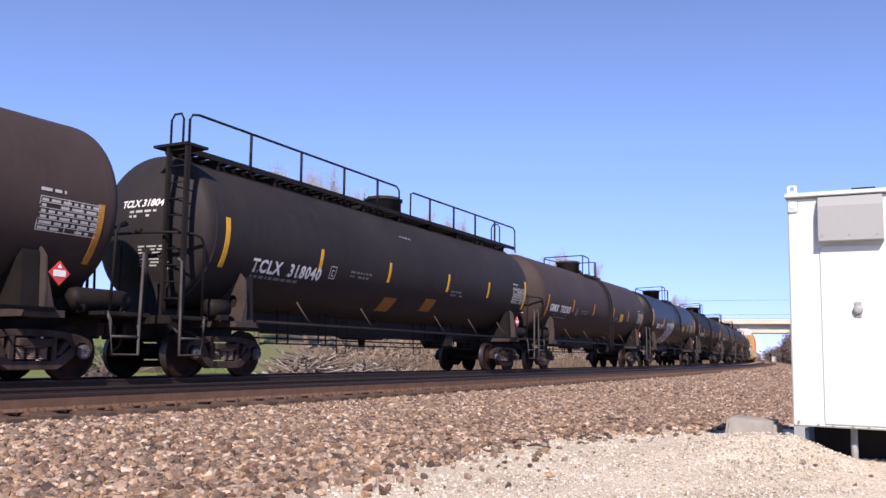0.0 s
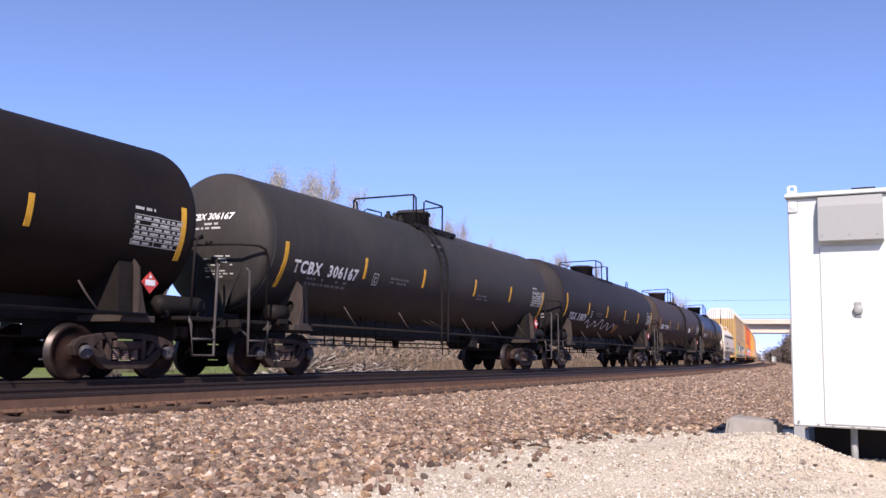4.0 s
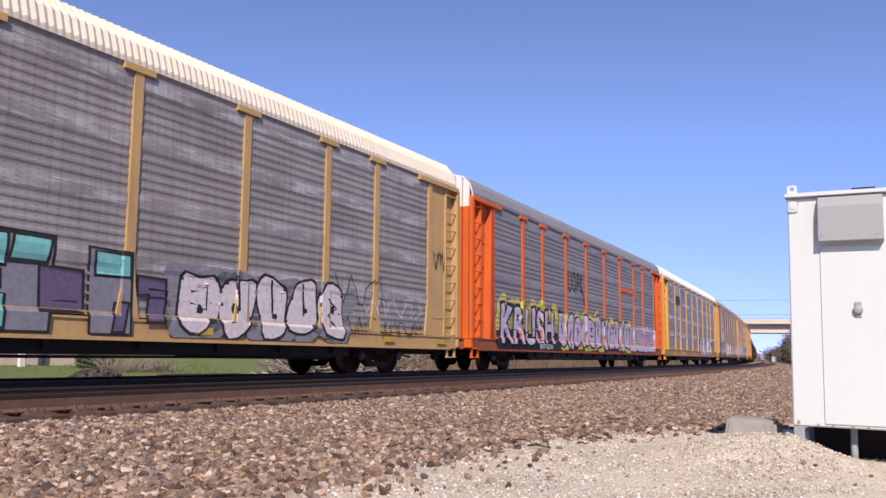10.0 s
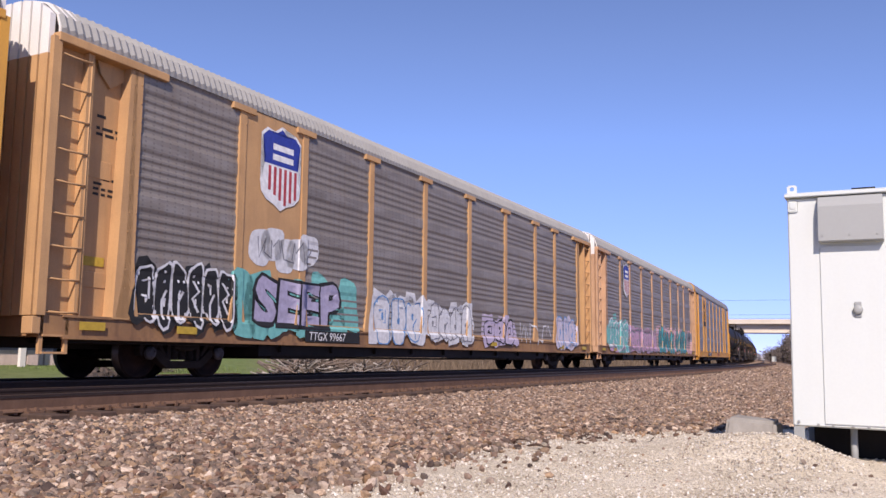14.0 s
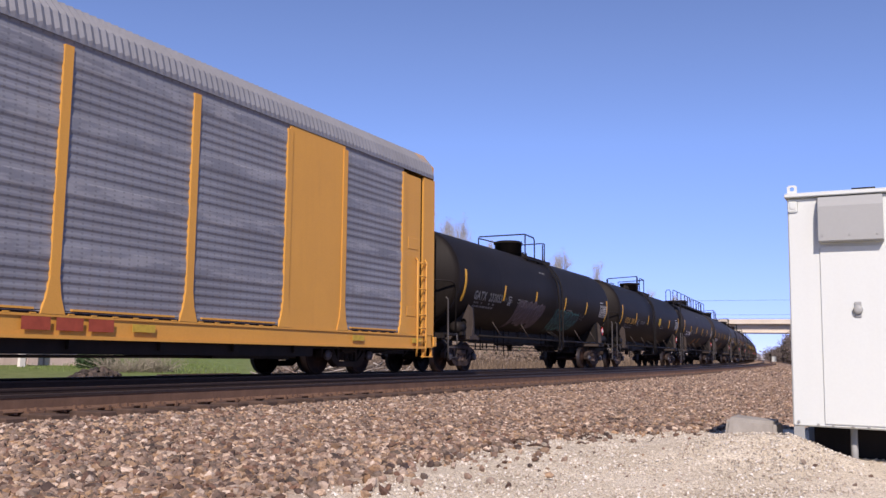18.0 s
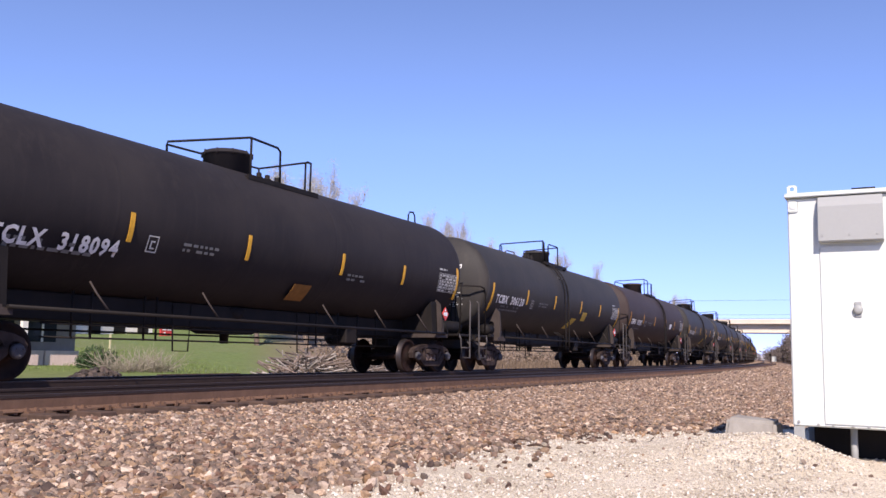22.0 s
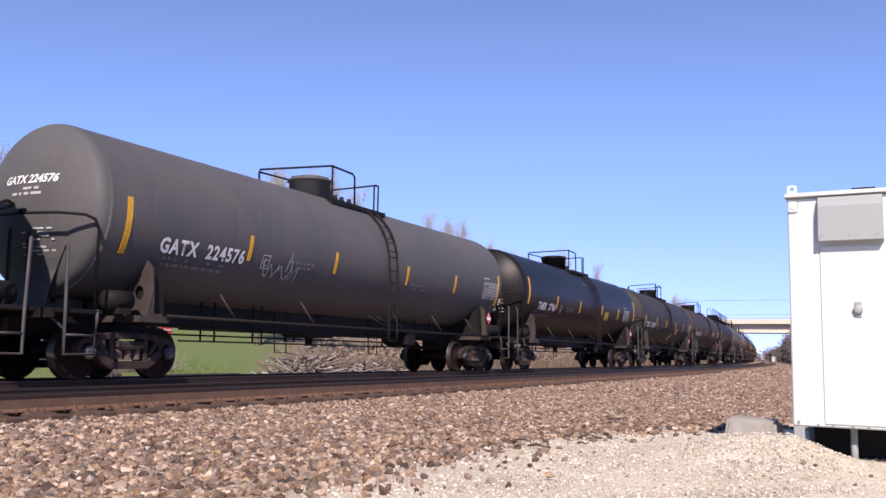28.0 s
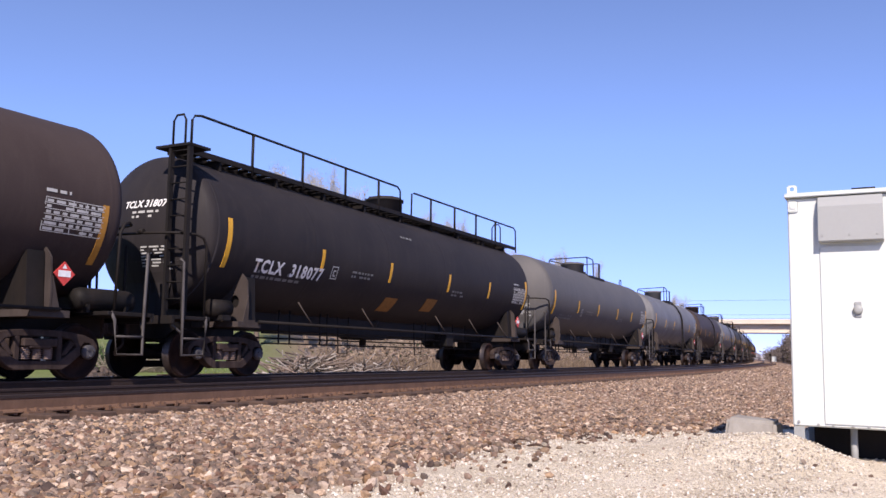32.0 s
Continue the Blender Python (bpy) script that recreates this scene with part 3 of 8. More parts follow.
BARK = paint("grey_brown_bark", (0.17, 0.13, 0.10), (0.09, 0.07, 0.055), 0.95, 3.0, 0.8, bump=0.5)
TWIG = varied("pale_twig", [(0.36, 0.34, 0.31), (0.46, 0.44, 0.40), (0.29, 0.27, 0.24)], 0.95, 8, 0, True)
BUD = varied("budding_leaf", [(0.36, 0.34, 0.29), (0.30, 0.285, 0.24), (0.43, 0.41, 0.36)], 0.9, 8, 0, True)
EVERGREEN = varied("evergreen_clump", [(0.035, 0.05, 0.02), (0.05, 0.065, 0.028), (0.03, 0.04, 0.018)], 0.9, 8, 0, True)
DRY = varied("dry_grass", [(0.18, 0.13, 0.085), (0.13, 0.09, 0.06), (0.24, 0.18, 0.12), (0.09, 0.065, 0.045)], 0.95, 6, 0, True)
GREEN = varied("green_grass", [(0.125, 0.175, 0.045), (0.155, 0.21, 0.06), (0.10, 0.135, 0.035)], 0.95, 6, 0, True)
DEAD = varied("dead_branch", [(0.17, 0.13, 0.105), (0.09, 0.065, 0.05), (0.40, 0.36, 0.32), (0.06, 0.045, 0.036), (0.22, 0.165, 0.135)], 0.9, 8, 0.2, True)


def tree_data(h, seed, buds=700, fork=4):
    """Trunk with limbs, and a crown of fine twigs and buds."""
    rng = random.Random(seed)
    limbs, twigs = bmesh.new(), bmesh.new()
    tips = []

    def branch(p, d, ln, r, depth):
        q = p
        pts = [p]
        for k in range(3):
            d = (d + Vector((rng.uniform(-0.22, 0.22), rng.uniform(-0.22, 0.22), rng.uniform(-0.05, 0.16)))).normalized()
            q = q + d * ln / 3
            pts.append(q)
        if depth <= 2:
            rings = []
            for i, c in enumerate(pts):
                rr = r * (1 - 0.5 * i / 3)
                u = d.orthogonal().normalized()
                v = d.cross(u)
                rings.append([limbs.verts.new(c + (u * math.cos(t) + v * math.sin(t)) * rr) for t in (0, 1.257, 2.513, 3.77, 5.027)])
            for A, B in zip(rings, rings[1:]):
                for k in range(5):
                    limbs.faces.new((A[k], A[(k + 1) % 5], B[(k + 1) % 5], B[k]))
        else:
            for a, b in zip(pts, pts[1:]):
                w = Vector((rng.uniform(-1, 1), rng.uniform(-1, 1), 0)).normalized() * max(r, 0.045)
                twigs.faces.new((twigs.verts.new(a - w), twigs.verts.new(a + w), twigs.verts.new(b)))
        if depth < 5:
            for k in range(fork if depth else 6):
                base = pts[rng.choice((1, 2, 3))] if depth else pts[0] + (pts[3] - pts[0]) * rng.uniform(0.45, 1.0)
                nd = (d + Vector((rng.uniform(-1, 1), rng.uniform(-1, 1), rng.uniform(-0.25, 0.6))) * 0.75).normalized()
                branch(base, nd, ln * rng.uniform(0.5, 0.72), r * 0.5, depth + 1)
        else:
            tips.append(pts[-1])
    branch(Vector((0, 0, -0.3)), Vector((0, 0, 1)), h * 0.42, h * 0.020, 0)
    for k in range(buds):
        p = rng.choice(tips) + Vector((rng.gauss(0, 0.28), rng.gauss(0, 0.28), rng.gauss(0.1, 0.3)))
        a = Vector((rng.uniform(-1, 1), rng.uniform(-1, 1), rng.uniform(-1, 1))) * 0.10
        b = Vector((rng.uniform(-1, 1), rng.uniform(-1, 1), rng.uniform(-1, 1))) * 0.09
        f = twigs.faces.new((twigs.verts.new(p), twigs.verts.new(p + a), twigs.verts.new(p + b)))
        f.material_index = 1
    high = [v.co for v in twigs.verts if v.co.z > 0.7 * h]
    lean = sum((Vector(c) for c in high), Vector()) / max(len(high), 1)
    tall = sorted(c.z for c in high)[int(len(high) * 0.98)]
    for mesh in (limbs, twigs):
        for v in mesh.verts:
            q = max(0.0, v.co.z) / max(lean.z, 1.0)
            v.co.x, v.co.y, v.co.z = (v.co.x - lean.x * q) * 0.8, (v.co.y - lean.y * q) * 0.8, v.co.z * h / tall
    return limbs, twigs


def tree(label, h, seed, buds=700, mats=None, fork=4):
    e = thing("tree", label, "tree", "bare trees")
    limbs, twigs = tree_data(h, seed, buds, fork)
    part("trunk", limbs, BARK, e)
    part("crown", twigs, mats or [TWIG, BUD], e)
    return e


def stand(ob, x, y, k=1.0, turn=0.0):
    ob.matrix_basis = Matrix.Translation((x, y, ground_z(x, y))) @ Matrix.Rotation(turn, 4, "Z") @ Matrix.Scale(k, 4)
    return ob


def copied(ob, x, y, k, turn):
    c = copy_thing(ob, Matrix())
    return stand(c, x, y, k, turn)


T1 = stand(tree("tall bare tree with fine pale twigs beyond the track", 15.4, 3, 24000), -49.8, 58, 1.0, 0.3)
T2 = stand(tree("tall budding tree with open twiggy crown", 15.7, 8, 24000), -45.9, 60, 1.0, 1.0)
T3 = stand(tree("bare tree with a spreading twiggy crown", 14.0, 21, 17000), -42.9, 60.5, 1.0, 2.0)
for i, (x, y, k, t) in enumerate([(-66, 47, 1.25, 0.4), (-70.7, 132, 1.5, 1.1), (-76, 130, 1.35, 2.3), (-64, 137, 1.3, 3.0), (-65, 168, 1.45, 0.2), (-59, 172, 1.2, 1.9), (-72, 166, 1.3, 4.0), (-60.4, 253, 1.4, 2.9), (-66, 250, 1.25, 5.0), (-90, 90, 1.0, 3.3), (-105, 100, 1.1, 1.2)]):
    copied((T1, T2, T3)[i % 3], x, y, k * (0.85 if i % 3 < 2 else 1.1), t)
BROWNTWIG = varied("brown_twig", [(0.20, 0.155, 0.13), (0.15, 0.115, 0.095), (0.26, 0.21, 0.175)], 0.95, 8, 0, True)
W1 = stand(tree("brown bare trackside tree among thick brush", 9.0, 31, 5200, [BROWNTWIG, BROWNTWIG], 4), -7.5, 128, 1.0)
W2 = stand(tree("leafless brown trackside tree in the thicket", 8.0, 37, 6500, [BROWNTWIG, BROWNTWIG], 4), -9.0, 142, 1.0, 1.0)
rng_w = random.Random(9)
for i in range(26):
    y = 150 + i * 9.0
    xl, _ = x_line(y)
    copied((W1, W2)[i % 2], xl + 4.2 + rng_w.uniform(6.0, 10.0) + (0 if i % 3 else 4) + (4 if i < 4 else 0), y, rng_w.uniform(0.8, 1.4), rng_w.uniform(0, 6))


def far_woods():
    """A low wooded skyline far along the line and behind the field."""
    rng = np.random.default_rng(5)
    bm = bmesh.new()
    def clump(x, y, z, r):
        v = [bm.verts.new((x + r * float(a), y + r * float(b), z + r * 1.1 * float(c))) for a, b, c in rng.normal(size=(7, 3)) * 0.6]
        for i in range(7):
            bm.faces.new((v[i], v[(i + 2) % 7], v[(i + 3) % 7]))
    for k in range(6000):
        t = rng.uniform(-1.25, 0.35)
        d = rng.uniform(620, 760)
        clump(math.sin(t) * d, math.cos(t) * d, rng.uniform(-1, 5) * (0.6 + 0.5 * math.sin(t * 9) ** 2), rng.uniform(0.8, 1.8))
    # the skyline's distance haze is put into these pale grey tones
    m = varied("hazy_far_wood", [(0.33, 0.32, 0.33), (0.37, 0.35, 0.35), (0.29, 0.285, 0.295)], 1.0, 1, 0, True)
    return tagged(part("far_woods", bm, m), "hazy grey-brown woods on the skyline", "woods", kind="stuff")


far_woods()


def power_line():
    e = thing("power_line", "thin power cables strung between wooden poles", "power line")
    for x in (-150, 70):
        bm = lathe(bmesh.new(), [(0.18, -1.5), (0.12, 19)], "z", 8, (x, 262, 0))
        box(bm, x - 0.08, x + 0.08, 260.6, 263.4, 17.2, 17.4)
        part("pole", bm, BARK, e)
    for y, z in ((260.8, 17.3), (262.0, 13.2), (263.2, 12.2)):
        part("cable", tube(bmesh.new(), [(-150 + 22 * k, y, z + 0.9 * ((k - 5) / 5) ** 2) for k in range(11)], 0.03, 4), STEEL, e)


power_line()


def line_hut():
    x, y, _ = line(330, 7.6)
    e = thing("trackside_hut", "small white trackside equipment hut beside the line", "hut")
    part("wall", boxed(x - 0.7, x + 0.7, y, y + 1.4, -0.5, 1.45, 0.03), CABINET, e)
    part("roof", prism(bmesh.new(), [(x - 0.8, 1.45), (x + 0.8, 1.45), (x, 1.75)], y - 0.1, y + 1.5, "y"), GALV, e)
    x, y, _ = line(322, 6.2)
    s = thing("signal_mast", "dark railway signal mast beside the tracks", "signal")
    part("mast", lathe(bmesh.new(), [(0.12, -0.6), (0.09, 2.6)], "z", 8, (x, y, 0)), STEEL, s)
    part("signal_head", boxed(x - 0.4, x + 0.4, y - 0.2, y + 0.1, 1.5, 2.5, 0.04), STEEL, s)


def access_road():
    """A pale gravel way beside the near track, far along the line."""
    bm = bmesh.new()
    last = None
    for sv in range(300, 500, 10):
        row = []
        for k in range(5):
            w = 6.6 + 0.1 * math.sin(sv * 0.05) + k * 0.5
            x, y, _ = line(sv, w)
            row.append(bm.verts.new((x, y, ground_z(x, y) + 0.03 + 0.02 * (k % 2))))
        if last:
            for k in range(4):
                bm.faces.new((last[k], last[k + 1], row[k + 1], row[k])).smooth = True
        last = row
    gravel = paint("pale_road_gravel", (0.50, 0.43, 0.35), (0.36, 0.30, 0.24), 0.95, 0.4, 0.7, bump=0.5)
    tagged(part("access_road", bm, gravel), "pale gravel access road along the tracks", "road", kind="structure")


access_road()
line_hut()


# ---- across the tracks ----
def house():
    e = thing("house", "low house with pale brick base and grey porch", "house")
    brick = paint("pale_pink_brick", (0.66, 0.53, 0.46), (0.48, 0.37, 0.31), 0.9, 2.0, 0.6)
    siding = paint("grey_siding", (0.30, 0.26, 0.225), (0.17, 0.145, 0.125), 0.8, 1.0, 0.6)
    white = paint("white_trim", (0.75, 0.72, 0.66), (0.6, 0.56, 0.5), 0.6, 1.0, 0.3)
    roof = paint("grey_shingle_roof", (0.30, 0.28, 0.27), (0.2, 0.19, 0.18), 0.9, 2.0, 0.6)
    x, y0, y1, zb = -35.3, 12.0, 28.2, -0.62
    for a, b in ((12.0, 25.4), (25.5, 26.3), (26.4, 28.2)):
        part("brick_base", boxed(x - 0.15, x + 0.1, a, b, zb, 0.30), brick, e)
    part("wall", boxed(x - 6.0, x - 0.2, y0, y1, zb, 2.3), siding, e)
    for a in (13.0, 16.5, 20.0, 23.4, 25.6):
        part("window", boxed(x - 0.22, x - 0.16, a, a + 1.5, 0.7, 1.8), GLASS, e)
        part("window_frame", boxed(x - 0.2, x - 0.12, a + 0.7, a + 0.8, 0.7, 1.8), white, e)
    for y in (14.0, 17.5, 21.0, 24.45):
        part("porch_post", boxed(x + 0.9, x + 1.08, y, y + 0.26, zb, 2.2), white, e)
    part("porch_roof_edge", boxed(x - 0.2, x + 1.2, y0, y1 + 0.3, 2.2, 2.42), white, e)
    bm = prism(bmesh.new(), [(x + 1.3, 2.42), (x - 3.0, 3.5), (x - 7.2, 2.42)], y0 - 0.3, y1 + 0.4, "y")
    part("roof", bm, roof, e)
    part("gable_board", prism(bmesh.new(), [(x + 1.0, 2.44), (x - 3.0, 3.42), (x - 6.9, 2.44)], y1 + 0.41, y1 + 0.45, "y"), white, e)


GLASS = plain("dark_window_glass", (0.03, 0.035, 0.04), 0.08)
house()


def far_sheds():
    white = paint("far_white_wall", (0.72, 0.68, 0.60), (0.55, 0.5, 0.42), 0.8, 0.5, 0.4)
    e = thing("shed", "long low white shed on the rise", "shed")
    bm = boxed(-80, -70, 54, 65, 0.8, 3.3)
    part("wall", bm, white, e)
    part("roof", prism(bmesh.new(), [(-69.6, 3.2), (-75, 4.4), (-80.4, 3.2)], 53.6, 65.4, "y"), GALV, e)
    for y in (57, 60, 63):
        part("door", boxed(-69.99, -69.95, y, y + 1.4, 1.0, 2.7), STEEL, e)
    r = thing("red_sign", "red sign board with white bars on the rise", "sign")
    part("board", boxed(-65.3, -65.1, 61.5, 63.0, 1.3, 2.5, 0.02), RED, r)
    for z, a, b in ((2.2, 61.7, 62.2), (2.2, 62.35, 62.85), (1.9, 61.9, 62.1), (1.75, 62.1, 62.6)):
        part("bar", boxed(-65.09, -65.06, a, b, z, z + 0.12), WHITE, r)
    part("post", boxed(-65.25, -65.15, 62.2, 62.3, 0.6, 1.3), GALV, r)
    p = thing("marker_post", "pale yellow marker post in the grass", "post")
    part("post", boxed(-40.08, -40.0, 34.1, 34.18, -0.6, 1.25), LEMON_EARLY, p)


LEMON_EARLY = plain("marker_yellow", (0.55, 0.50, 0.30), 0.6)
far_sheds()


def blades(name, label, spots, hmin, hmax, material, seed, width=0.012, lean=0.35):
    rng = random.Random(seed)
    verts, faces = [], []
    for x, y in spots:
        z = ground_z(x, y) - 0.03
        h, a = rng.uniform(hmin, hmax), rng.uniform(0, 6.28)
        w = width * rng.uniform(0.7, 1.6)
        dx, dy = math.cos(a) * w, math.sin(a) * w
        lx, ly = rng.uniform(-lean, lean) * h, rng.uniform(-lean, lean) * h
        i = len(verts)
        verts += [(x - dx, y - dy, z), (x + dx, y + dy, z), (x + lx * 0.4 + dx * 0.7, y + ly * 0.4 + dy * 0.7, z + h * 0.6), (x + lx * 0.4 - dx * 0.7, y + ly * 0.4 - dy * 0.7, z + h * 0.6), (x + lx, y + ly, z + h)]
        faces += [(i, i + 1, i + 2, i + 3), (i + 3, i + 2, i + 4)]
    me = bpy.data.meshes.new(name)
    me.from_pydata(verts, [], faces)
    me.materials.append(material)
    return tagged(new(name, me), label, "grass", kind="stuff")


def strip(rng, n, s0, s1, w0, w1, lump=0.0):
    out = []
    while len(out) < n:
        s, w = rng.uniform(s0, s1), rng.uniform(w0, w1)
        if lump and noise.noise(Vector((s * 0.22, w * 0.22, 1.7))) < lump * rng.uniform(-1, 1):
            continue
        x, y, _ = line(s, w)
        out.append((x, y))
    return out


rg = random.Random(12)
blades("dry_grass", "tall dry tan grass beyond the far track", strip(rg, 15000, 39, 95, -17, -8, 0.3), 0.3, 1.0, DRY, 1, 0.016)
blades("dry_grass", "tall dry tan grass beyond the far track", strip(rg, 9000, 95, 240, -26, -8, 0.2), 0.5, 1.5, DRY, 2, 0.035)
blades("green_grass", "short green spring grass on the bank", strip(rg, 16000, 6, 42, -32, -6.5, 0.2), 0.06, 0.22, GREEN, 3, 0.014)
blades("trackside_weeds", "sparse dry weeds along the ballast edge", strip(rg, 900, 60, 200, 8, 11, 0.4), 0.1, 0.35, DRY, 4, 0.02)


def tangle(name, label, cx, cy, rx, ry, hz, n, seed, material, rmin=0.008, rmax=0.03, upright=0.0):
    rng = random.Random(seed)
    bm = bmesh.new()
    for k in range(n):
        a, q = rng.uniform(0, 6.28), math.sqrt(rng.random())
        x, y = cx + rx * q * math.cos(a), cy + ry * q * math.sin(a)
        z = ground_z(x, y) + hz * (1 - q * q) * rng.random()
        ln = rng.uniform(0.4, 1.5)
        d = Vector((rng.uniform(-1, 1), rng.uniform(-1, 1), rng.uniform(-0.2, 0.35) + upright)).normalized() * ln
        m = Vector((rng.uniform(-0.1, 0.1), rng.uniform(-0.1, 0.1), rng.uniform(-0.1, 0.1)))
        p = Vector((x, y, z))
        if upright:
            p.z = ground_z(x, y) - 0.05
        r = rng.uniform(rmin, rmax)
        tube(bm, [p, p + d * 0.5 + m, p + d], r, 4)
    return tagged(part(name, bm, material), label, "brush", kind="stuff")


tangle("brush_pile", "pile of grey dead branches beside the tracks", -23.3, 30.6, 1.35, 1.7, 1.0, 700, 1, DEAD, 0.010, 0.045)
tangle("brush_pile", "low spread of grey dead branches beside the tracks", -21.6, 33.0, 1.5, 2.2, 0.6, 420, 6, DEAD, 0.010, 0.04)
BRIAR = varied("bare_briar", [(0.26, 0.225, 0.165), (0.18, 0.15, 0.115), (0.34, 0.30, 0.225)], 0.95, 8, 0, True)
for cx, cy, rx, n, seed in ((-31.2, 27.2, 0.8, 230, 2), (-31.0, 28.5, 0.8, 230, 4), (-31.0, 29.5, 0.6, 150, 5)):
    tangle("bare_shrub", "sparse bare tan shrubs in the grass", cx, cy, rx, rx, 0.5, n, seed, BRIAR, 0.004, 0.009, 0.55)



def spoil_heap():
    """A low heap of dark oily ballast close behind the far track."""
    rng = np.random.default_rng(31)
    n = 900
    a, q = rng.uniform(0, 6.28, n), np.sqrt(rng.random(n))
    u = q * np.cos(a)
    x, y = -19.0 + 0.8 * q * np.sin(a), 15.85 + 1.0 * u
    _, z = heights(x, y)
    top = -0.08 - z
    z = z + np.maximum(0, top) * (1 - q ** 2) * rng.uniform(0.3, 1.0, n)
    return stones("spoil_heap", "low heap of dark oily ballast beside the track", 0, lambda r, c: np.stack([x, y, z, np.ones(n)], 1), (0.05, 0.11), CRIB, 32)


spoil_heap()


def shrub():
    rng = random.Random(8)
    bm = bmesh.new()
    for k in range(2600):
        c = rng.choice(((-33.2, 27.5, 0.62), (-33.0, 28.1, 0.5), (-33.4, 27.1, 0.42)))
        v = Vector((rng.gauss(0, 1), rng.gauss(0, 1), rng.gauss(0, 1))).normalized() * c[2] * rng.uniform(0.6, 1.0)
        p = Vector((c[0], c[1], -0.55 + c[2] * 0.9)) + v
        a = Vector((rng.uniform(-1, 1), rng.uniform(-1, 1), rng.uniform(-1, 1))) * 0.09
        b = Vector((rng.uniform(-1, 1), rng.uniform(-1, 1), rng.uniform(-1, 1))) * 0.09
        bm.faces.new((bm.verts.new(p), bm.verts.new(p + a), bm.verts.new(p + b)))
    e = thing("shrub", "small green shrub by the house", "shrub")
    part("foliage", bm, varied("shrub_leaf", [(0.04, 0.08, 0.025), (0.06, 0.105, 0.035), (0.026, 0.05, 0.017)], 0.8, 8, 0, True), e)
    part("stems", tube(bmesh.new(), [(-33.2, 27.5, -0.8), (-33.2, 27.5, 0.3)], 0.04, 5), BARK, e)


shrub()


def old_rails():
    bm = bmesh.new()
    for k in range(3):
        m = laid(18.9 + k * 0.3, -5.0 - k * 0.25) @ pose(0, 0, -0.36 + 0.04 * k, 0, 0, 8 - k * 5)
        box(bm, -0.1, 0.1, -1.6, 1.6, 0.0, 0.17, m=m)
    tagged(part("old_ties", bm, TIE), "old dark ties lying beside the far track", "timber")


old_rails()


def thicket(label, count, y0, y1, w0, w1, tall, seed, size, tones, dark):
    """Dense brush and saplings along the line."""
    rng = random.Random(seed)
    verts, faces, mats = [], [], []
    for k in range(count):
        y = y0 + (y1 - y0) * rng.random() ** 1.3
        xl, t = x_line(y)
        w = rng.uniform(w0, w1)
        x = xl + w
        h = rng.uniform(0.4, 1.0) ** 1.4 * tall * (1 + 0.6 * noise.noise(Vector((x * 0.11, y * 0.06, 0.3))))
        z0 = ground_z(x, y) - 0.2
        for _ in range(5):
            q = rng.uniform(0.2, 1.0)
            p = Vector((x + rng.uniform(-0.8, 0.8), y + rng.uniform(-0.8, 0.8), z0 + h * q))
            i = len(verts)
            for _ in range(3):
                verts.append(p + Vector((rng.uniform(-1, 1), rng.uniform(-1, 1), rng.uniform(-0.7, 1.3))) * size)
            faces.append((i, i + 1, i + 2))
            mats.append(1 if rng.random() < dark else 0)
    me = bpy.data.meshes.new("thicket")
    me.from_pydata(verts, [], faces)
    me.materials.append(varied("brown_thicket", tones, 0.95, 4, 0, True))
    me.materials.append(EVERGREEN)
    me.polygons.foreach_set("material_index", mats)
    tagged(new("thicket", me), label, "brush", kind="stuff")


thicket("dense brown leafless thicket along the line", 26000, 150, 490, 8.9, 17, 6.6, 17, 0.27, [(0.125, 0.095, 0.08), (0.17, 0.135, 0.115), (0.085, 0.066, 0.056)], 0.08)
thicket("tan and brown brush beyond the far track", 6500, 44, 330, -20, -12.5, 2.4, 23, 0.15, [(0.24, 0.17, 0.12), (0.17, 0.12, 0.085), (0.30, 0.23, 0.16), (0.12, 0.085, 0.065)], 0.04)


# ---- lettering ----
def letters(text, size, mat, parent, put, name="lettering", label="", space=1.0, bold=0.0):
    """Painted letters: put(u, v) gives the place of the letters' own right and up."""
    cu = bpy.data.curves.new(name, "FONT")
    cu.body, cu.size, cu.space_character, cu.offset = text, size / 0.72, space, bold
    cu.resolution_u = 2
    tmp = bpy.data.objects.new(name, cu)
    me = bpy.data.meshes.new_from_object(tmp)
    bpy.data.objects.remove(tmp)
    bm = bmesh.new()
    bm.from_mesh(me)
    bpy.data.meshes.remove(me)
    for v in bm.verts:
        v.co = put(v.co.x, v.co.y)
    bmesh.ops.recalc_face_normals(bm, faces=bm.faces[:])
    return part(name, bm, mat, parent, label)


TANK_R, TANK_Z, TANK_Y = 1.51, 2.85, 8.05
CROWN, KNUCKLE = 2.6, 0.25
# the body sits a little ahead of the lettering's middle
SET = -0.18


def head_depth(r):
    """How far the dished head stands before the tank's end at a radius."""
    if r < (TANK_R - KNUCKLE) * CROWN / (CROWN - KNUCKLE):
        return math.sqrt(CROWN ** 2 - r * r) - math.sqrt((CROWN - KNUCKLE) ** 2 - (TANK_R - KNUCKLE) ** 2)
    return math.sqrt(max(0.0, KNUCKLE ** 2 - (r - TANK_R + KNUCKLE) ** 2))


def shell(y, z, off=0.008):
    """Place on the tank's near side."""
    return Vector((math.sqrt(max(0.0, (TANK_R + off) ** 2 - (z - TANK_Z) ** 2)), y, z))


def headed(x, z, off=0.01, half=TANK_Y):
    """Place on the tank's front head."""
    return Vector((x, SET - half - head_depth(math.hypot(x, z - TANK_Z)) - off, z))


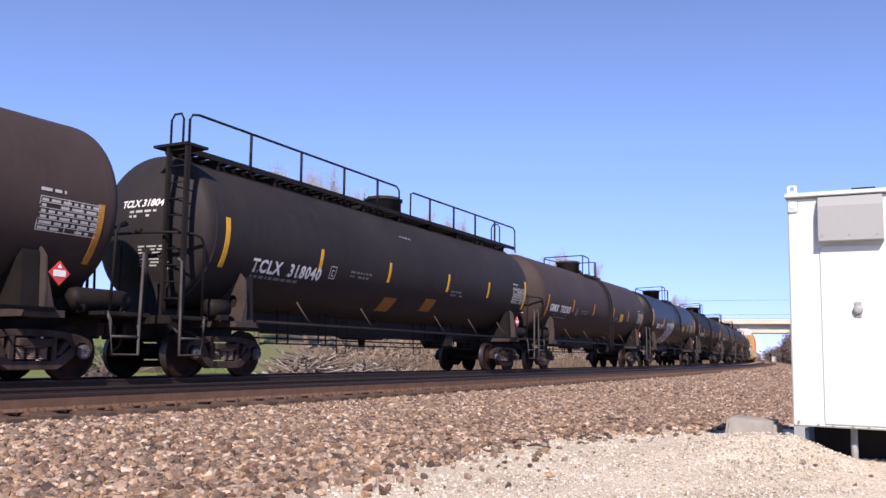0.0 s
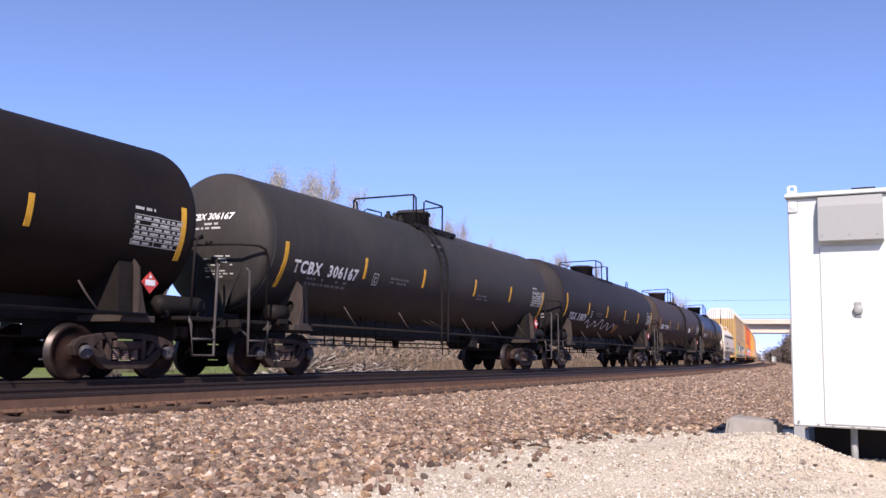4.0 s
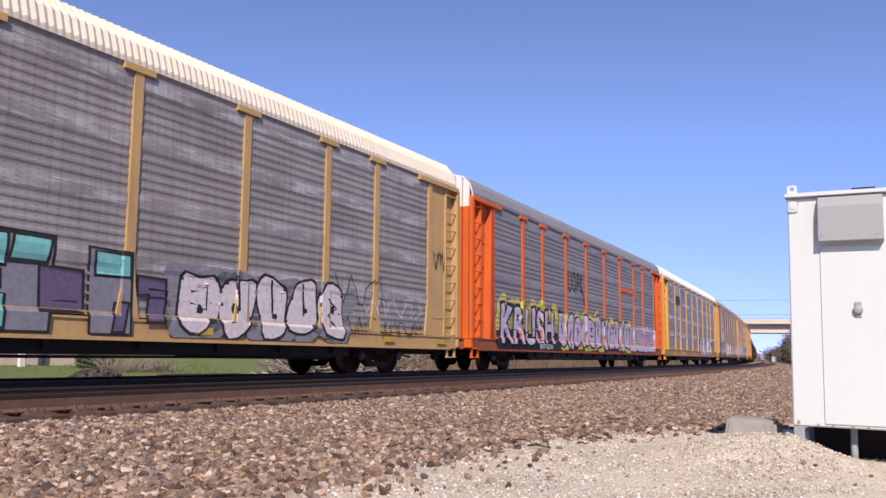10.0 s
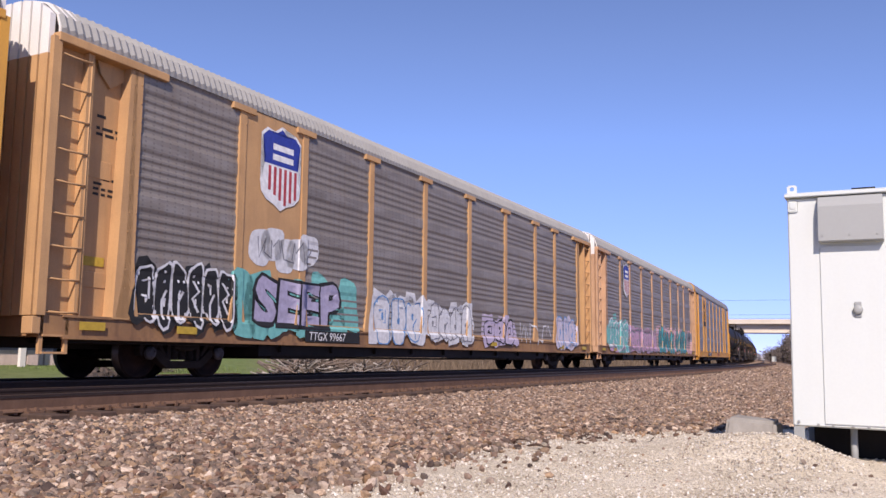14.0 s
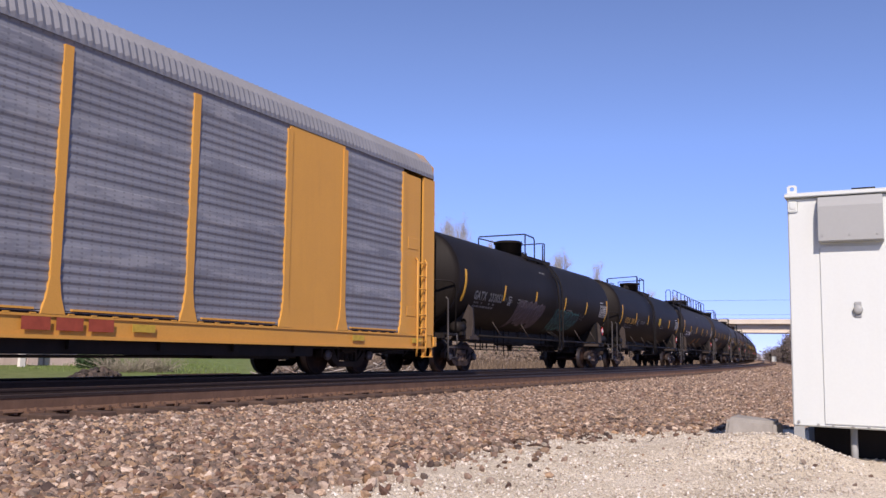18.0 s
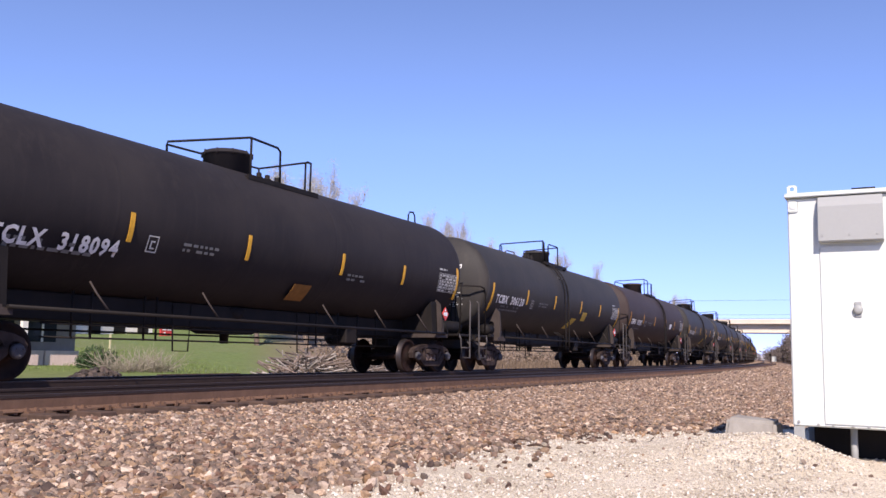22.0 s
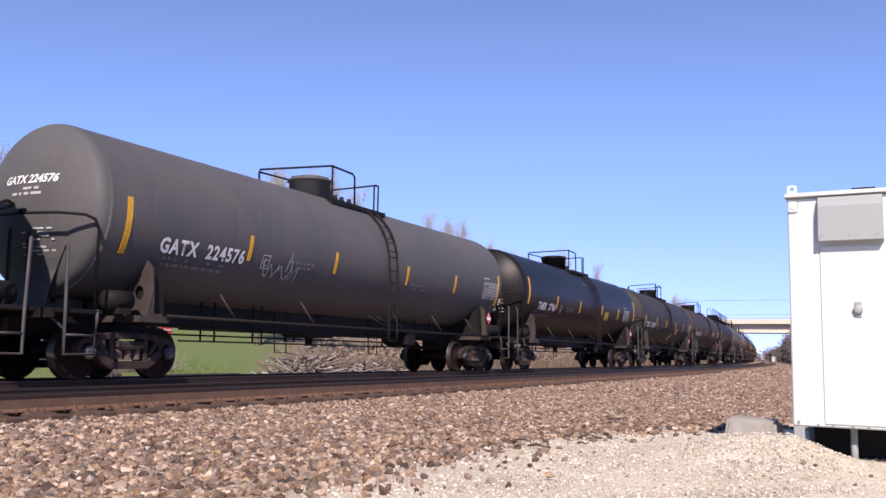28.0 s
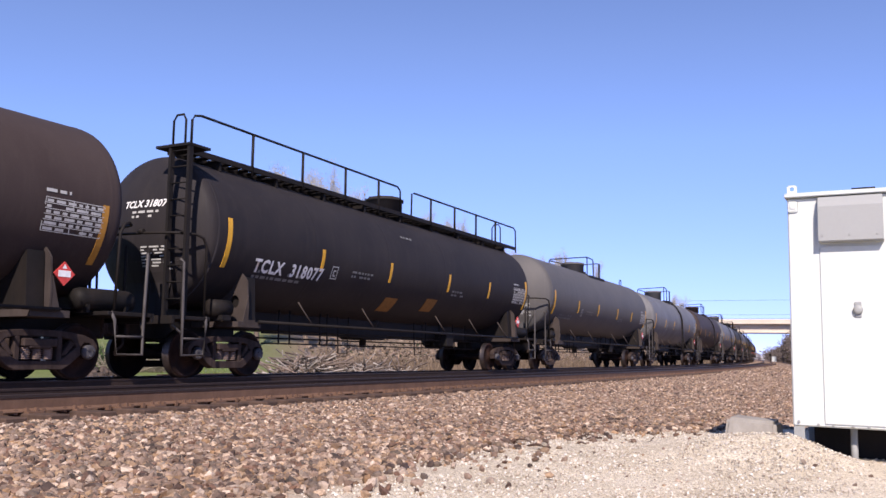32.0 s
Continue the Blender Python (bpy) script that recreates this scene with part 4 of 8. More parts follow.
def patch(y0, y1, z0, z1, off=0.008, thick=0.004, steps=6, slant=0.0):
    """A thin curved sheet on the tank's near side."""
    bm = bmesh.new()
    rows = []
    for k in range(steps + 1):
        z = z0 + (z1 - z0) * k / steps
        d = slant * (k / steps - 0.5)
        rows.append([bm.verts.new(shell(y0 + d, z, off)), bm.verts.new(shell(y1 + d, z, off)),
                     bm.verts.new(shell(y1 + d, z, off - thick - 0.004)), bm.verts.new(shell(y0 + d, z, off - thick - 0.004))])
    for a, b in zip(rows, rows[1:]):
        for i in range(4):
            bm.faces.new((a[i], a[(i + 1) % 4], b[(i + 1) % 4], b[i]))
    bm.faces.new(rows[0])
    bm.faces.new(rows[-1])
    bmesh.ops.recalc_face_normals(bm, faces=bm.faces[:])
    return bm


def bars(bm, y0, y1, z0, z1, rows, rng, put=shell, fill=0.8):
    """Lines of writing too small to read, as short plain bars."""
    h = (z1 - z0) / rows
    for r in range(rows):
        z = z1 - h * (r + 0.75)
        y = y0
        while y < y1 - 0.03:
            w = min(rng.uniform(0.06, 0.22), y1 - y)
            if rng.random() < fill:
                q = [bm.verts.new(put(a, b)) for a, b in ((y, z), (y + w, z), (y + w, z + h * 0.5), (y, z + h * 0.5))]
                bm.faces.new(q)
            y += w + 0.05
    return bm


# ---- trucks ----
def wheelset():
    bm = bmesh.new()
    for sx in (-1, 1):
        a = sx * 0.755
        prof = [(0.09, -0.10), (0.14, -0.10), (0.15, -0.05), (0.36, -0.02), (0.395, -0.065), (0.457, -0.07), (0.455, 0.045), (0.485, 0.055), (0.485, 0.075), (0.40, 0.075), (0.37, 0.03), (0.15, 0.0), (0.14, 0.09), (0.09, 0.09)]
        start = len(bm.faces)
        lathe(bm, [(r, -sx * h) for r, h in prof], "x", 32, (a, 0, 0))
        bm.faces.ensure_lookup_table()
        for f in bm.faces[start:]:
            c = f.calc_center_median()
            if math.hypot(c.y, c.z) > 0.448:
                f.material_index = 1
    lathe(bm, [(0.085, -1.0), (0.085, 1.0)], "x", 12)
    for sx in (-1, 1):
        lathe(bm, [(0.115, sx * 0.98), (0.12, sx * 1.05), (0.105, sx * 1.13), (0.06, sx * 1.14)], "x", 14)
        for k in range(3):
            t = k * 2.094 + 0.4
            lathe(bm, [(0.018, sx * 1.13), (0.018, sx * 1.165)], "x", 6, (0, 0.06 * math.cos(t), 0.06 * math.sin(t)))
    return bm


def side_frame(x):
    """Cast side frame: arched top chord, sloping tension member, two columns and pedestal jaws."""
    bm = bmesh.new()
    x0, x1 = x - 0.075, x + 0.075
    top = [(-1.07, 0.40), (-1.10, 0.56), (-1.02, 0.66), (-0.84, 0.725), (-0.55, 0.775), (-0.25, 0.80), (0.25, 0.80), (0.55, 0.775), (0.84, 0.725), (1.02, 0.66), (1.10, 0.56), (1.07, 0.40)]
    under = [(1.01, 0.40), (1.00, 0.54), (0.94, 0.60), (0.83, 0.60), (0.775, 0.54), (0.765, 0.40), (0.70, 0.40), (0.68, 0.56), (0.58, 0.655), (0.40, 0.69), (-0.40, 0.69), (-0.58, 0.655), (-0.68, 0.56), (-0.70, 0.40), (-0.765, 0.40), (-0.775, 0.54), (-0.83, 0.60), (-0.94, 0.60), (-1.00, 0.54), (-1.01, 0.40)]
    prism(bm, top + under, x0, x1)
    prism(bm, [(-0.76, 0.41), (-0.75, 0.53), (-0.66, 0.52), (-0.44, 0.36), (-0.36, 0.315), (0.36, 0.315), (0.44, 0.36), (0.66, 0.52), (0.75, 0.53), (0.76, 0.41), (0.56, 0.25), (0.42, 0.175), (-0.42, 0.175), (-0.56, 0.25)], x0 - 0.02, x1 + 0.02)
    for s in (-1, 1):
        box(bm, x0 + 0.004, x1 - 0.004, min(s * 0.33, s * 0.42), max(s * 0.33, s * 0.42), 0.30, 0.70)
        prism(bm, [(s * 0.42, 0.40), (s * 0.50, 0.40), (s * 0.66, 0.58), (s * 0.58, 0.64)], x0 + 0.01, x1 - 0.01)
    bmesh.ops.bevel(bm, geom=bm.edges[:], offset=0.010, segments=1, affect="EDGES")
    box(bm, x0 + 0.01, x1 + 0.05 if x > 0 else x1, -0.30, 0.30, 0.53, 0.66, 0.02)
    if x < 0:
        box(bm, x0 - 0.05, x0 + 0.01, -0.30, 0.30, 0.53, 0.66, 0.02)
    return bm


def springs(x):
    bm = bmesh.new()
    for dy in (-0.2, 0.0, 0.2):
        prof = []
        for k in range(6):
            z = 0.335 + k * 0.032
            prof += [(0.058, z), (0.085, z + 0.008), (0.085, z + 0.02), (0.058, z + 0.028)]
        lathe(bm, prof, "z", 10, (x, dy, 0))
    return bm


MESH = {}


def shared(key, make, mats, smooth=False):
    """A mesh kept for alike parts."""
    if key not in MESH:
        bm = make()
        me = bpy.data.meshes.new(key)
        bm.to_mesh(me)
        bm.free()
        for m in mats:
            me.materials.append(m)
        MESH[key] = me
    return MESH[key]


def fixed(name, me, parent, m=None, label=""):
    ob = new(name, me)
    ob.parent = parent
    if m is not None:
        ob.matrix_basis = m
    if label:
        tagged(ob, label)
    return ob


WHEELSETS = []


def truck(parent, y, cast=RUST):
    def bolster():
        bm = boxed(-1.12, 1.12, -0.2, 0.2, 0.50, 0.66, 0.02)
        box(bm, -0.45, 0.45, -0.35, 0.35, 0.62, 0.8, 0.03)
        for s in (-1, 1):
            box(bm, -0.9, 0.9, s * 0.42 - 0.05, s * 0.42 + 0.05, 0.36, 0.48, 0.01)
        return bm
    def bearing_cap():
        bm = bmesh.new()
        for sx in (-1, 1):
            lathe(bm, [(0.115, sx * 1.08), (0.12, sx * 1.13), (0.10, sx * 1.165), (0.055, sx * 1.17)], "x", 16)
            for k in range(3):
                a = k * 2.094 + 0.4
                lathe(bm, [(0.02, sx * 1.165), (0.02, sx * 1.19)], "x", 6, (0, 0.065 * math.cos(a), 0.065 * math.sin(a)))
        return bm
    t = fixed("truck", shared("truck_bolster" + cast.name, bolster, [cast]), parent, pose(0, y, 0))
    for x in (-1.0, 1.0):
        fixed("side_frame", shared("side_frame" + str(x) + cast.name, lambda: side_frame(x), [cast]), t)
        fixed("spring_group", shared("springs" + str(x) + cast.name, lambda: springs(x), [SPRING if cast is RUST else cast]), t)
    for a in (-0.889, 0.889):
        WHEELSETS.append(fixed("wheelset", shared("wheelset", wheelset, [WHEEL, TREAD]), t, pose(0, a, 0.457), "worn steel wheels on an axle"))
        fixed("bearing_cap", shared("bearing_cap", bearing_cap, [CAP]), t, pose(0, a, 0.457))
    return t


# ---- tank cars ----
def cap_profile(half):
    prof = []
    for k in range(8):
        r = max(0.012, 1.39 * k / 7)
        prof.append((r, -half - head_depth(r)))
    for k in range(1, 8):
        a = radians(33 + 57 * k / 7)
        prof.append((TANK_R - KNUCKLE + KNUCKLE * math.sin(a), -half - KNUCKLE * math.cos(a)))
    def seam(y):
        return [(TANK_R, y - 0.06), (TANK_R, y - 0.03), (TANK_R + 0.005, y), (TANK_R, y + 0.03), (TANK_R, y + 0.06)]
    seams = seam(-half + 0.06)
    n = 5
    for k in range(1, n):
        seams += seam(-half + 2 * half * k / n)
    seams += seam(half - 0.08)
    return prof + seams + [(r, -y) for r, y in reversed(prof)]


def tank_mesh(half):
    return lathe(bmesh.new(), cap_profile(half), "y", 72, (0, 0, TANK_Z))


def arc_ladder():
    """A ladder that follows the tank's round side down to the sill."""
    bm = bmesh.new()
    def place_at(t, dy, off=0.09):
        r = TANK_R + off
        return (r * math.sin(t), dy, TANK_Z + r * math.cos(t))
    turns = [0.42 + k * 0.11 for k in range(11)]
    low = [(1.62, z) for z in (2.3, 1.9, 1.5, 1.1, 0.8)]
    for dy in (-0.2, 0.2):
        tube(bm, [place_at(t, dy) for t in turns] + [(x, dy, z) for x, z in low], 0.030, 6)
    for t in turns[1::2]:
        tube(bm, [place_at(t, -0.2), place_at(t, 0.2)], 0.014, 5)
    for z in (2.6, 2.3, 2.0, 1.7, 1.4, 1.1, 0.82):
        x = 1.6
        tube(bm, [(x, -0.2, z), (x, 0.2, z)], 0.014, 5)
    for dy in (-0.2, 0.2):
        tube(bm, [place_at(1.1, dy), place_at(1.1, dy, 0)], 0.02, 5)
        tube(bm, [(1.62, dy, 1.15), (1.25, dy - 0.45, 1.45)], 0.022, 5)
    return bm


def dome():
    bm = bmesh.new()
    lathe(bm, [(0.52, 4.2), (0.52, 4.62), (0.56, 4.63), (0.56, 4.67), (0.48, 4.69), (0.48, 4.73), (0.10, 4.76)], "z", 28)
    for k in range(10):
        t = 2 * math.pi * k / 10
        lathe(bm, [(0.025, 4.60), (0.025, 4.72)], "z", 6, (0.54 * math.cos(t), 0.54 * math.sin(t), 0))
    return bm


def dome_rails(kind):
    """Guard rails round the manway; kind 1 has the ladder before the dome, kind 2 behind it."""
    bm = bmesh.new()
    if kind == 2:
        tube(bm, [(-0.8, -1.8, 4.1), (-0.8, -1.85, 4.9), (-0.75, -1.88, 4.97), (0.6, -1.02, 5.10), (0.72, -0.95, 5.11), (0.72, -0.8, 5.11), (0.72, 0.0, 5.09), (0.72, 0.1, 5.02), (0.72, 0.12, 4.12)], 0.027, 6)
        tube(bm, [(0.72, -0.9, 5.11), (0.72, -0.9, 4.12)], 0.027, 6)
        tube(bm, [(-0.8, -1.85, 4.92), (-0.8, -0.2, 4.96), (-0.8, 1.2, 5.0), (0.6, 1.28, 5.03), (0.72, 1.27, 4.98), (0.72, 1.25, 4.12)], 0.025, 6)
        tube(bm, [(-0.8, 1.2, 5.0), (-0.8, 1.2, 4.1)], 0.025, 6)
        tube(bm, [(0.72, 1.27, 4.99), (0.72, 1.12, 5.0), (0.72, 1.06, 4.94), (0.72, 1.05, 4.12)], 0.025, 6)
    else:
        tube(bm, [(-0.8, -1.7, 4.1), (-0.8, -1.75, 4.9), (-0.75, -1.78, 4.95), (0.6, -0.98, 5.10), (0.72, -0.92, 5.11), (0.72, -0.78, 5.05), (0.72, -0.72, 4.12)], 0.027, 6)
        tube(bm, [(0.72, -0.92, 5.11), (0.72, -0.92, 4.12)], 0.030, 6)
        tube(bm, [(-0.78, -1.74, 4.93), (-0.79, -1.58, 4.86), (-0.8, -1.5, 4.1)], 0.025, 6)
        tube(bm, [(0.72, -0.3, 4.15), (0.72, -0.28, 4.98), (0.72, -0.18, 5.05), (0.72, 0.85, 5.06), (0.72, 0.92, 5.04), (0.72, 0.92, 4.12)], 0.027, 6)
        tube(bm, [(0.72, 0.92, 5.04), (-0.8, 0.95, 4.98), (-0.8, 0.95, 4.1)], 0.025, 6)
        tube(bm, [(-0.8, -1.2, 4.1), (-0.8, -1.15, 4.72), (-0.8, -1.0, 4.78), (-0.8, -0.2, 4.8), (-0.8, -0.15, 4.1)], 0.025, 6)
    return bm


def fitting():
    """A small valve on the tank's crown."""
    return lathe(bmesh.new(), [(0.12, 4.25), (0.12, 4.42), (0.06, 4.48), (0.06, 4.55), (0.02, 4.56)], "z", 10)


def dome_deck():
    bm = bmesh.new()
    for s in (-1, 1):
        for k in range(14):
            y = -0.55 + k * 0.17
            box(bm, min(s * 0.5, s * 0.92), max(s * 0.5, s * 0.92), y, y + 0.06, 4.19, 4.23)
        box(bm, min(s * 0.48, s * 0.52), max(s * 0.48, s * 0.52), -0.6, 1.9, 4.16, 4.24)
        box(bm, min(s * 0.9, s * 0.95), max(s * 0.9, s * 0.95), -0.6, 1.9, 4.13, 4.24)
        for y in (-0.5, 0.7, 1.8):
            box(bm, min(s * 0.6, s * 0.9), max(s * 0.6, s * 0.9), y, y + 0.06, 4.0, 4.15)
    return bm


def full_walk():
    """A walkway along the whole top with handrails on the near side."""
    bm = bmesh.new()
    for x0, x1 in ((0.30, 0.80),):
        for k in range(52):
            y = -8.3 + k * 0.32
            box(bm, x0, x1, y, y + 0.2, 4.40, 4.43)
        box(bm, x1 - 0.03, x1 + 0.02, -8.35, 8.45, 4.34, 4.45)
        box(bm, x0 - 0.02, x0 + 0.03, -8.35, 8.45, 4.34, 4.45)
        for k in range(9):
            y = -7.4 + k * 1.85
            box(bm, x0 + 0.05, x1 - 0.02, y, y + 0.06, 4.12, 4.36)
    return bm


def full_rails():
    bm = bmesh.new()
    for x in (0.80,):
        tube(bm, [(x, -8.25, 4.4), (x, -8.25, 5.02), (x, -8.18, 5.12), (x, -8.0, 5.16), (x, -0.2, 5.14), (x, -0.05, 5.05), (x, -0.02, 4.35)], 0.027, 6)
        tube(bm, [(x, 0.6, 4.4), (x, 0.62, 5.08), (x, 0.75, 5.12), (x, 8.25, 5.14), (x, 8.42, 5.05), (x, 8.45, 4.25)], 0.027, 6)
        for y in (-6.4, -4.6, -2.8, -1.2, 1.8, 3.4, 5.0, 6.6):
            tube(bm, [(x, y, 5.14), (x, y, 4.25)], 0.034, 5)
        for y in (-8.25, 7.4):
            tube(bm, [(x * 0.4, y, 4.45), (x * 0.4, y, 5.05), (x * 0.5, y, 5.16), (x * 0.72, y, 5.16), (x * 0.8, y, 5.05), (x * 0.8, y, 4.45)], 0.024, 6)
    return bm


def end_ladder():
    """Upright ladder before the tank's front head up to the walkway."""
    bm = bmesh.new()
    for x in (0.90, 1.36):
        box(bm, x - 0.03, x + 0.03, -8.90, -8.80, 1.12, 4.36)
    for k in range(10):
        z = 1.45 + k * 0.31
        tube(bm, [(0.90, -8.85, z), (1.36, -8.85, z)], 0.016, 5)
    box(bm, 0.55, 1.40, -8.92, -8.35, 4.31, 4.36)
    return bm


def end_rails():
    """Handrails round the front platform."""
    bm = bmesh.new()
    for s in (-1, 1):
        tube(bm, [(s * 1.42, -8.2, 1.15), (s * 1.45, -8.22, 2.45), (s * 1.44, -8.30, 2.60), (s * 1.38, -8.45, 2.66), (s * 1.1, -8.75, 2.67), (s * 0.6, -8.92, 2.67), (0, -8.97, 2.67)], 0.026, 6)
        tube(bm, [(s * 0.75, -8.97, 1.05), (s * 0.75, -8.97, 2.35)], 0.03, 6)
    lathe(bm, [(0.05, -0.06), (0.05, 0.06)], "x", 8, (0.5, -8.94, 2.7))
    return bm


def platform():
    bm = boxed(-1.45, 1.45, -9.0, -8.05, 1.06, 1.13, 0.01)
    box(bm, -1.45, 1.45, -9.03, -8.97, 0.98, 1.13)
    box(bm, -0.28, 0.28, -9.0, -6.0, 0.72, 1.2, 0.02)
    return bm


def corner_step(s):
    """A stirrup step hung from one corner, its front bar running up as a grab iron."""
    bm = tube(bmesh.new(), [(s * 1.42, -8.85, 2.16), (s * 1.47, -8.82, 2.10), (s * 1.47, -8.79, 1.10), (s * 1.47, -8.79, 0.42), (s * 1.47, -8.23, 0.42), (s * 1.47, -8.18, 0.98), (s * 1.42, -8.14, 1.13)], 0.028, 6)
    tube(bm, [(s * 1.47, -8.79, 0.72), (s * 1.47, -8.21, 0.72)], 0.022, 6)
    tube(bm, [(s * 1.47, -8.79, 0.80), (s * 1.20, -8.95, 1.08)], 0.024, 5)
    return bm


def saddle_plate(s):
    """Upright cross web of the saddle at one side, with a round hole, on the bolster's end."""
    outer = [(0.30, 1.09), (1.46, 1.09), (1.47, 1.36), (1.43, 1.90), (1.37, 1.98)]
    for k in range(7):
        x = 1.28 - k * 0.16
        outer.append((x, TANK_Z - math.sqrt(1.50 ** 2 - x * x)))
    hole = [(1.12 + 0.11 * math.cos(2 * math.pi * k / 12), 1.50 + 0.13 * math.sin(2 * math.pi * k / 12)) for k in range(12)]
    bm = bmesh.new()
    edges = []
    for loop in (outer, hole):
        vs = [bm.verts.new((s * x, -6.97, z)) for x, z in loop]
        edges += [bm.edges.new((vs[k], vs[(k + 1) % len(vs)])) for k in range(len(vs))]
    bmesh.ops.triangle_fill(bm, edges=edges, use_beauty=True)
    bmesh.ops.solidify(bm, geom=bm.faces[:], thickness=0.03)
    box(bm, min(s * 1.36, s * 1.48), max(s * 1.36, s * 1.48), -7.14, -6.78, 1.09, 1.13)
    prism(bm, [(-7.12, 1.12), (-6.98, 1.12), (-6.98, 1.62)], min(s * 1.43, s * 1.46), max(s * 1.43, s * 1.46))
    box(bm, min(s * 0.2, s * 1.48), max(s * 0.2, s * 1.48), -7.30, -6.60, 0.98, 1.09)
    bmesh.ops.recalc_face_normals(bm, faces=bm.faces[:])
    return bm


def head_brace(half):
    """Plate that runs from the head's front down to the stub sill."""
    bm = bmesh.new()
    rows = []
    for z, w in ((1.12, 0.44), (1.35, 0.47), (1.6, 0.55), (1.8, 0.66), (2.0, 0.80), (2.2, 0.93)):
        row = []
        for k in range(7):
            x = w * (k / 3 - 1)
            row.append(bm.verts.new(headed(x, max(z, 1.72), 0.014, half) + Vector((0, 0, min(0.0, z - 1.72)))))
        rows.append(row)
    for A, B in zip(rows, rows[1:]):
        for k in range(6):
            bm.faces.new((A[k], A[k + 1], B[k + 1], B[k]))
    bmesh.ops.recalc_face_normals(bm, faces=bm.faces[:])
    bmesh.ops.solidify(bm, geom=bm.faces[:], thickness=0.02)
    for v in bm.verts:
        v.co.y -= SET
    return bm


def gussets():
    """Saddle web that carries the tank's front end on its truck."""
    bm = bmesh.new()
    prism(bm, [(-1.35, 1.1), (1.35, 1.1), (1.30, 2.0), (0.9, 1.62), (0, 1.42), (-0.9, 1.62), (-1.30, 2.0)], -6.92, -6.62, "y")
    return bm


def coupler():
    bm = boxed(-0.11, 0.11, -9.14, -8.6, 0.80, 0.96, 0.02)
    box(bm, -0.17, 0.13, -9.2, -9.0, 0.76, 1.0, 0.04)
    box(bm, -0.3, 0.3, -8.98, -8.9, 0.70, 1.08, 0.02)
    tube(bm, [(0.2, -8.95, 0.85), (0.28, -9.05, 0.6), (0.2, -9.17, 0.45)], 0.025, 6)
    return bm


def valve_box():
    bm = bmesh.new()
    lathe(bm, [(0.05, -8.0), (0.17, -7.98), (0.18, -7.5), (0.05, -7.48)], "y", 14, (1.2, 0, 1.33))
    box(bm, 1.1, 1.4, -7.85, -7.6, 1.1, 1.2)
    return bm


def side_pipe():
    bm = bmesh.new()
    tube(bm, [(1.52, -6.9, 1.10), (1.52, 6.9, 1.10)], 0.035, 6)
    return bm


def strut():
    return tube(bmesh.new(), [(1.50, 0.0, 1.12), (1.38, -0.16, 1.40), (1.28, -0.23, 1.60)], 0.020, 5)


def brake_rods():
    """Low rods and hangers under the tank's belly."""
    bm = bmesh.new()
    for x in (0.55,):
        tube(bm, [(x, -5.6, 0.70), (x, 5.6, 0.70)], 0.018, 5)
        tube(bm, [(x, -5.6, 0.93), (x, 5.6, 0.93)], 0.022, 5)
        for y in (-5.0, -4.6, -3.4, -3.1, 2.0, 2.9, 3.8, 4.7):
            tube(bm, [(x, y, 0.68), (x, y, 1.5)], 0.022, 5)
        for y in (-2.6, 1.3):
            tube(bm, [(x + 0.1, y - 0.2, 1.4), (x + 0.1, y - 0.15, 0.5), (x + 0.1, y + 0.25, 0.5), (x + 0.1, y + 0.3, 1.4)], 0.018, 5)
    tube(bm, [(-0.5, -5.6, 0.85), (-0.5, 5.6, 0.85)], 0.02, 5)
    return bm


def outlet():
    bm = bmesh.new()
    lathe(bm, [(0.45, 1.42), (0.38, 1.22), (0.22, 1.1), (0.2, 0.95), (0.1, 0.9), (0.09, 0.68)], "z", 18, (0, -0.6, 0))
    prism(bm, [(-2.0, 1.42), (-1.5, 1.02), (-1.1, 0.88), (-0.1, 0.88), (0.3, 1.02), (0.8, 1.42)], -0.34, 0.34)
    return bm


def air_tank():
    bm = bmesh.new()
    lathe(bm, [(0.03, 4.2), (0.2, 4.25), (0.22, 4.4), (0.22, 5.1), (0.2, 5.25), (0.03, 5.3)], "y", 14, (-0.6, 0, 0.95))
    return bm


def control_valve():
    return boxed(0.3, 0.75, 3.0, 3.5, 0.75, 1.2, 0.03)


FLIP = Matrix.Rotation(math.pi, 4, "Z")
STYLES = {}


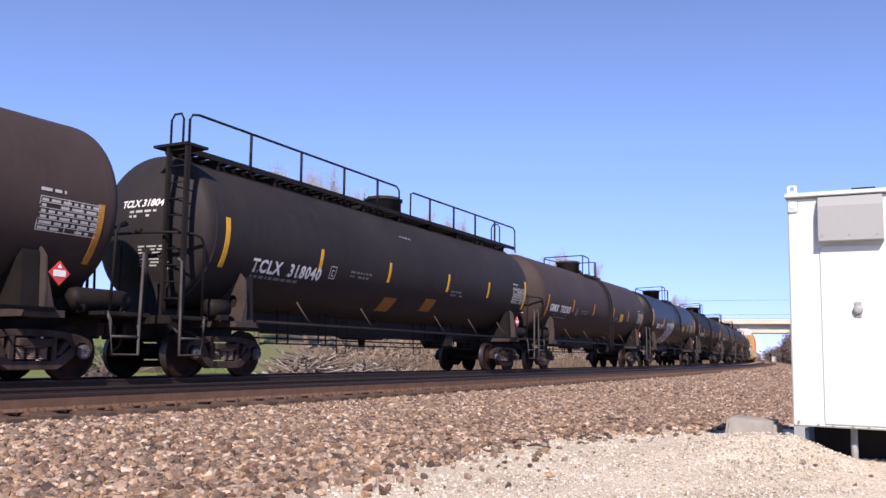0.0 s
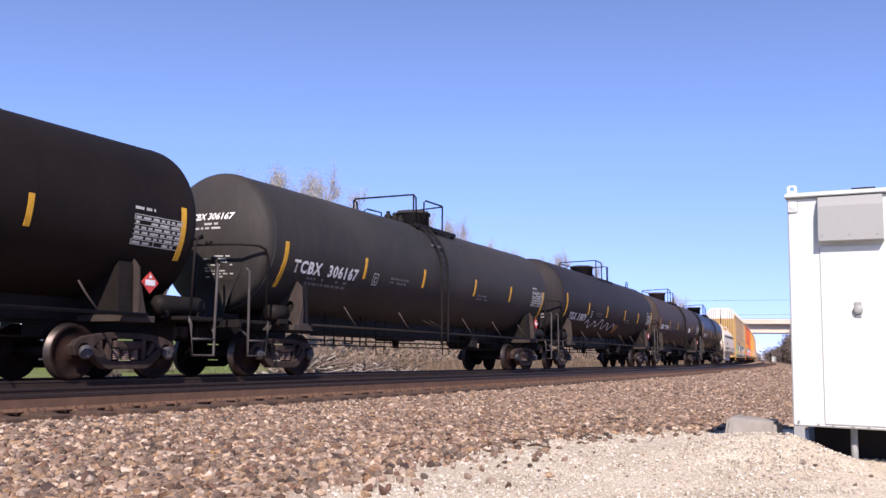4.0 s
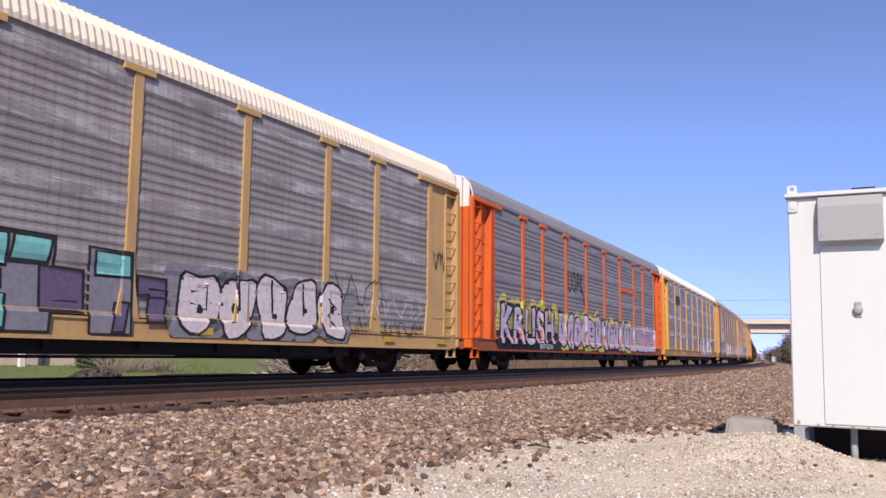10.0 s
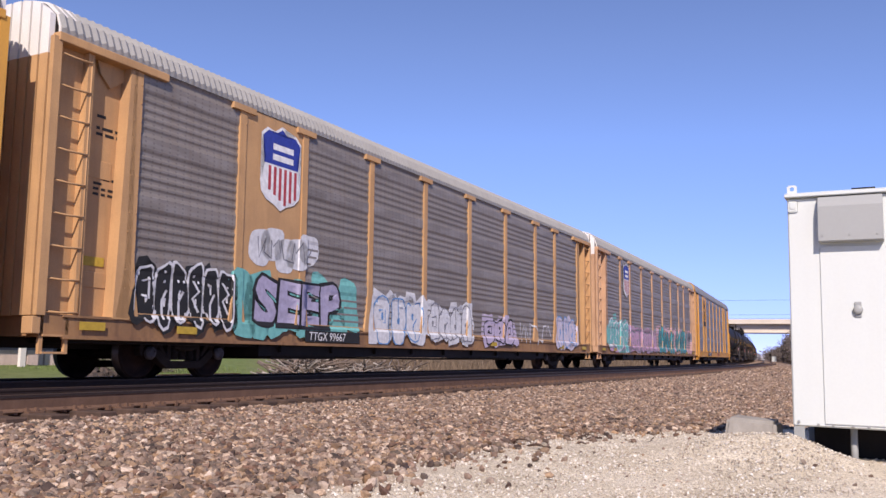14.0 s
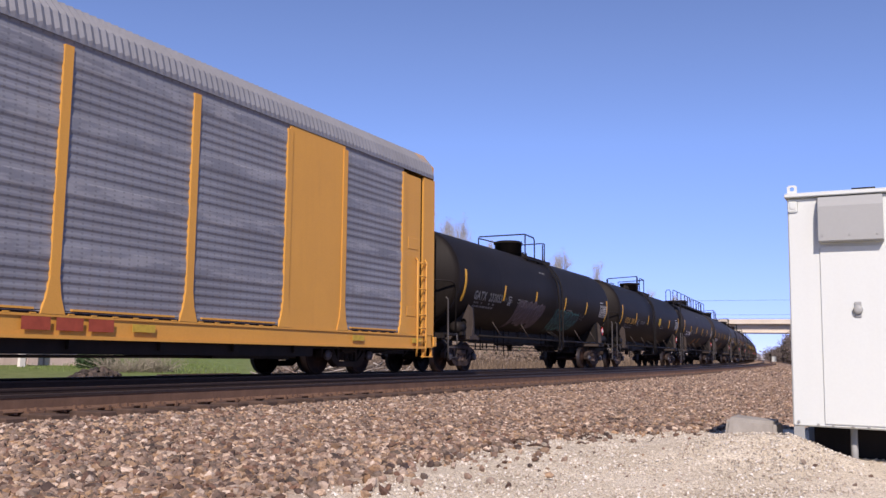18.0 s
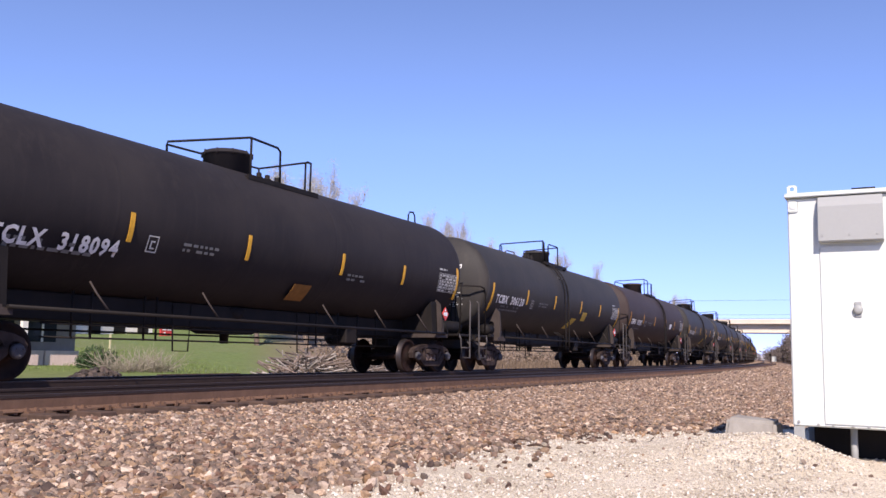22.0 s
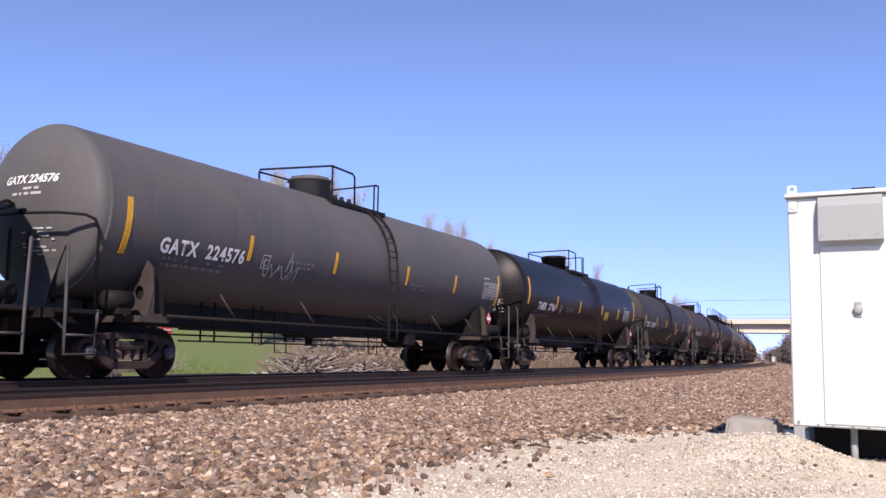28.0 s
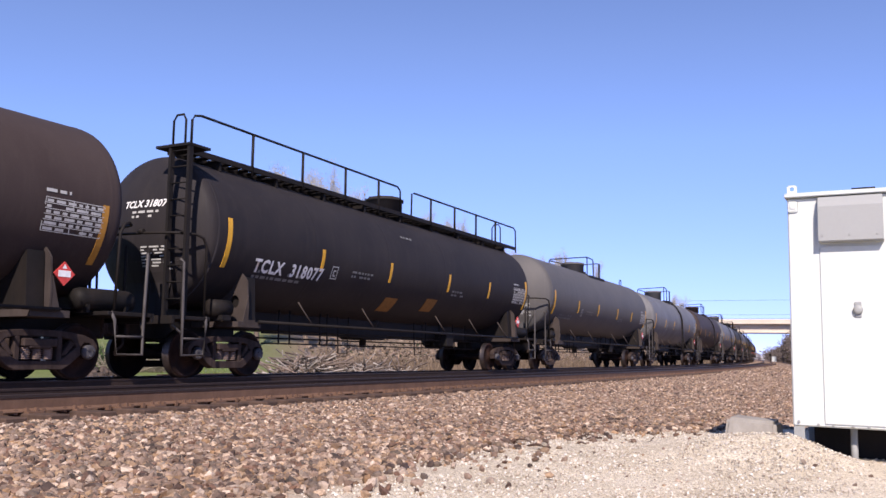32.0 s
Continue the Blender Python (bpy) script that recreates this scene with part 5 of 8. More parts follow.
def tank_car(paint_mat, style="ladder", half=TANK_Y, kind=2):
    """The parts that alike tank cars share; style: ladder, walk or hoop; kind: the guard rails."""
    key = (paint_mat.name, style, half, kind)
    if key in STYLES:
        return STYLES[key]
    e = new("tank_car")
    k0 = paint_mat.name
    fixed("tank", shared("tank" + k0 + str(half), lambda: tank_mesh(half), [paint_mat]), e, pose(0, SET, 0.09 if style == "hoop" else 0.045 if paint_mat is LIGHT else 0.02 if paint_mat is BROWN else 0))
    fixed("manway_dome", shared("dome" + k0, dome, [paint_mat]), e, pose(0, 0.42 if style == "walk" else 0.3 if kind == 1 else -0.72, 0.24 if style == "walk" else 0.1 if kind == 1 else 0.14))
    if style == "walk":
        fixed("walkway", shared("full_walk", full_walk, [STEEL]), e)
        fixed("handrail", shared("full_rails", full_rails, [STEEL]), e)
        fixed("ladder", shared("end_ladder", end_ladder, [STEEL]), e)
    else:
        fixed("handrail", shared("dome_rails" + str(kind), lambda: dome_rails(kind), [STEEL]), e, pose(0, 0.12 if kind == 2 else 0, 0))
        for y in (0.25, 0.55, 0.9) if kind == 2 else (-1.3, -0.95, -0.6):
            fixed("valve", shared("fitting", fitting, [STEEL]), e, pose(0.1, y, 0.05))
        fixed("walkway", shared("dome_deck", dome_deck, [STEEL]), e, pose(0, -0.5, 0))
    if style == "ladder":
        for m in (pose(0, 0.75 if kind == 2 else -0.62, 0), FLIP @ pose(0, -0.75 if kind == 2 else 0.62, 0)):
            fixed("ladder", shared("arc_ladder", arc_ladder, [STEEL]), e, m)
    if style == "hoop":
        def hoop():
            return tube(bmesh.new(), [(0.3, 6.80, 4.3), (0.3, 6.82, 4.60), (0.3, 6.90, 4.70), (0.3, 7.10, 4.72), (0.3, 7.20, 4.62), (0.3, 7.22, 4.3)], 0.026, 6)
        fixed("top_hoop", shared("hoop", hoop, [STEEL]), e)
    for m in (Matrix(), FLIP):
        mo = pose(0, SET, 0) @ m
        for y in (-5.05, -2.45, 1.45, 3.7, 5.9):
            fixed("strut", shared("strut", strut, [SADDLE]), e, m @ pose(0, y * (1 if m == Matrix() else -1), 0))
        fixed("side_pipe", shared("side_pipe", side_pipe, [STEEL]), e, m)
        for y in (-4.66, -1.63, 1.72, 4.57):
            fixed("stripe", shared("stripe_short" + str(paint_mat is BROWN), lambda: patch(-0.05, 0.05, 2.32, 2.82), [DULLYELLOW if paint_mat is BROWN else YELLOW]), e, m @ pose(0, y, 0))
        for y in (-7.83, 7.67):
            drop = 0.24 if paint_mat is GLOSS else -0.24 if paint_mat in (GREY, BROWN) else 0.0
            fixed("stripe", shared("stripe_long" + str(drop), lambda: patch(-0.06, 0.06, 2.12 + drop, 3.08 + drop, steps=10), [YELLOW]) if paint_mat is not BROWN else shared("stripe_dull", lambda: patch(-0.06, 0.06, 1.88, 2.84, steps=10), [DULLYELLOW]), e, m @ pose(0, y, 0))
        fixed("end_platform", shared("platform", platform, [STEEL]), e, mo)
        fixed("end_handrail", shared("end_rails", end_rails, [STEEL]), e, mo)
        for s in (-1, 1):
            fixed("corner_step", shared("corner_step" + str(s), lambda: corner_step(s), [GREYBAR]), e, mo)
            fixed("saddle_plate", shared("saddle_plate" + str(s), lambda: saddle_plate(s), [SADDLE]), e, mo)
        fixed("saddle", shared("gussets", gussets, [STEEL]), e, mo)
        fixed("head_brace", shared("head_brace" + k0 + str(half), lambda: head_brace(half), [paint_mat]), e, mo)
        fixed("coupler", shared("coupler", coupler, [RUST]), e, mo)
    fixed("brake_cylinder", shared("valve_box", valve_box, [STEEL]), e)
    fixed("control_valve", shared("control_valve", control_valve, [STEEL]), e)
    fixed("brake_rigging", shared("brake_rods", brake_rods, [STEEL]), e)
    fixed("centre_sill", shared("centre_sill", lambda: boxed(-0.36, 0.36, -6.9, 6.9, 0.98, 1.46, 0.02), [STEEL]), e)
    def reservoir():
        bm = lathe(bmesh.new(), [(0.03, 7.52), (0.16, 7.55), (0.19, 7.66), (0.19, 8.6), (0.16, 8.7), (0.03, 8.73)], "y", 16, (1.0, 0, 1.33))
        for y in (7.7, 8.5):
            box(bm, 0.86, 1.18, y - 0.03, y + 0.03, 1.10, 1.24)
        return bm
    fixed("brake_reservoir", shared("reservoir", reservoir, [STEEL]), e)
    fixed("outlet_valve", shared("outlet", outlet, [STEEL]), e)
    fixed("air_reservoir", shared("air_tank", air_tank, [STEEL]), e)
    rng = random.Random(7)

    def table():
        bm = bmesh.new()
        for k in range(7):
            z = 2.26 + k * 0.085
            q = [bm.verts.new(shell(a + 0.19, b + 0.03, 0.012)) for a, b in ((6.35, z), (7.45, z), (7.45, z + 0.012), (6.35, z + 0.012))]
            bm.faces.new(q)
        for y in (6.35, 6.85, 7.1, 7.44):
            q = [bm.verts.new(shell(a + 0.19, b + 0.03, 0.012)) for a, b in ((y, 2.26), (y + 0.015, 2.26), (y + 0.015, 2.77), (y, 2.77))]
            bm.faces.new(q)
        bars(bm, 6.38, 7.42, 2.26, 2.77, 6, rng, lambda a, b: shell(a + 0.19, b + 0.03, 0.012), 0.9)
        bars(bm, 6.35, 6.8, 2.84, 2.94, 1, rng, lambda a, b: shell(a + 0.19, b + 0.03, 0.012), 1)
        return bm
    fixed("data_table", shared("data_table", table, [STENCIL]), e, pose(0, -1.0 if paint_mat is GLOSS else 0, 0), "stencilled table of small white print")

    def small():
        bm = bmesh.new()
        bars(bm, -6.9, -5.3, 1.98, 2.2, 2, rng)
        bars(bm, -3.4, -2.4, 2.28, 2.48, 2, rng)
        bars(bm, 2.0, 2.8, 2.2, 2.4, 2, rng)
        bars(bm, -0.9, -0.2, 3.55, 3.66, 1, rng)
        return bm
    fixed("small_print", shared("small_print", small, [DULL]), e)["kind"] = "stuff"

    def square():
        bm = bmesh.new()
        for a0, a1, b0, b1 in ((0, 0.34, 0, 0.03), (0, 0.34, 0.37, 0.4), (0, 0.03, 0.03, 0.37), (0.31, 0.34, 0.03, 0.37), (0.1, 0.24, 0.24, 0.28), (0.1, 0.14, 0.1, 0.24), (0.1, 0.24, 0.08, 0.12)):
            bm.faces.new([bm.verts.new(shell(-4.25 + a * 0.72, 2.20 + b * 0.72, 0.012)) for a, b in ((a0, b0), (a1, b0), (a1, b1), (a0, b1))])
        return bm
    fixed("square_mark", shared("square_mark", square, [STENCIL]), e)

    def headprint():
        bm = bmesh.new()
        put = lambda a, b: headed(a, b, 0.012, half)
        bars(bm, -0.15, 0.5, 3.02, 3.2, 2, rng, put)
        bars(bm, 0.1, 0.75, 2.02, 2.5, 8, rng, put, 0.65)
        return bm
    fixed("head_print", shared("head_print" + str(half), headprint, [STENCIL]), e)["kind"] = "stuff"

    def placard():
        bm = bmesh.new()
        prism(bm, [(0, -0.19), (0.19, 0), (0, 0.19), (-0.19, 0)], 1.46, 1.48)
        box(bm, 1.48, 1.485, -0.11, 0.11, -0.05, 0.05, mat=1)
        prism(bm, [(-0.04, 0.08), (0.04, 0.08), (0, 0.15)], 1.48, 1.484, mat=1)
        return bm
    fixed("placard", shared("placard", placard, [RED, WHITE]), e, pose(0, 6.98, 1.66), "red and white diamond warning placard")
    for y in (-7.28, 6.92):
        truck(e, y)
    STYLES[key] = e
    return e


STENCIL = plain("stencil_off_white", (0.42, 0.42, 0.40), 0.7)
OCHRE = plain("orange_sticker", (0.24, 0.11, 0.025), 0.7)
LEMON = plain("yellow_sticker", (0.46, 0.31, 0.04), 0.6)
AMBER = plain("amber_stencil", (0.50, 0.27, 0.03), 0.6)
SPRAY = plain("spray_white", (0.6, 0.6, 0.6), 0.7)
PINK = plain("spray_pink", (0.42, 0.33, 0.36), 0.7)


# ---- graffiti ----
def rib(z):
    """Depth of the corrugated side sheets at a height."""
    k = (z - 1.08) % 1.04
    if k > 0.80:
        return 0.0
    t = (k / 0.16) % 1.0
    return -0.030 * (1 - abs(2 * t - 1)) ** 0.8


def blob(rng, cy, cz, ry, rz, n=18, rough=0.22):
    pts = []
    ph = [rng.uniform(0, 6.28) for _ in range(3)]
    for k in range(n):
        t = 2 * math.pi * k / n
        q = 1 + rough * (math.sin(2 * t + ph[0]) * 0.6 + math.sin(3 * t + ph[1]) * 0.5 + math.sin(5 * t + ph[2]) * 0.3)
        c, s = math.cos(t), math.sin(t)
        pw = 0.7
        pts.append((cy + ry * q * math.copysign(abs(c) ** pw, c), cz + rz * q * math.copysign(abs(s) ** pw, s)))
    return pts


def painted(polys, x, parent, mats, name="graffiti", label="", flat=False, put=None):
    """Sprayed shapes that lie on the ribs of a side sheet; polys: (outline, layer, material)."""
    bm = bmesh.new()
    for pts, layer, mat in polys:
        f = bm.faces.new([bm.verts.new((layer, a, b)) for a, b in pts])
        f.material_index = mat
    return laid_on(bm, x, parent, mats, name, label, flat, put)


def laid_on(bm, x, parent, mats, name="graffiti", label="", flat=False, put=None):
    """Lay flat sprayed shapes on the ribs of a side sheet or on a tank's shell."""
    bmesh.ops.triangulate(bm, faces=bm.faces[:])
    plates = WIDE.get(parent.name, ())
    zs = [v.co.z for v in bm.verts]
    step = 0.08 if put is None else 0.2
    z = math.floor(min(zs) / step) * step
    while z < max(zs):
        if not flat:
            bmesh.ops.bisect_plane(bm, geom=bm.verts[:] + bm.edges[:] + bm.faces[:], plane_co=(0, 0, z), plane_no=(0, 0, 1))
        z += step
    if put is None and not flat:
        ys = [v.co.y for v in bm.verts]
        for y in POSTS + (-11.95, 11.95):
            for e in (y - 0.16, y - 0.14, y + 0.14, y + 0.16):
                if min(ys) < e < max(ys):
                    bmesh.ops.bisect_plane(bm, geom=bm.verts[:] + bm.edges[:] + bm.faces[:], plane_co=(0, e, 0), plane_no=(0, 1, 0))
    for v in bm.verts:
        if put is None and not flat:
            v.co.z, v.co.y = max(v.co.z, 0.735), min(max(v.co.y, -12.6), 12.6)
        off = v.co.x
        if put is not None:
            v.co = put(v.co.y, v.co.z, 0.008 + off * 0.004)
        elif flat:
            v.co.x = x + 0.006 + off * 0.003
        else:
            post = any(abs(v.co.y - y) < 0.15 for y in POSTS + (-11.95, 11.95))
            v.co.x = (1.545 if v.co.z < 1.05 else RACK_X + 0.038 if post else RACK_X + 0.012 if any(a < v.co.y < b for a, b in plates) else RACK_X + rib(v.co.z) + 0.006) + off * 0.003
    for f in bm.faces:
        if f.normal.x < 0:
            f.normal_flip()
    return part(name, bm, mats, parent, label)


def worded(rack, text, y0, y1, z0, z1, mats, label, swell=(0.10, 0.035)):
    """Sprayed capital letters: a dark swollen edge behind a pale fill, both pulled to one box."""
    bm = bmesh.new()
    for layer, grow in enumerate(swell):
        cu = bpy.data.curves.new("spray", "FONT")
        cu.body, cu.size, cu.offset, cu.resolution_u, cu.space_character = text, 1.0, grow, 3, 1.12
        tmp = bpy.data.objects.new("spray", cu)
        me = bpy.data.meshes.new_from_object(tmp)
        bpy.data.objects.remove(tmp)
        if layer == 0:
            lo = Vector([min(v.co[i] for v in me.vertices) for i in (0, 1)])
            hi = Vector([max(v.co[i] for v in me.vertices) for i in (0, 1)])
        first = len(bm.verts)
        bm.from_mesh(me)
        bpy.data.meshes.remove(me)
        bm.verts.ensure_lookup_table()
        for v in bm.verts[first:]:
            a, b = (v.co.x - lo.x) / (hi.x - lo.x), (v.co.y - lo.y) / (hi.y - lo.y)
            lean = 0.03 * math.sin(a * 31.0)
            v.co = (layer + 1, y0 + (y1 - y0) * (a + lean * (b - 0.5)), z0 + (z1 - z0) * (b + 0.05 * math.sin(a * 23.0) * b))
        for f in bm.faces:
            if f.verts[0].index >= first or f.verts[0].index < 0:
                f.material_index = layer
    for f in bm.faces:
        f.material_index = 0 if f.verts[0].co.x < 1.5 else 1
    return laid_on(bm, RACK_X, rack, mats, "graffiti", label)


def ribbon(pts, w):
    """Outline of a sprayed line of width w along a chain of points."""
    left, right = [], []
    for i, (a, b) in enumerate(pts):
        p, q = pts[max(0, i - 1)], pts[min(len(pts) - 1, i + 1)]
        d = Vector((q[0] - p[0], q[1] - p[1]))
        d = d.normalized() if d.length else Vector((1, 0))
        n = Vector((-d.y, d.x)) * w / 2
        left.append((a + n.x, b + n.y))
        right.append((a - n.x, b - n.y))
    return left, right


def strokes(pts, w, layer, mat):
    left, right = ribbon(pts, w)
    return [([left[i], left[i + 1], right[i + 1], right[i]], layer, mat) for i in range(len(pts) - 1)]


def piece(y0, y1, z0, z1, n, seed, cloud=2, edge=1, fill=0, shine=3, thick=0.07):
    """A wall of swollen letter-like forms: a cloud behind, dark edges, fills, cuts and shines."""
    rng = random.Random(seed)
    out = []
    w = (y1 - y0) / n
    zc, h = (z0 + z1) / 2, (z1 - z0) / 2
    for k in range(n * 2):
        out.append((blob(rng, y0 + (k + 0.5) * w / 2, zc + rng.uniform(-0.2, 0.2) * h, w * 0.6, h * rng.uniform(0.8, 1.12), 14, 0.3), 0, cloud))
    for k in range(n):
        c = y0 + (k + 0.5) * w
        dz = rng.uniform(-0.08, 0.08) * h
        seed2 = rng.random()
        for grow, layer, mat in ((thick, 1, edge), (0.0, 2, fill)):
            r2 = random.Random(seed2)
            out.append((blob(r2, c, zc + dz, w * 0.46 + grow, h * 0.88 + grow, 20, 0.2), layer, mat))
        kind = rng.randrange(4)
        a, b = c - w * 0.2, c + w * 0.2
        if kind == 0:
            line_pts = [(a, zc + h * 0.5), (b, zc + h * 0.15), (a, zc - h * 0.1), (b, zc - h * 0.55)]
        elif kind == 1:
            line_pts = [(c - w * 0.04, zc + h * 0.9), (c, zc + h * 0.25), (c + w * 0.02, zc - h * 0.2)]
        elif kind == 2:
            line_pts = [(c, zc - h * 0.85), (c - w * 0.05, zc - h * 0.25), (b, zc + h * 0.1)]
        else:
            line_pts = [(a, zc + h * 0.3), (b, zc + h * 0.4), (b, zc - h * 0.2), (a, zc - h * 0.1)]
        out += strokes(line_pts, thick * 1.1, 3, edge)
        out.append((blob(rng, c + rng.uniform(-0.1, 0.1) * w, zc + rng.uniform(-0.3, 0.3) * h, w * 0.07, h * 0.16, 10, 0.2), 3, edge))
        for _ in range(2):
            out.append((blob(rng, c + rng.uniform(-0.28, 0.28) * w, zc + rng.uniform(0.35, 0.75) * h, w * 0.07, h * 0.05, 8, 0.2), 4, shine))
    return out


def scrawl(y0, y1, z0, z1, seed, w=0.03, mat=0, turns=16):
    rng = random.Random(seed)
    pts = []
    for k in range(turns):
        t = k / (turns - 1)
        pts.append((y0 + (y1 - y0) * t + rng.uniform(-0.06, 0.06) * (y1 - y0), rng.uniform(z0, z1) if k % 2 else rng.choice([z0, z1]) + rng.uniform(-0.1, 0.1) * (z1 - z0)))
    return strokes(pts, w, 1, mat)


# ---- autoracks ----
WIDE = {}
POSTS = (-9.2, -7.1, -4.3, -1.45, 1.45, 4.3, 7.1, 9.2)
RACK_X = 1.50


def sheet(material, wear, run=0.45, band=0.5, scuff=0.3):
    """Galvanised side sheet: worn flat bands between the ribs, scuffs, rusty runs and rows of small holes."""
    m, n, b = shader("side_sheet_" + material, 0.55, 0.2)
    co = scattered(n)
    base, dark, light = wear

    def calc(op, a, v=0.0):
        k = n.nodes.new("ShaderNodeMath")
        k.operation = op
        for i, q in enumerate((a, v)):
            if isinstance(q, (int, float)):
                k.inputs[i].default_value = q
            else:
                n.links.new(q, k.inputs[i])
        return k.outputs[0]
    big = ramp(n, grainy(n, 1.1, co, 4, (1, 0.35, 1.6)), [(0.35, base), (0.7, dark)])
    worn = ramp(n, grainy(n, 3.2, co, 5, (1, 0.22, 3.4)), [(0.58, (0, 0, 0)), (0.68, (1, 1, 1))])
    col = mix(n, calc("MULTIPLY", worn, scuff), big, light)
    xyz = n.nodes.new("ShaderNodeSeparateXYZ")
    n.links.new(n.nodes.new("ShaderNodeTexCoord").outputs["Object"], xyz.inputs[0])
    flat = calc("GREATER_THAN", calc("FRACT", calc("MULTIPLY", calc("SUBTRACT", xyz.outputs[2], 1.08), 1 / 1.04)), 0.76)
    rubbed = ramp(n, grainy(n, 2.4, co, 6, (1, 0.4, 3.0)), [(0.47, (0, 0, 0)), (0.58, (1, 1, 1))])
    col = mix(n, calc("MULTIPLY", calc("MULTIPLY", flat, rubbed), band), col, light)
    runs = ramp(n, grainy(n, 2.4, co, 5, (1, 2.6, 0.16)), [(0.45, (0, 0, 0)), (0.7, (1, 1, 1))])
    col = mix(n, runs, col, mix(n, run, col, (0.20, 0.15, 0.11)))
    # small holes stand in upright rows
    across_row = calc("LESS_THAN", calc("FRACT", calc("MULTIPLY", xyz.outputs[1], 5.2)), 0.22)
    along_row = calc("LESS_THAN", calc("FRACT", calc("MULTIPLY", xyz.outputs[2], 12.5)), 0.42)
    hole = calc("MULTIPLY", calc("MULTIPLY", across_row, along_row), 0.34)
    col = mix(n, hole, col, tuple(c * 0.35 for c in dark))
    n.links.new(col, b.inputs["Base Color"])
    bumped(n, b, grainy(n, 30, co, 3), 0.15, 0.004)
    return m


def sheet_mesh(w, z0, z1):
    """A corrugated sheet of one bay, w wide."""
    bm = bmesh.new()
    zs, z = [], z0
    while z < z1:
        zs.append(z)
        z += 0.04
    zs.append(z1)
    rows = [(bm.verts.new((RACK_X + rib(z), -w / 2, z)), bm.verts.new((RACK_X + rib(z), w / 2, z))) for z in zs]
    for a, b in zip(rows, rows[1:]):
        bm.faces.new((a[0], a[1], b[1], b[0]))
    back = [bm.verts.new((RACK_X - 0.05, y, z)) for y, z in ((-w / 2, z0), (w / 2, z0), (w / 2, z1), (-w / 2, z1))]
    bm.faces.new(list(reversed(back)))
    bm.faces.new((rows[0][1], rows[0][0], back[0], back[1]))
    bm.faces.new((rows[-1][0], rows[-1][1], back[2], back[3]))
    return bm


def post_mesh(flare=True):
    prof = [(-0.085, 5.30), (-0.085, 1.6), (-0.13, 1.3), (-0.22, 1.026), (0.22, 1.026), (0.13, 1.3), (0.085, 1.6), (0.085, 5.30)] if not flare else [(-0.10, 5.30), (-0.10, 2.0), (-0.14, 1.6), (-0.25, 1.02), (0.25, 1.02), (0.14, 1.6), (0.10, 2.0), (0.10, 5.30)]
    bm = prism(bmesh.new(), prof, RACK_X - 0.04, RACK_X + 0.03)
    if flare:
        box(bm, RACK_X - 0.04, RACK_X + 0.06, -0.34, 0.34, 5.28, 5.40)
    for k in range(12 if flare else 0):
        z = 1.5 + k * 0.32
        for y in (-0.07, 0.07):
            box(bm, RACK_X + 0.03, RACK_X + 0.037, y - 0.012, y + 0.012, z, z + 0.024)
    return bm


def roof_mesh(lift=1.0):
    bm = bmesh.new()
    sect = [(-1.52, 5.40), (-1.52, 5.48), (-1.43, 5.78), (-1.18, 6.05), (-0.8, 6.18), (0.8, 6.18), (1.18, 6.05), (1.43, 5.78), (1.52, 5.48), (1.52, 5.40)]
    sect = [(x, 5.48 + (z - 5.48) * lift if z > 5.48 else z) for x, z in sect]
    half, n = 13.55, 175
    last = None
    for k in range(n * 2 + 1):
        y = -half + 2 * half * k / (2 * n)
        up = 0.036 if k % 2 else 0.0
        ring = []
        for i, (x, z) in enumerate(sect):
            q = 0 if i in (0, 9) else up
            ring.append(bm.verts.new((x * (1 + q * 0.4), y, z + q)))
        if last:
            for i in range(9):
                bm.faces.new((last[i], last[i + 1], ring[i + 1], ring[i]))
        last = ring
    bmesh.ops.recalc_face_normals(bm, faces=bm.faces[:])
    if sum(f.normal.z for f in bm.faces) < 0:
        bmesh.ops.reverse_faces(bm, faces=bm.faces[:])
    return bm


def door_back(sx, lift):
    """Dark inner skin of one leaf of the folding end door."""
    out = [(0.02, 1.0), (1.46, 1.0), (1.46, 5.5), (1.38, 5.8), (1.15, 6.05), (0.8, 6.16), (0.02, 6.16)]
    return prism(bmesh.new(), [(sx * a, 5.5 + (b - 5.5) * lift if b > 5.5 else b) for a, b in out], -13.60, -13.56, "y")


def door_board(sx, k, lift):
    """One upright board of the end door, its top painted white."""
    bm = bmesh.new()
    x0, x1 = 0.055 + k * 0.236, 0.055 + k * 0.236 + 0.19
    def top(x):
        return 5.5 + lift * (0.66 if x < 0.8 else 0.66 - (x - 0.8) * 0.32 if x < 1.15 else 0.55 - (x - 1.15) * 1.05)
    for z0, za, zb, mt in ((1.0, 5.06, 5.06, 0), (5.06, top(x0), top(x1), 1)):
        prism(bm, [(sx * x0, z0), (sx * x1, z0), (sx * x1, zb), (sx * x0, za)], -13.70, -13.60, "y", mt)
    return bm


def rack_ladder(loops=True):
    bm = bmesh.new()
    if not loops:
        for y in (-13.13, -12.66):
            tube(bm, [(1.50, y - 0.04, 0.45), (1.55, y, 0.75), (1.55, y, 3.0), (1.48, y, 3.08)], 0.032, 6)
        for k in range(7):
            tube(bm, [(1.55, -13.13, 0.85 + k * 0.35), (1.55, -12.66, 0.85 + k * 0.35)], 0.018, 5)
        return bm
    for y in (-13.55, -12.92):
        tube(bm, [(1.50, y, 1.0), (1.50, y, 5.2)], 0.014, 5)
    for k in range(9):
        z = 1.06 + k * 0.505
        tube(bm, [(1.44, -13.58, z), (1.51, -13.54, z), (1.51, -13.25, z - 0.012), (1.51, -12.93, z), (1.44, -12.90, z)], 0.019, 5)
    return bm


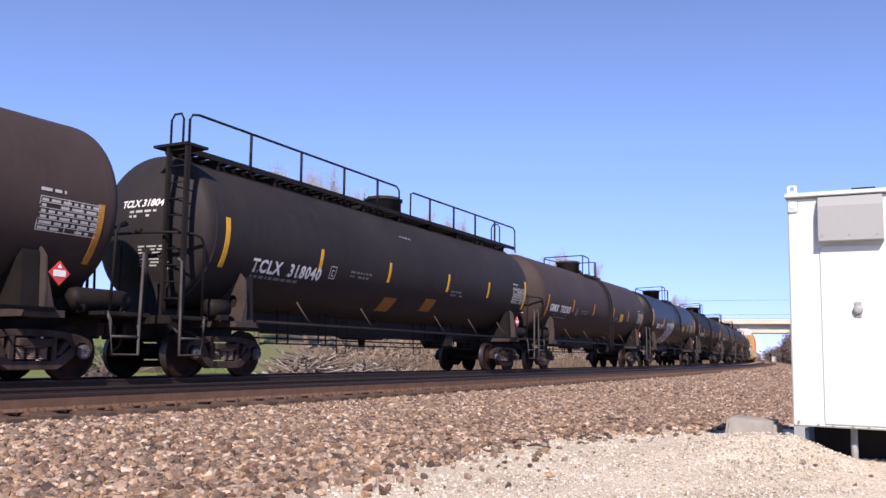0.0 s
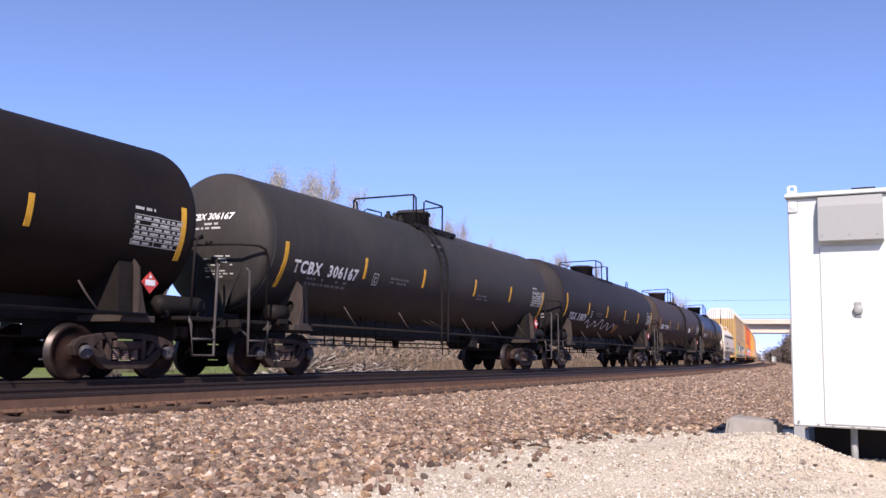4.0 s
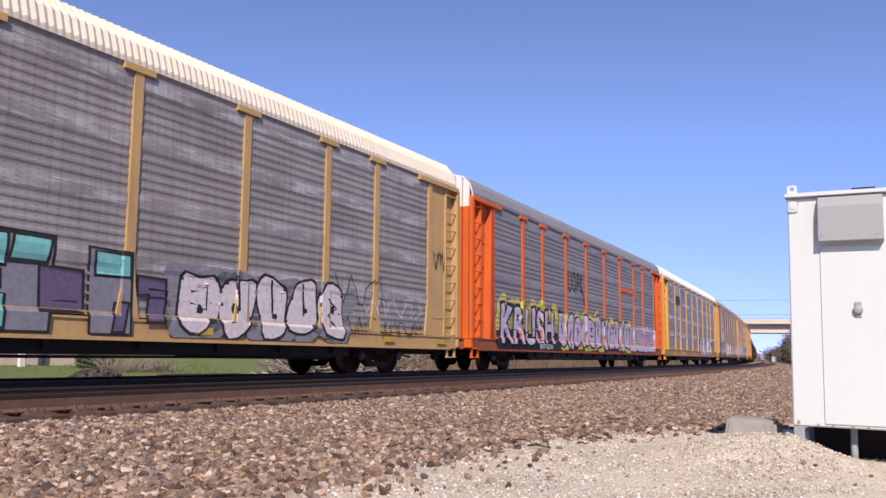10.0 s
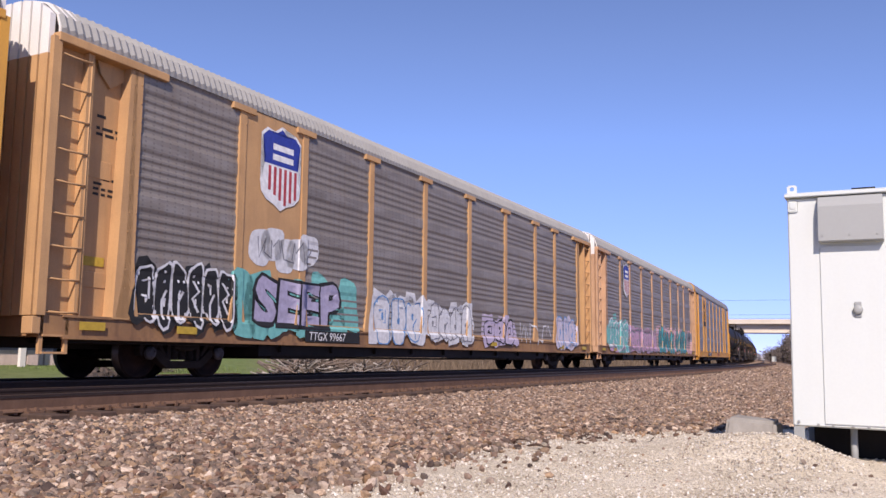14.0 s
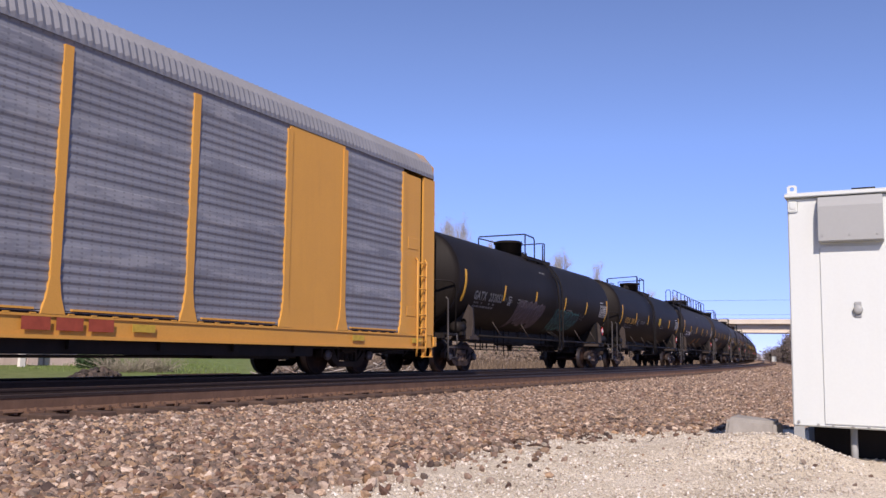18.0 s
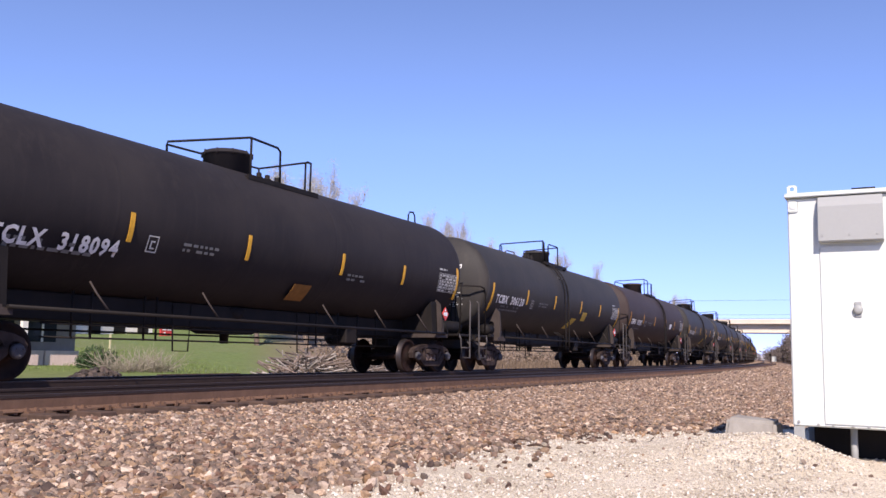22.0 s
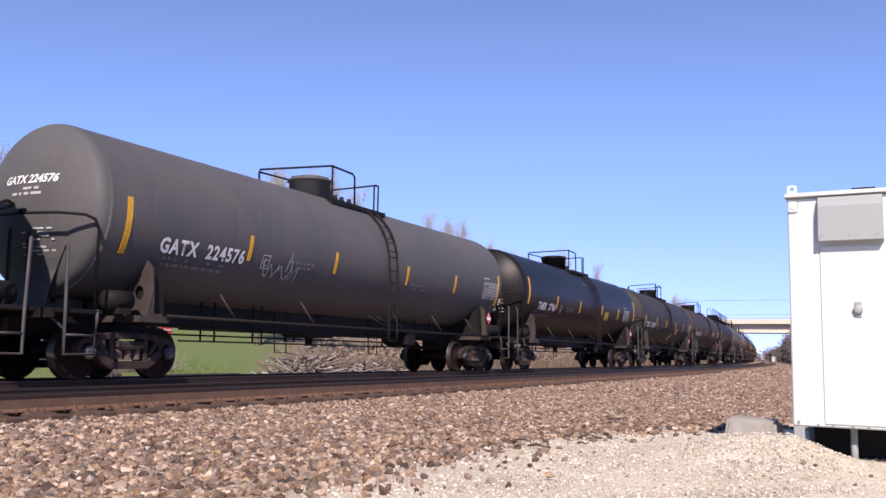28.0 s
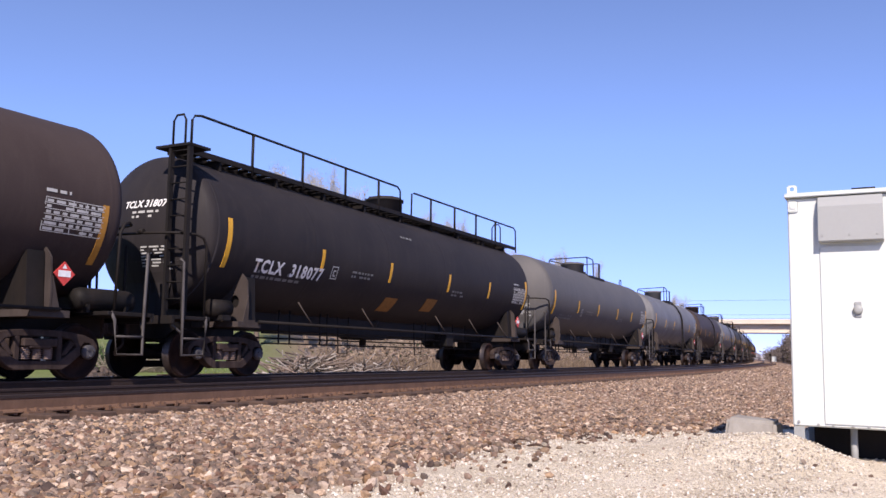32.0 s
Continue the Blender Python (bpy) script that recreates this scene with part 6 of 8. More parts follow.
def corner_post():
    out = [(1.47, -13.70), (1.56, -13.70), (1.56, -13.55), (1.36, -13.55), (1.36, -12.99), (1.50, -12.99), (1.50, -12.87), (1.30, -12.87), (1.30, -13.62), (1.47, -13.62)]
    return prism(bmesh.new(), out, 1.0, 5.32, "z")


def plain_corner():
    out = [(1.44, -13.68), (1.50, -13.64), (1.50, -13.02), (1.44, -13.02)]
    return prism(bmesh.new(), out, 1.0, 5.36, "z")


def vestibule(open_end, beam=True):
    """The end bay: plate set back behind the ladder column."""
    x = 1.30 if open_end else 1.47
    bm = boxed(x - 0.04, x, -12.90 if not open_end else -12.72, -11.95, 1.0, 5.30)
    if open_end:
        prism(bm, [(-12.25, 1.0), (-11.9, 1.0), (-11.98, 5.35), (-12.12, 5.35)], 1.30, 1.53)
        prism(bm, [(-12.70, 5.28), (-11.98, 5.28), (-12.1, 5.05), (-12.4, 4.85), (-12.62, 5.05)], 1.31, 1.36)
    if beam:
        box(bm, 1.34, 1.58, -13.62, -11.3, 5.26, 5.40, 0.01)
    box(bm, x, x + 0.012, -12.9, -12.2, 1.5, 1.75, 0.004)
    box(bm, x, x + 0.012, -12.75, -12.25, 3.3, 3.6, 0.004)
    return bm


def rack_sill():
    bm = boxed(-1.5, 1.5, -13.6, 13.6, 0.69, 1.02)
    for sx in (-1, 1):
        for z0, z1, out in ((0.65, 0.71, 1.545), (0.985, 1.024, 1.525)):
            box(bm, min(sx * 1.49, sx * out), max(sx * 1.49, sx * out), -13.2, 13.2, z0, z1)
    return bm


def bottom_rail(w, low):
    """The strip that holds a side sheet's foot."""
    a, b = (-w / 2 + 0.34, w / 2 - 0.34) if low else (-w / 2 + 0.12, w / 2 - 0.12)
    bm = boxed(RACK_X - 0.02, RACK_X + (0.035 if low else 0.004), a, b, 1.085 if low else 1.05, 1.12)
    n = max(2, int(w / 0.42)) if low else 0
    for k in range(n):
        y = a + (b - a) * k / (n - 1)
        box(bm, RACK_X - 0.02, RACK_X + 0.03, y - 0.05, y + 0.05, 1.02, 1.042)
    return bm


# added black strip: stands in for the shade in the gap under a sheet
def sheet_foot(w):
    return boxed(RACK_X - 0.05, RACK_X - 0.004, -w / 2 + 0.12, w / 2 - 0.12, 1.026, 1.09)


def underbody():
    bm = boxed(-0.4, 0.4, -13.9, 13.9, 0.52, 0.70)
    box(bm, -1.36, 1.36, -8.3, 8.3, 0.42, 0.70)
    for y in (-6.5, 6.5):
        box(bm, -1.2, 1.2, y - 1.2, y + 1.2, 0.36, 0.43)
    for k in range(9):
        y = -7.6 + k * 1.9
        box(bm, -1.44, 1.44, y - 0.06, y + 0.06, 0.50, 0.70)
    box(bm, -1.3, 1.3, -12.9, 12.9, 0.6, 0.69)
    tube(bm, [(1.1, -8.0, 0.40), (1.12, 0, 0.38), (1.1, 8.0, 0.40)], 0.03, 6)
    return bm


def rack_steps():
    bm = bmesh.new()
    for y in (-13.55, -13.1):
        box(bm, 1.44, 1.50, y - 0.03, y + 0.03, 0.42, 1.0)
    for z in (0.44, 0.7):
        box(bm, 1.40, 1.54, -13.55, -13.1, z - 0.015, z + 0.015)
    box(bm, 1.30, 1.54, -13.75, -13.6, 0.72, 0.98, 0.01)
    return bm


def rack_coupler():
    bm = boxed(-0.12, 0.12, -14.0, -13.4, 0.78, 0.96, 0.02)
    box(bm, -0.18, 0.14, -14.05, -13.8, 0.74, 1.0, 0.04)
    tube(bm, [(0.4, -13.6, 0.72), (0.45, -13.8, 0.5), (0.25, -14.0, 0.42)], 0.03, 6)
    return bm


def autorack(label, posts, sill, panels, roof, top, open_end=True, wide=(), pale=None, lift=1.0, low=False):
    e = thing("autorack", label, "autorack", "autoracks of the train")
    kp, ks = posts.name, panels.name
    edges = (-11.95,) + POSTS + (11.95,)
    WIDE[e.name] = [(a, b) for a, b in zip(edges, edges[1:]) if any(lo <= (a + b) / 2 <= hi for lo, hi in wide)]
    for m, sign in ((Matrix(), 1), (FLIP, -1)):
        for a, b in zip(edges, edges[1:]):
            w = round(b - a, 2)
            c = (a + b) / 2
            if sign > 0 and any(lo <= c <= hi for lo, hi in wide):
                fixed("steel_panel", shared("wide" + kp + str(w), lambda: boxed(RACK_X - 0.05, RACK_X + 0.005, -w / 2, w / 2, 1.02, 5.40, 0.006), [posts]), e, m @ pose(0, c, 0))
            else:
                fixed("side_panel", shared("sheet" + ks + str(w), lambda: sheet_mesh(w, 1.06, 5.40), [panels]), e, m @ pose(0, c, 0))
                fixed("bottom_rail", shared("foot_rail" + kp + str(w), lambda: bottom_rail(w, low), [posts]), e, m @ pose(0, c, 0))
                fixed("sheet_foot", shared("foot" + str(w), lambda: sheet_foot(w), [STEEL]), e, m @ pose(0, c, 0))
        for y in POSTS + (-11.95, 11.95):
            fixed("post", shared("post" + kp, lambda: post_mesh(not low), [posts]), e, m @ pose(0, y, 0))
        fixed("end_plate", shared("vest" + kp + str(open_end), lambda: vestibule(open_end, not low), [posts]), e, m)
        corner, ladder = (plain_corner, lambda: rack_ladder(False)) if low else (corner_post, rack_ladder)
        fixed("corner_post", shared("corner" + kp, corner, [posts]), e, m)
        fixed("end_ladder", shared("rackladder" + kp, ladder, [posts]), e, m)
        fixed("corner_steps", shared("racksteps" + kp, rack_steps, [posts]), e, m)
        # the other corner of each side, seen at the car's far end
        mirror = Matrix.Diagonal((1, -1, 1, 1))
        for nm, key, make in (("end_plate", "vest", lambda: vestibule(open_end, not low)), ("corner_post", "corner", corner), ("end_ladder", "rackladder", ladder), ("corner_steps", "racksteps", rack_steps)):
            def flipped(make=make):
                bm = make()
                bmesh.ops.transform(bm, matrix=mirror, verts=bm.verts)
                bmesh.ops.reverse_faces(bm, faces=bm.faces[:])
                return bm
            fixed(nm, shared(key + "_far" + kp + str(open_end), flipped, [posts]), e, m)
        for leaf in (0, 1):
            sx = 1 if leaf else -1
            d = fixed("end_door", shared("door_back" + str((leaf, lift)), lambda: door_back(sx, lift), [STEEL]), e, m)
            for k in range(6):
                fixed("board", shared("board" + kp + str((leaf, k)), lambda: door_board(sx, k, lift), [pale if pale and k in (2, 3, 4) else posts, top]), d)
        fixed("coupler", shared("rack_coupler", rack_coupler, [RUST]), e, m)
    fixed("roof", shared("roof" + roof.name + str(lift), lambda: roof_mesh(lift), [roof]), e)

    def cap():
        bm = bmesh.new()
        sect = [(1.50, 5.40), (1.50, 5.50), (1.42, 5.81), (1.18, 6.09), (0.8, 6.22), (-0.8, 6.22), (-1.18, 6.09), (-1.42, 5.81), (-1.50, 5.50), (-1.50, 5.40)]
        sect = [(x, 5.50 + (z - 5.50) * lift if z > 5.5 else z) for x, z in sect]
        return prism(bm, sect, -13.56, -13.1, "y")
    for m in (Matrix(), FLIP):
        fixed("roof_end_cap", shared("cap" + top.name + str(lift), cap, [top]), e, m)
    fixed("side_sill", shared("sill" + sill.name, rack_sill, [sill]), e)
    fixed("underframe", shared("underbody", underbody, [STEEL]), e)
    for y in (-10.1, 10.1):
        truck(e, y, GRIME_SHADE)
    return e


# ---- coil car ----
def coil_car(label):
    e = thing("coil_car", label, "coil car")
    cream = paint("cream_hood_paint", (0.75, 0.69, 0.575), (0.44, 0.32, 0.22), 0.6, 0.8, 0.5)
    dirty = paint("grey_cream_frame_paint", (0.66, 0.60, 0.50), (0.26, 0.19, 0.14), 0.7, 1.2, 0.7)
    sect = [(1.50, 1.70), (1.50, 2.60), (1.44, 2.92), (1.27, 3.22), (1.0, 3.46), (0.6, 3.66), (0.2, 3.74), (-0.2, 3.74), (-0.6, 3.66), (-1.0, 3.46), (-1.27, 3.22), (-1.44, 2.92), (-1.50, 2.60), (-1.50, 1.70)]
    bm = bmesh.new()
    rings = []
    for y, k in ((-6.62, 0.90), (-6.58, 0.95), (-6.48, 0.985), (-6.3, 1.0), (6.05, 1.0), (6.25, 0.975), (6.38, 0.92), (6.45, 0.84)):
        rings.append([bm.verts.new((x * (0.5 + 0.5 * k), y, 1.70 + (z - 1.70) * k)) for x, z in sect])
    for A, B in zip(rings, rings[1:]):
        for k in range(len(sect)):
            f = bm.faces.new((A[k], A[(k + 1) % len(sect)], B[(k + 1) % len(sect)], B[k]))
            f.smooth = 0 < k < 12
    bm.faces.new(rings[0])
    bm.faces.new(rings[-1])
    bmesh.ops.recalc_face_normals(bm, faces=bm.faces[:])
    part("hood", bm, cream, e, "cream coil hood with rust streaks")
    for y in (-5.63, -3.6, -1.2, 1.2, 3.6):
        part("seam_strip", boxed(1.498, 1.506, y - 0.02, y + 0.02, 1.72, 2.56), cream, e)
    black = plain("stencil_black", (0.03, 0.03, 0.03))
    letters("AOK", 0.27, black, e, lambda u, v: Vector((-0.35 + u, -6.63, 2.95 + v)), "lettering", "black stencilled letters")
    part("small_print", bars(bmesh.new(), -0.6, 0.9, 2.62, 2.86, 2, random.Random(5), lambda a, b: Vector((a, -6.63, b))), black, e)
    bm = boxed(-1.54, 1.54, -6.75, 6.75, 1.33, 1.69, 0.012)
    box(bm, 1.50, 1.58, -6.9, 6.9, 1.25, 1.33)
    box(bm, 1.53, 1.56, -6.75, 6.75, 1.66, 1.70)
    part("side_sill", bm, dirty, e)
    bm = prism(bmesh.new(), [(-4.4, 1.30), (-2.2, 0.34), (3.09, 0.34), (5.2, 1.30)], -1.2, 1.2)
    part("centre_well", bm, dirty, e)
    bm = bmesh.new()
    for k in range(15):
        y = -5.2 + k * 0.75
        prism(bm, [(y, 1.26), (y + 0.06, 1.26), (y + 0.30, 0.92), (y + 0.24, 0.92)], 1.36, 1.46)
    for z in (1.22, 1.14, 1.06, 0.98):
        box(bm, 1.20, 1.40, -4.7 + (1.36 - z), 5.6 - (1.36 - z) * 1.0, z - 0.018, z + 0.018)
    part("side_grating", bm, dirty, e)
    bm = bmesh.new()
    for z in (2.80, 2.66):
        tube(bm, [(1.50, -6.5, z), (1.50, -3.2, z - 0.02), (1.52, 0, z + 0.02), (1.50, 3.2, z - 0.02), (1.51, 6.5, z)], 0.018, 5)
    for y in (-4.9, -3.2, -1.6, 0, 1.6, 3.2, 4.9):
        box(bm, 1.49, 1.54, y - 0.04, y + 0.04, 2.62, 2.84)
    part("tie_cable", bm, STEEL, e)
    for y in (-3.3, 3.9):
        bm = boxed(-0.98, 0.98, y - 0.06, y + 0.06, 3.86, 3.97, 0.01)
        for s in (-1, 1):
            prism(bm, [(s * 0.90, 3.88), (s * 1.0, 3.88), (s * 1.36, 3.02), (s * 1.22, 3.02)], y - 0.06, y + 0.06, "y")
        part("lifting_bracket", bm, dirty, e)
    bm = bmesh.new()
    prism(bm, [(-1.5, 3.6), (-0.5, 3.92), (0.7, 3.92), (1.9, 3.6)], -0.06, 0.06)
    for y in (0.1, 0.42):
        tube(bm, [(0.30, y, 3.66), (0.30, y, 4.08), (0.16, y, 4.24), (-0.16, y, 4.24), (-0.30, y, 4.08), (-0.30, y, 3.66)], 0.05, 6)
    lathe(bm, [(0.30, -0.5), (0.30, -0.1), (0.22, -0.1), (0.22, -0.5)], "y", 16, (0, 0, 4.02))
    part("top_loop", bm, dirty, e)
    for s in (1, -1):
        m = Matrix() if s > 0 else FLIP
        bm = boxed(-1.5, 1.5, -7.72, -7.1, 1.0, 1.14, 0.01)
        box(bm, -0.3, 0.3, -7.7, -5, 0.7, 1.36)
        ob = part("end_platform", bm, dirty, e)
        ob.matrix_basis = m
        bm = bmesh.new()
        for y in (-7.62, -7.12):
            box(bm, 1.46, 1.5, y - 0.03, y + 0.03, 0.5, 1.9)
        for z in (0.52, 0.8, 1.4, 1.86):
            box(bm, 1.42, 1.52, -7.62, -7.12, z - 0.015, z + 0.015)
        tube(bm, [(0.9, -7.6, 1.1), (0.9, -7.6, 2.5), (0.8, -7.55, 2.62), (0.2, -7.5, 2.62)], 0.025, 6)
        ob = part("corner_ladder", bm, dirty, e)
        ob.matrix_basis = m
        bm = boxed(-0.12, 0.12, -7.85, -7.3, 0.78, 0.96, 0.02)
        ob = part("coupler", bm, RUST, e)
        ob.matrix_basis = m
    for y, w, x in ((-6.6, 0.9, 1.545), (-3.45, 0.5, 1.545), (-1.6, 0.5, 1.545), (0.9, 0.5, 1.545), (2.7, 0.45, 1.545), (5.2, 0.5, 1.545)):
        part("reflector", boxed(x, x + 0.007, y, y + w, 1.48, 1.60), LEMON, e)
    part("reflector", boxed(1.508, 1.515, -5.95, -5.33, 1.90, 2.03), LEMON, e)
    part("black_panel", boxed(1.508, 1.518, -3.35, -2.53, 1.88, 2.19), STEEL, e)
    letters("AOK  494569", 0.25, black, e, lambda u, v: Vector((1.552, -5.3 + u, 1.39 + v)), "lettering", "black stencilled letters and digits", 1.0, 0.012)
    rng = random.Random(3)
    bm = bmesh.new()
    bars(bm, -2.85, -1.75, 1.40, 1.62, 2, rng, lambda a, b: Vector((1.551, a, b)))
    bars(bm, 1.5, 4.6, 1.38, 1.46, 1, rng, lambda a, b: Vector((1.551, a, b)))
    part("small_print", bm, STEEL, e)
    polys = scrawl(-6.1, -4.5, 1.9, 2.5, 5, 0.035, 0, 26) + scrawl(-1.2, 2.6, 1.80, 2.1, 8, 0.02, 0, 40)
    painted(polys, 1.505, e, [plain("faded_red_spray", (0.68, 0.52, 0.44))], "graffiti", "faded red scrawls", flat=True)
    for y in (-5.25, 5.25):
        truck(e, y)
    return e


# ---- the train ----
def stuck(parent, y0, y1, z0, z1, mat, name="sticker", label="", slant=0.0):
    return part(name, patch(y0, y1, z0, z1, 0.010, slant=slant), mat, parent, label)


def on_shell(y, z, off):
    return shell(y, z, off)


def sprayed(parent, polys, mats, label):
    return painted(polys, 0, parent, mats, "graffiti", label, put=on_shell)


INK = plain("spray_black", (0.02, 0.02, 0.02), 0.7)
BLK, GLO, BRN, GRY, PAL, CHR, LGT = BLACK, GLOSS, BROWN, GREY, PALE, CHARCOAL, LIGHT
# place along the track at the start, paint, style, painted marks, label
TANKS = [
    (-16.6, GRY, "ladder", "", "dark grey tank car with yellow stripes"),
    (1.85, BRN, "ladder", "", "brown tank car with yellow reflective stripes"),
    (20.33, BLK, "walk", "TCLX 318040", "black tank car with full-length top walkway"),
    (38.33, BRN, "ladder", "GBRX 702305", "brown tank car with yellow square sticker"),
    (56.80, GLO, "ladder", "TAEX 2791", "glossy black tank car with white graffiti"),
    (75.00, CHR, "ladder", "GATX 232118", "dusty black tank car with faded marks"),
    (93.50, GRY, "ladder", "TCBX 306167", "dark grey tank car with plain dull sides"),
    (111.85, BLK, "hoop", "TCLX 318079", "black tank car with white scrawled wave"),
    (130.20, BRN, "ladder", "GBRX 701996", "brown tank car with white square sticker"),
    (148.30, GLO, "ladder", "TAEX 2804", "glossy black tank car with yellow sticker"),
    (351.85, CHR, "ladder", "GATX 232053", "black tank car with pink and teal graffiti"),
    (370.30, CHR, "ladder", "UTLX 250147", "black tank car with amber lettering"),
    (388.65, BLK, "walk", "TCLX 318047", "black tank car with full-length top walkway"),
    (407.10, BLK, "hoop", "TCLX 318094", "blue-black tank car with orange sticker"),
    (425.30, GRY, "ladder", "TCBX 306120", "dark grey tank car with two yellow stickers"),
    (443.45, BRN, "ladder", "GBRX 702001", "brown tank car with white square sticker"),
    (462.05, GRY, "ladder", "TCBX 306240", "dark grey tank car with two yellow stickers"),
    (480.75, GRY, "ladder", "SHQX 13075", "dark grey tank car with yellow sticker"),
    (498.90, GRY, "ladder", "", "dirty dark grey tank car with yellow sticker"),
    (517.15, LGT, "ladder", "GATX 224576", "plain grey tank car with white scrawl"),
    (535.50, GLO, "ladder", "TAEX 2746", "glossy black tank car with yellow sticker"),
    (553.95, GRY, "ladder", "TCBX 306039", "dark grey tank car with two yellow stickers"),
    (572.50, BRN, "ladder", "GBRX 703270", "brown tank car with thin white scrawls"),
    (590.95, BLK, "walk", "TCLX 318077", "black tank car with full-length top walkway"),
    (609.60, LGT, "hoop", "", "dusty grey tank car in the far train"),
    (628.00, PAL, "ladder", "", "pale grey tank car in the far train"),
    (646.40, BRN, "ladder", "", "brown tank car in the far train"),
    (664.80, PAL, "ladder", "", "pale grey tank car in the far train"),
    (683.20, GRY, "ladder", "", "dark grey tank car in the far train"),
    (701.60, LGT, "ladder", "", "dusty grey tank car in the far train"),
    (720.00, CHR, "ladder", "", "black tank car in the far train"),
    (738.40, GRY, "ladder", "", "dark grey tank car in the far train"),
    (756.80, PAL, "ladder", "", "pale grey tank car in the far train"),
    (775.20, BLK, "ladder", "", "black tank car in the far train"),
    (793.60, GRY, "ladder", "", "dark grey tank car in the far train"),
]
cars, used = [], {}
for s0, mat, style, mark, label in TANKS:
    half = 7.90 if mat is GLO else 7.97 if style != "ladder" else TANK_Y
    kind = 1 if mark[:4] in ("UTLX", "TCBX") or mark == "GATX 232118" else 2
    key = (mat.name, style, half, kind)
    proto = tank_car(mat, style, half, kind)
    cars.append(copy_thing(proto, Matrix()) if key in used else proto)
    used[key] = True
for child in cars[[t[3] for t in TANKS].index("TCLX 318047")].children:
    if child.name.startswith("stripe"):
        child.matrix_basis = pose(0, -0.16, 0) @ child.matrix_basis
half_of = {(True, False): 7.90, (True, True): 7.90, (False, True): 7.97, (False, False): TANK_Y}
for car, (s0, mat, style, mark, label) in zip(cars, TANKS):
    tagged(car, label, "tank car", "tank cars of the train")
    if not mark:
        continue
    ink = AMBER if "UTLX" in mark else DULL if mark == "GATX 232053" else WHITE
    z = 2.24 if "TCLX" not in mark else 2.13 if style == "walk" else 2.06
    y = {"GBRX": -7.55, "TCLX": -6.95 if style == "walk" else -7.2, "TAEX": -6.75, "GATX": -7.05, "UTLX": -7.0}.get(mark[:4], -7.5)
    squeeze = 0.87 if mark[:4] == "GATX" else 0.92 if mark[:4] == "TAEX" else 0.95 if mark[:4] == "TCLX" else 1.0
    letters(mark.replace(" ", "  "), 0.26, ink, car, lambda u, v: shell(y + u * squeeze, z + v, 0.012), "lettering", "stencilled letters and digits", 1.16, 0.013)
    letters(mark, 0.14, WHITE, car, lambda u, v: headed(-0.40 + u + 0.22 * v, 3.25 + v, 0.012, half_of[mat is GLO, style != "ladder"]), "head_lettering", "small white stencilled letters and digits", 1.0, 0.006)
TRAIN = [(car, row[0], 7.1) for car, row in zip(cars, TANKS)]
BY = {row[3] or str(row[0]): car for car, row in zip(cars, TANKS)}
for mark, y, z, mat in (("TCLX 318040", -1.45, 1.62, OCHRE), ("TCLX 318040", 0.7, 1.72, OCHRE), ("TCLX 318047", -1.45, 1.62, OCHRE), ("TCLX 318047", 0.7, 1.72, OCHRE), ("TCLX 318077", -1.45, 1.62, OCHRE), ("TCLX 318077", 0.7, 1.72, OCHRE),
                        ("TCLX 318094", 0.2, 1.66, OCHRE), ("TCLX 318079", 0.4, 1.72, OCHRE)):
    stuck(BY[mark], y, y + 0.62, z, z + 0.34, mat, "sticker", "orange rectangular sticker")
for mark, y, z, mat in (("GBRX 702305", 3.0, 2.24, LEMON), ("TAEX 2791", 2.35, 2.25, LEMON), ("TAEX 2804", 2.3, 2.25, LEMON), ("UTLX 250147", 1.35, 2.42, LEMON), ("SHQX 13075", 3.3, 2.3, LEMON), ("498.9", 3.3, 2.3, LEMON), ("TAEX 2746", 2.3, 2.2, LEMON), ("GBRX 703270", 3.0, 2.35, LEMON),
                        ("TCBX 306120", 2.12, 2.02, LEMON), ("TCBX 306240", 2.12, 2.02, LEMON), ("TCBX 306039", 2.12, 2.02, LEMON)):
    stuck(BY[mark], y, y + 0.55, z, z + 0.36, mat, "sticker", "yellow square sticker")
for mark in ("TCBX 306120", "TCBX 306240", "TCBX 306039"):
    stuck(BY[mark], 0.75, 1.35, 1.66, 2.08, LEMON, "sticker", "slanted yellow sticker", 0.35)
for mark in ("GBRX 701996", "GBRX 702001"):
    stuck(BY[mark], 3.0, 3.6, 2.3, 2.6, WHITE, "sticker", "white square sticker")
c = BY["TAEX 2791"]
polys = []
for k in range(4):
    y = -3.55 + 0.62 * k
    hook = [(-0.25, 1.55), (-0.1, 1.85), (0.02, 2.15), (0.12, 2.45), (0.22, 2.6), (0.34, 2.62), (0.43, 2.52), (0.45, 2.35), (0.40, 2.17), (0.28, 2.04), (0.17, 1.92), (0.11, 1.76), (0.14, 1.6), (0.24, 1.52), (0.38, 1.52), (0.5, 1.6)]
    polys += strokes([(y + a, b) for a, b in hook], 0.14, 1, 0)
sprayed(c, polys, [SPRAY], "white sprayed script")
sprayed(BY["TCLX 318079"], strokes([(-4.6 + k * 0.22, 1.95 + 0.16 * math.sin(k * 1.25) + (0.12 if 8 < k < 13 else 0)) for k in range(24)], 0.05, 1, 0), [SPRAY], "thin white sprayed wave")
sprayed(BY["GATX 232118"], [(blob(random.Random(2), -3.55, 2.25, 0.3, 0.5), 0, 0)], [plain("faded_olive_spray", (0.10, 0.095, 0.04))], "faded olive sprayed patch")
DUSK = plain("spray_dusky_pink", (0.085, 0.062, 0.062), 0.7)
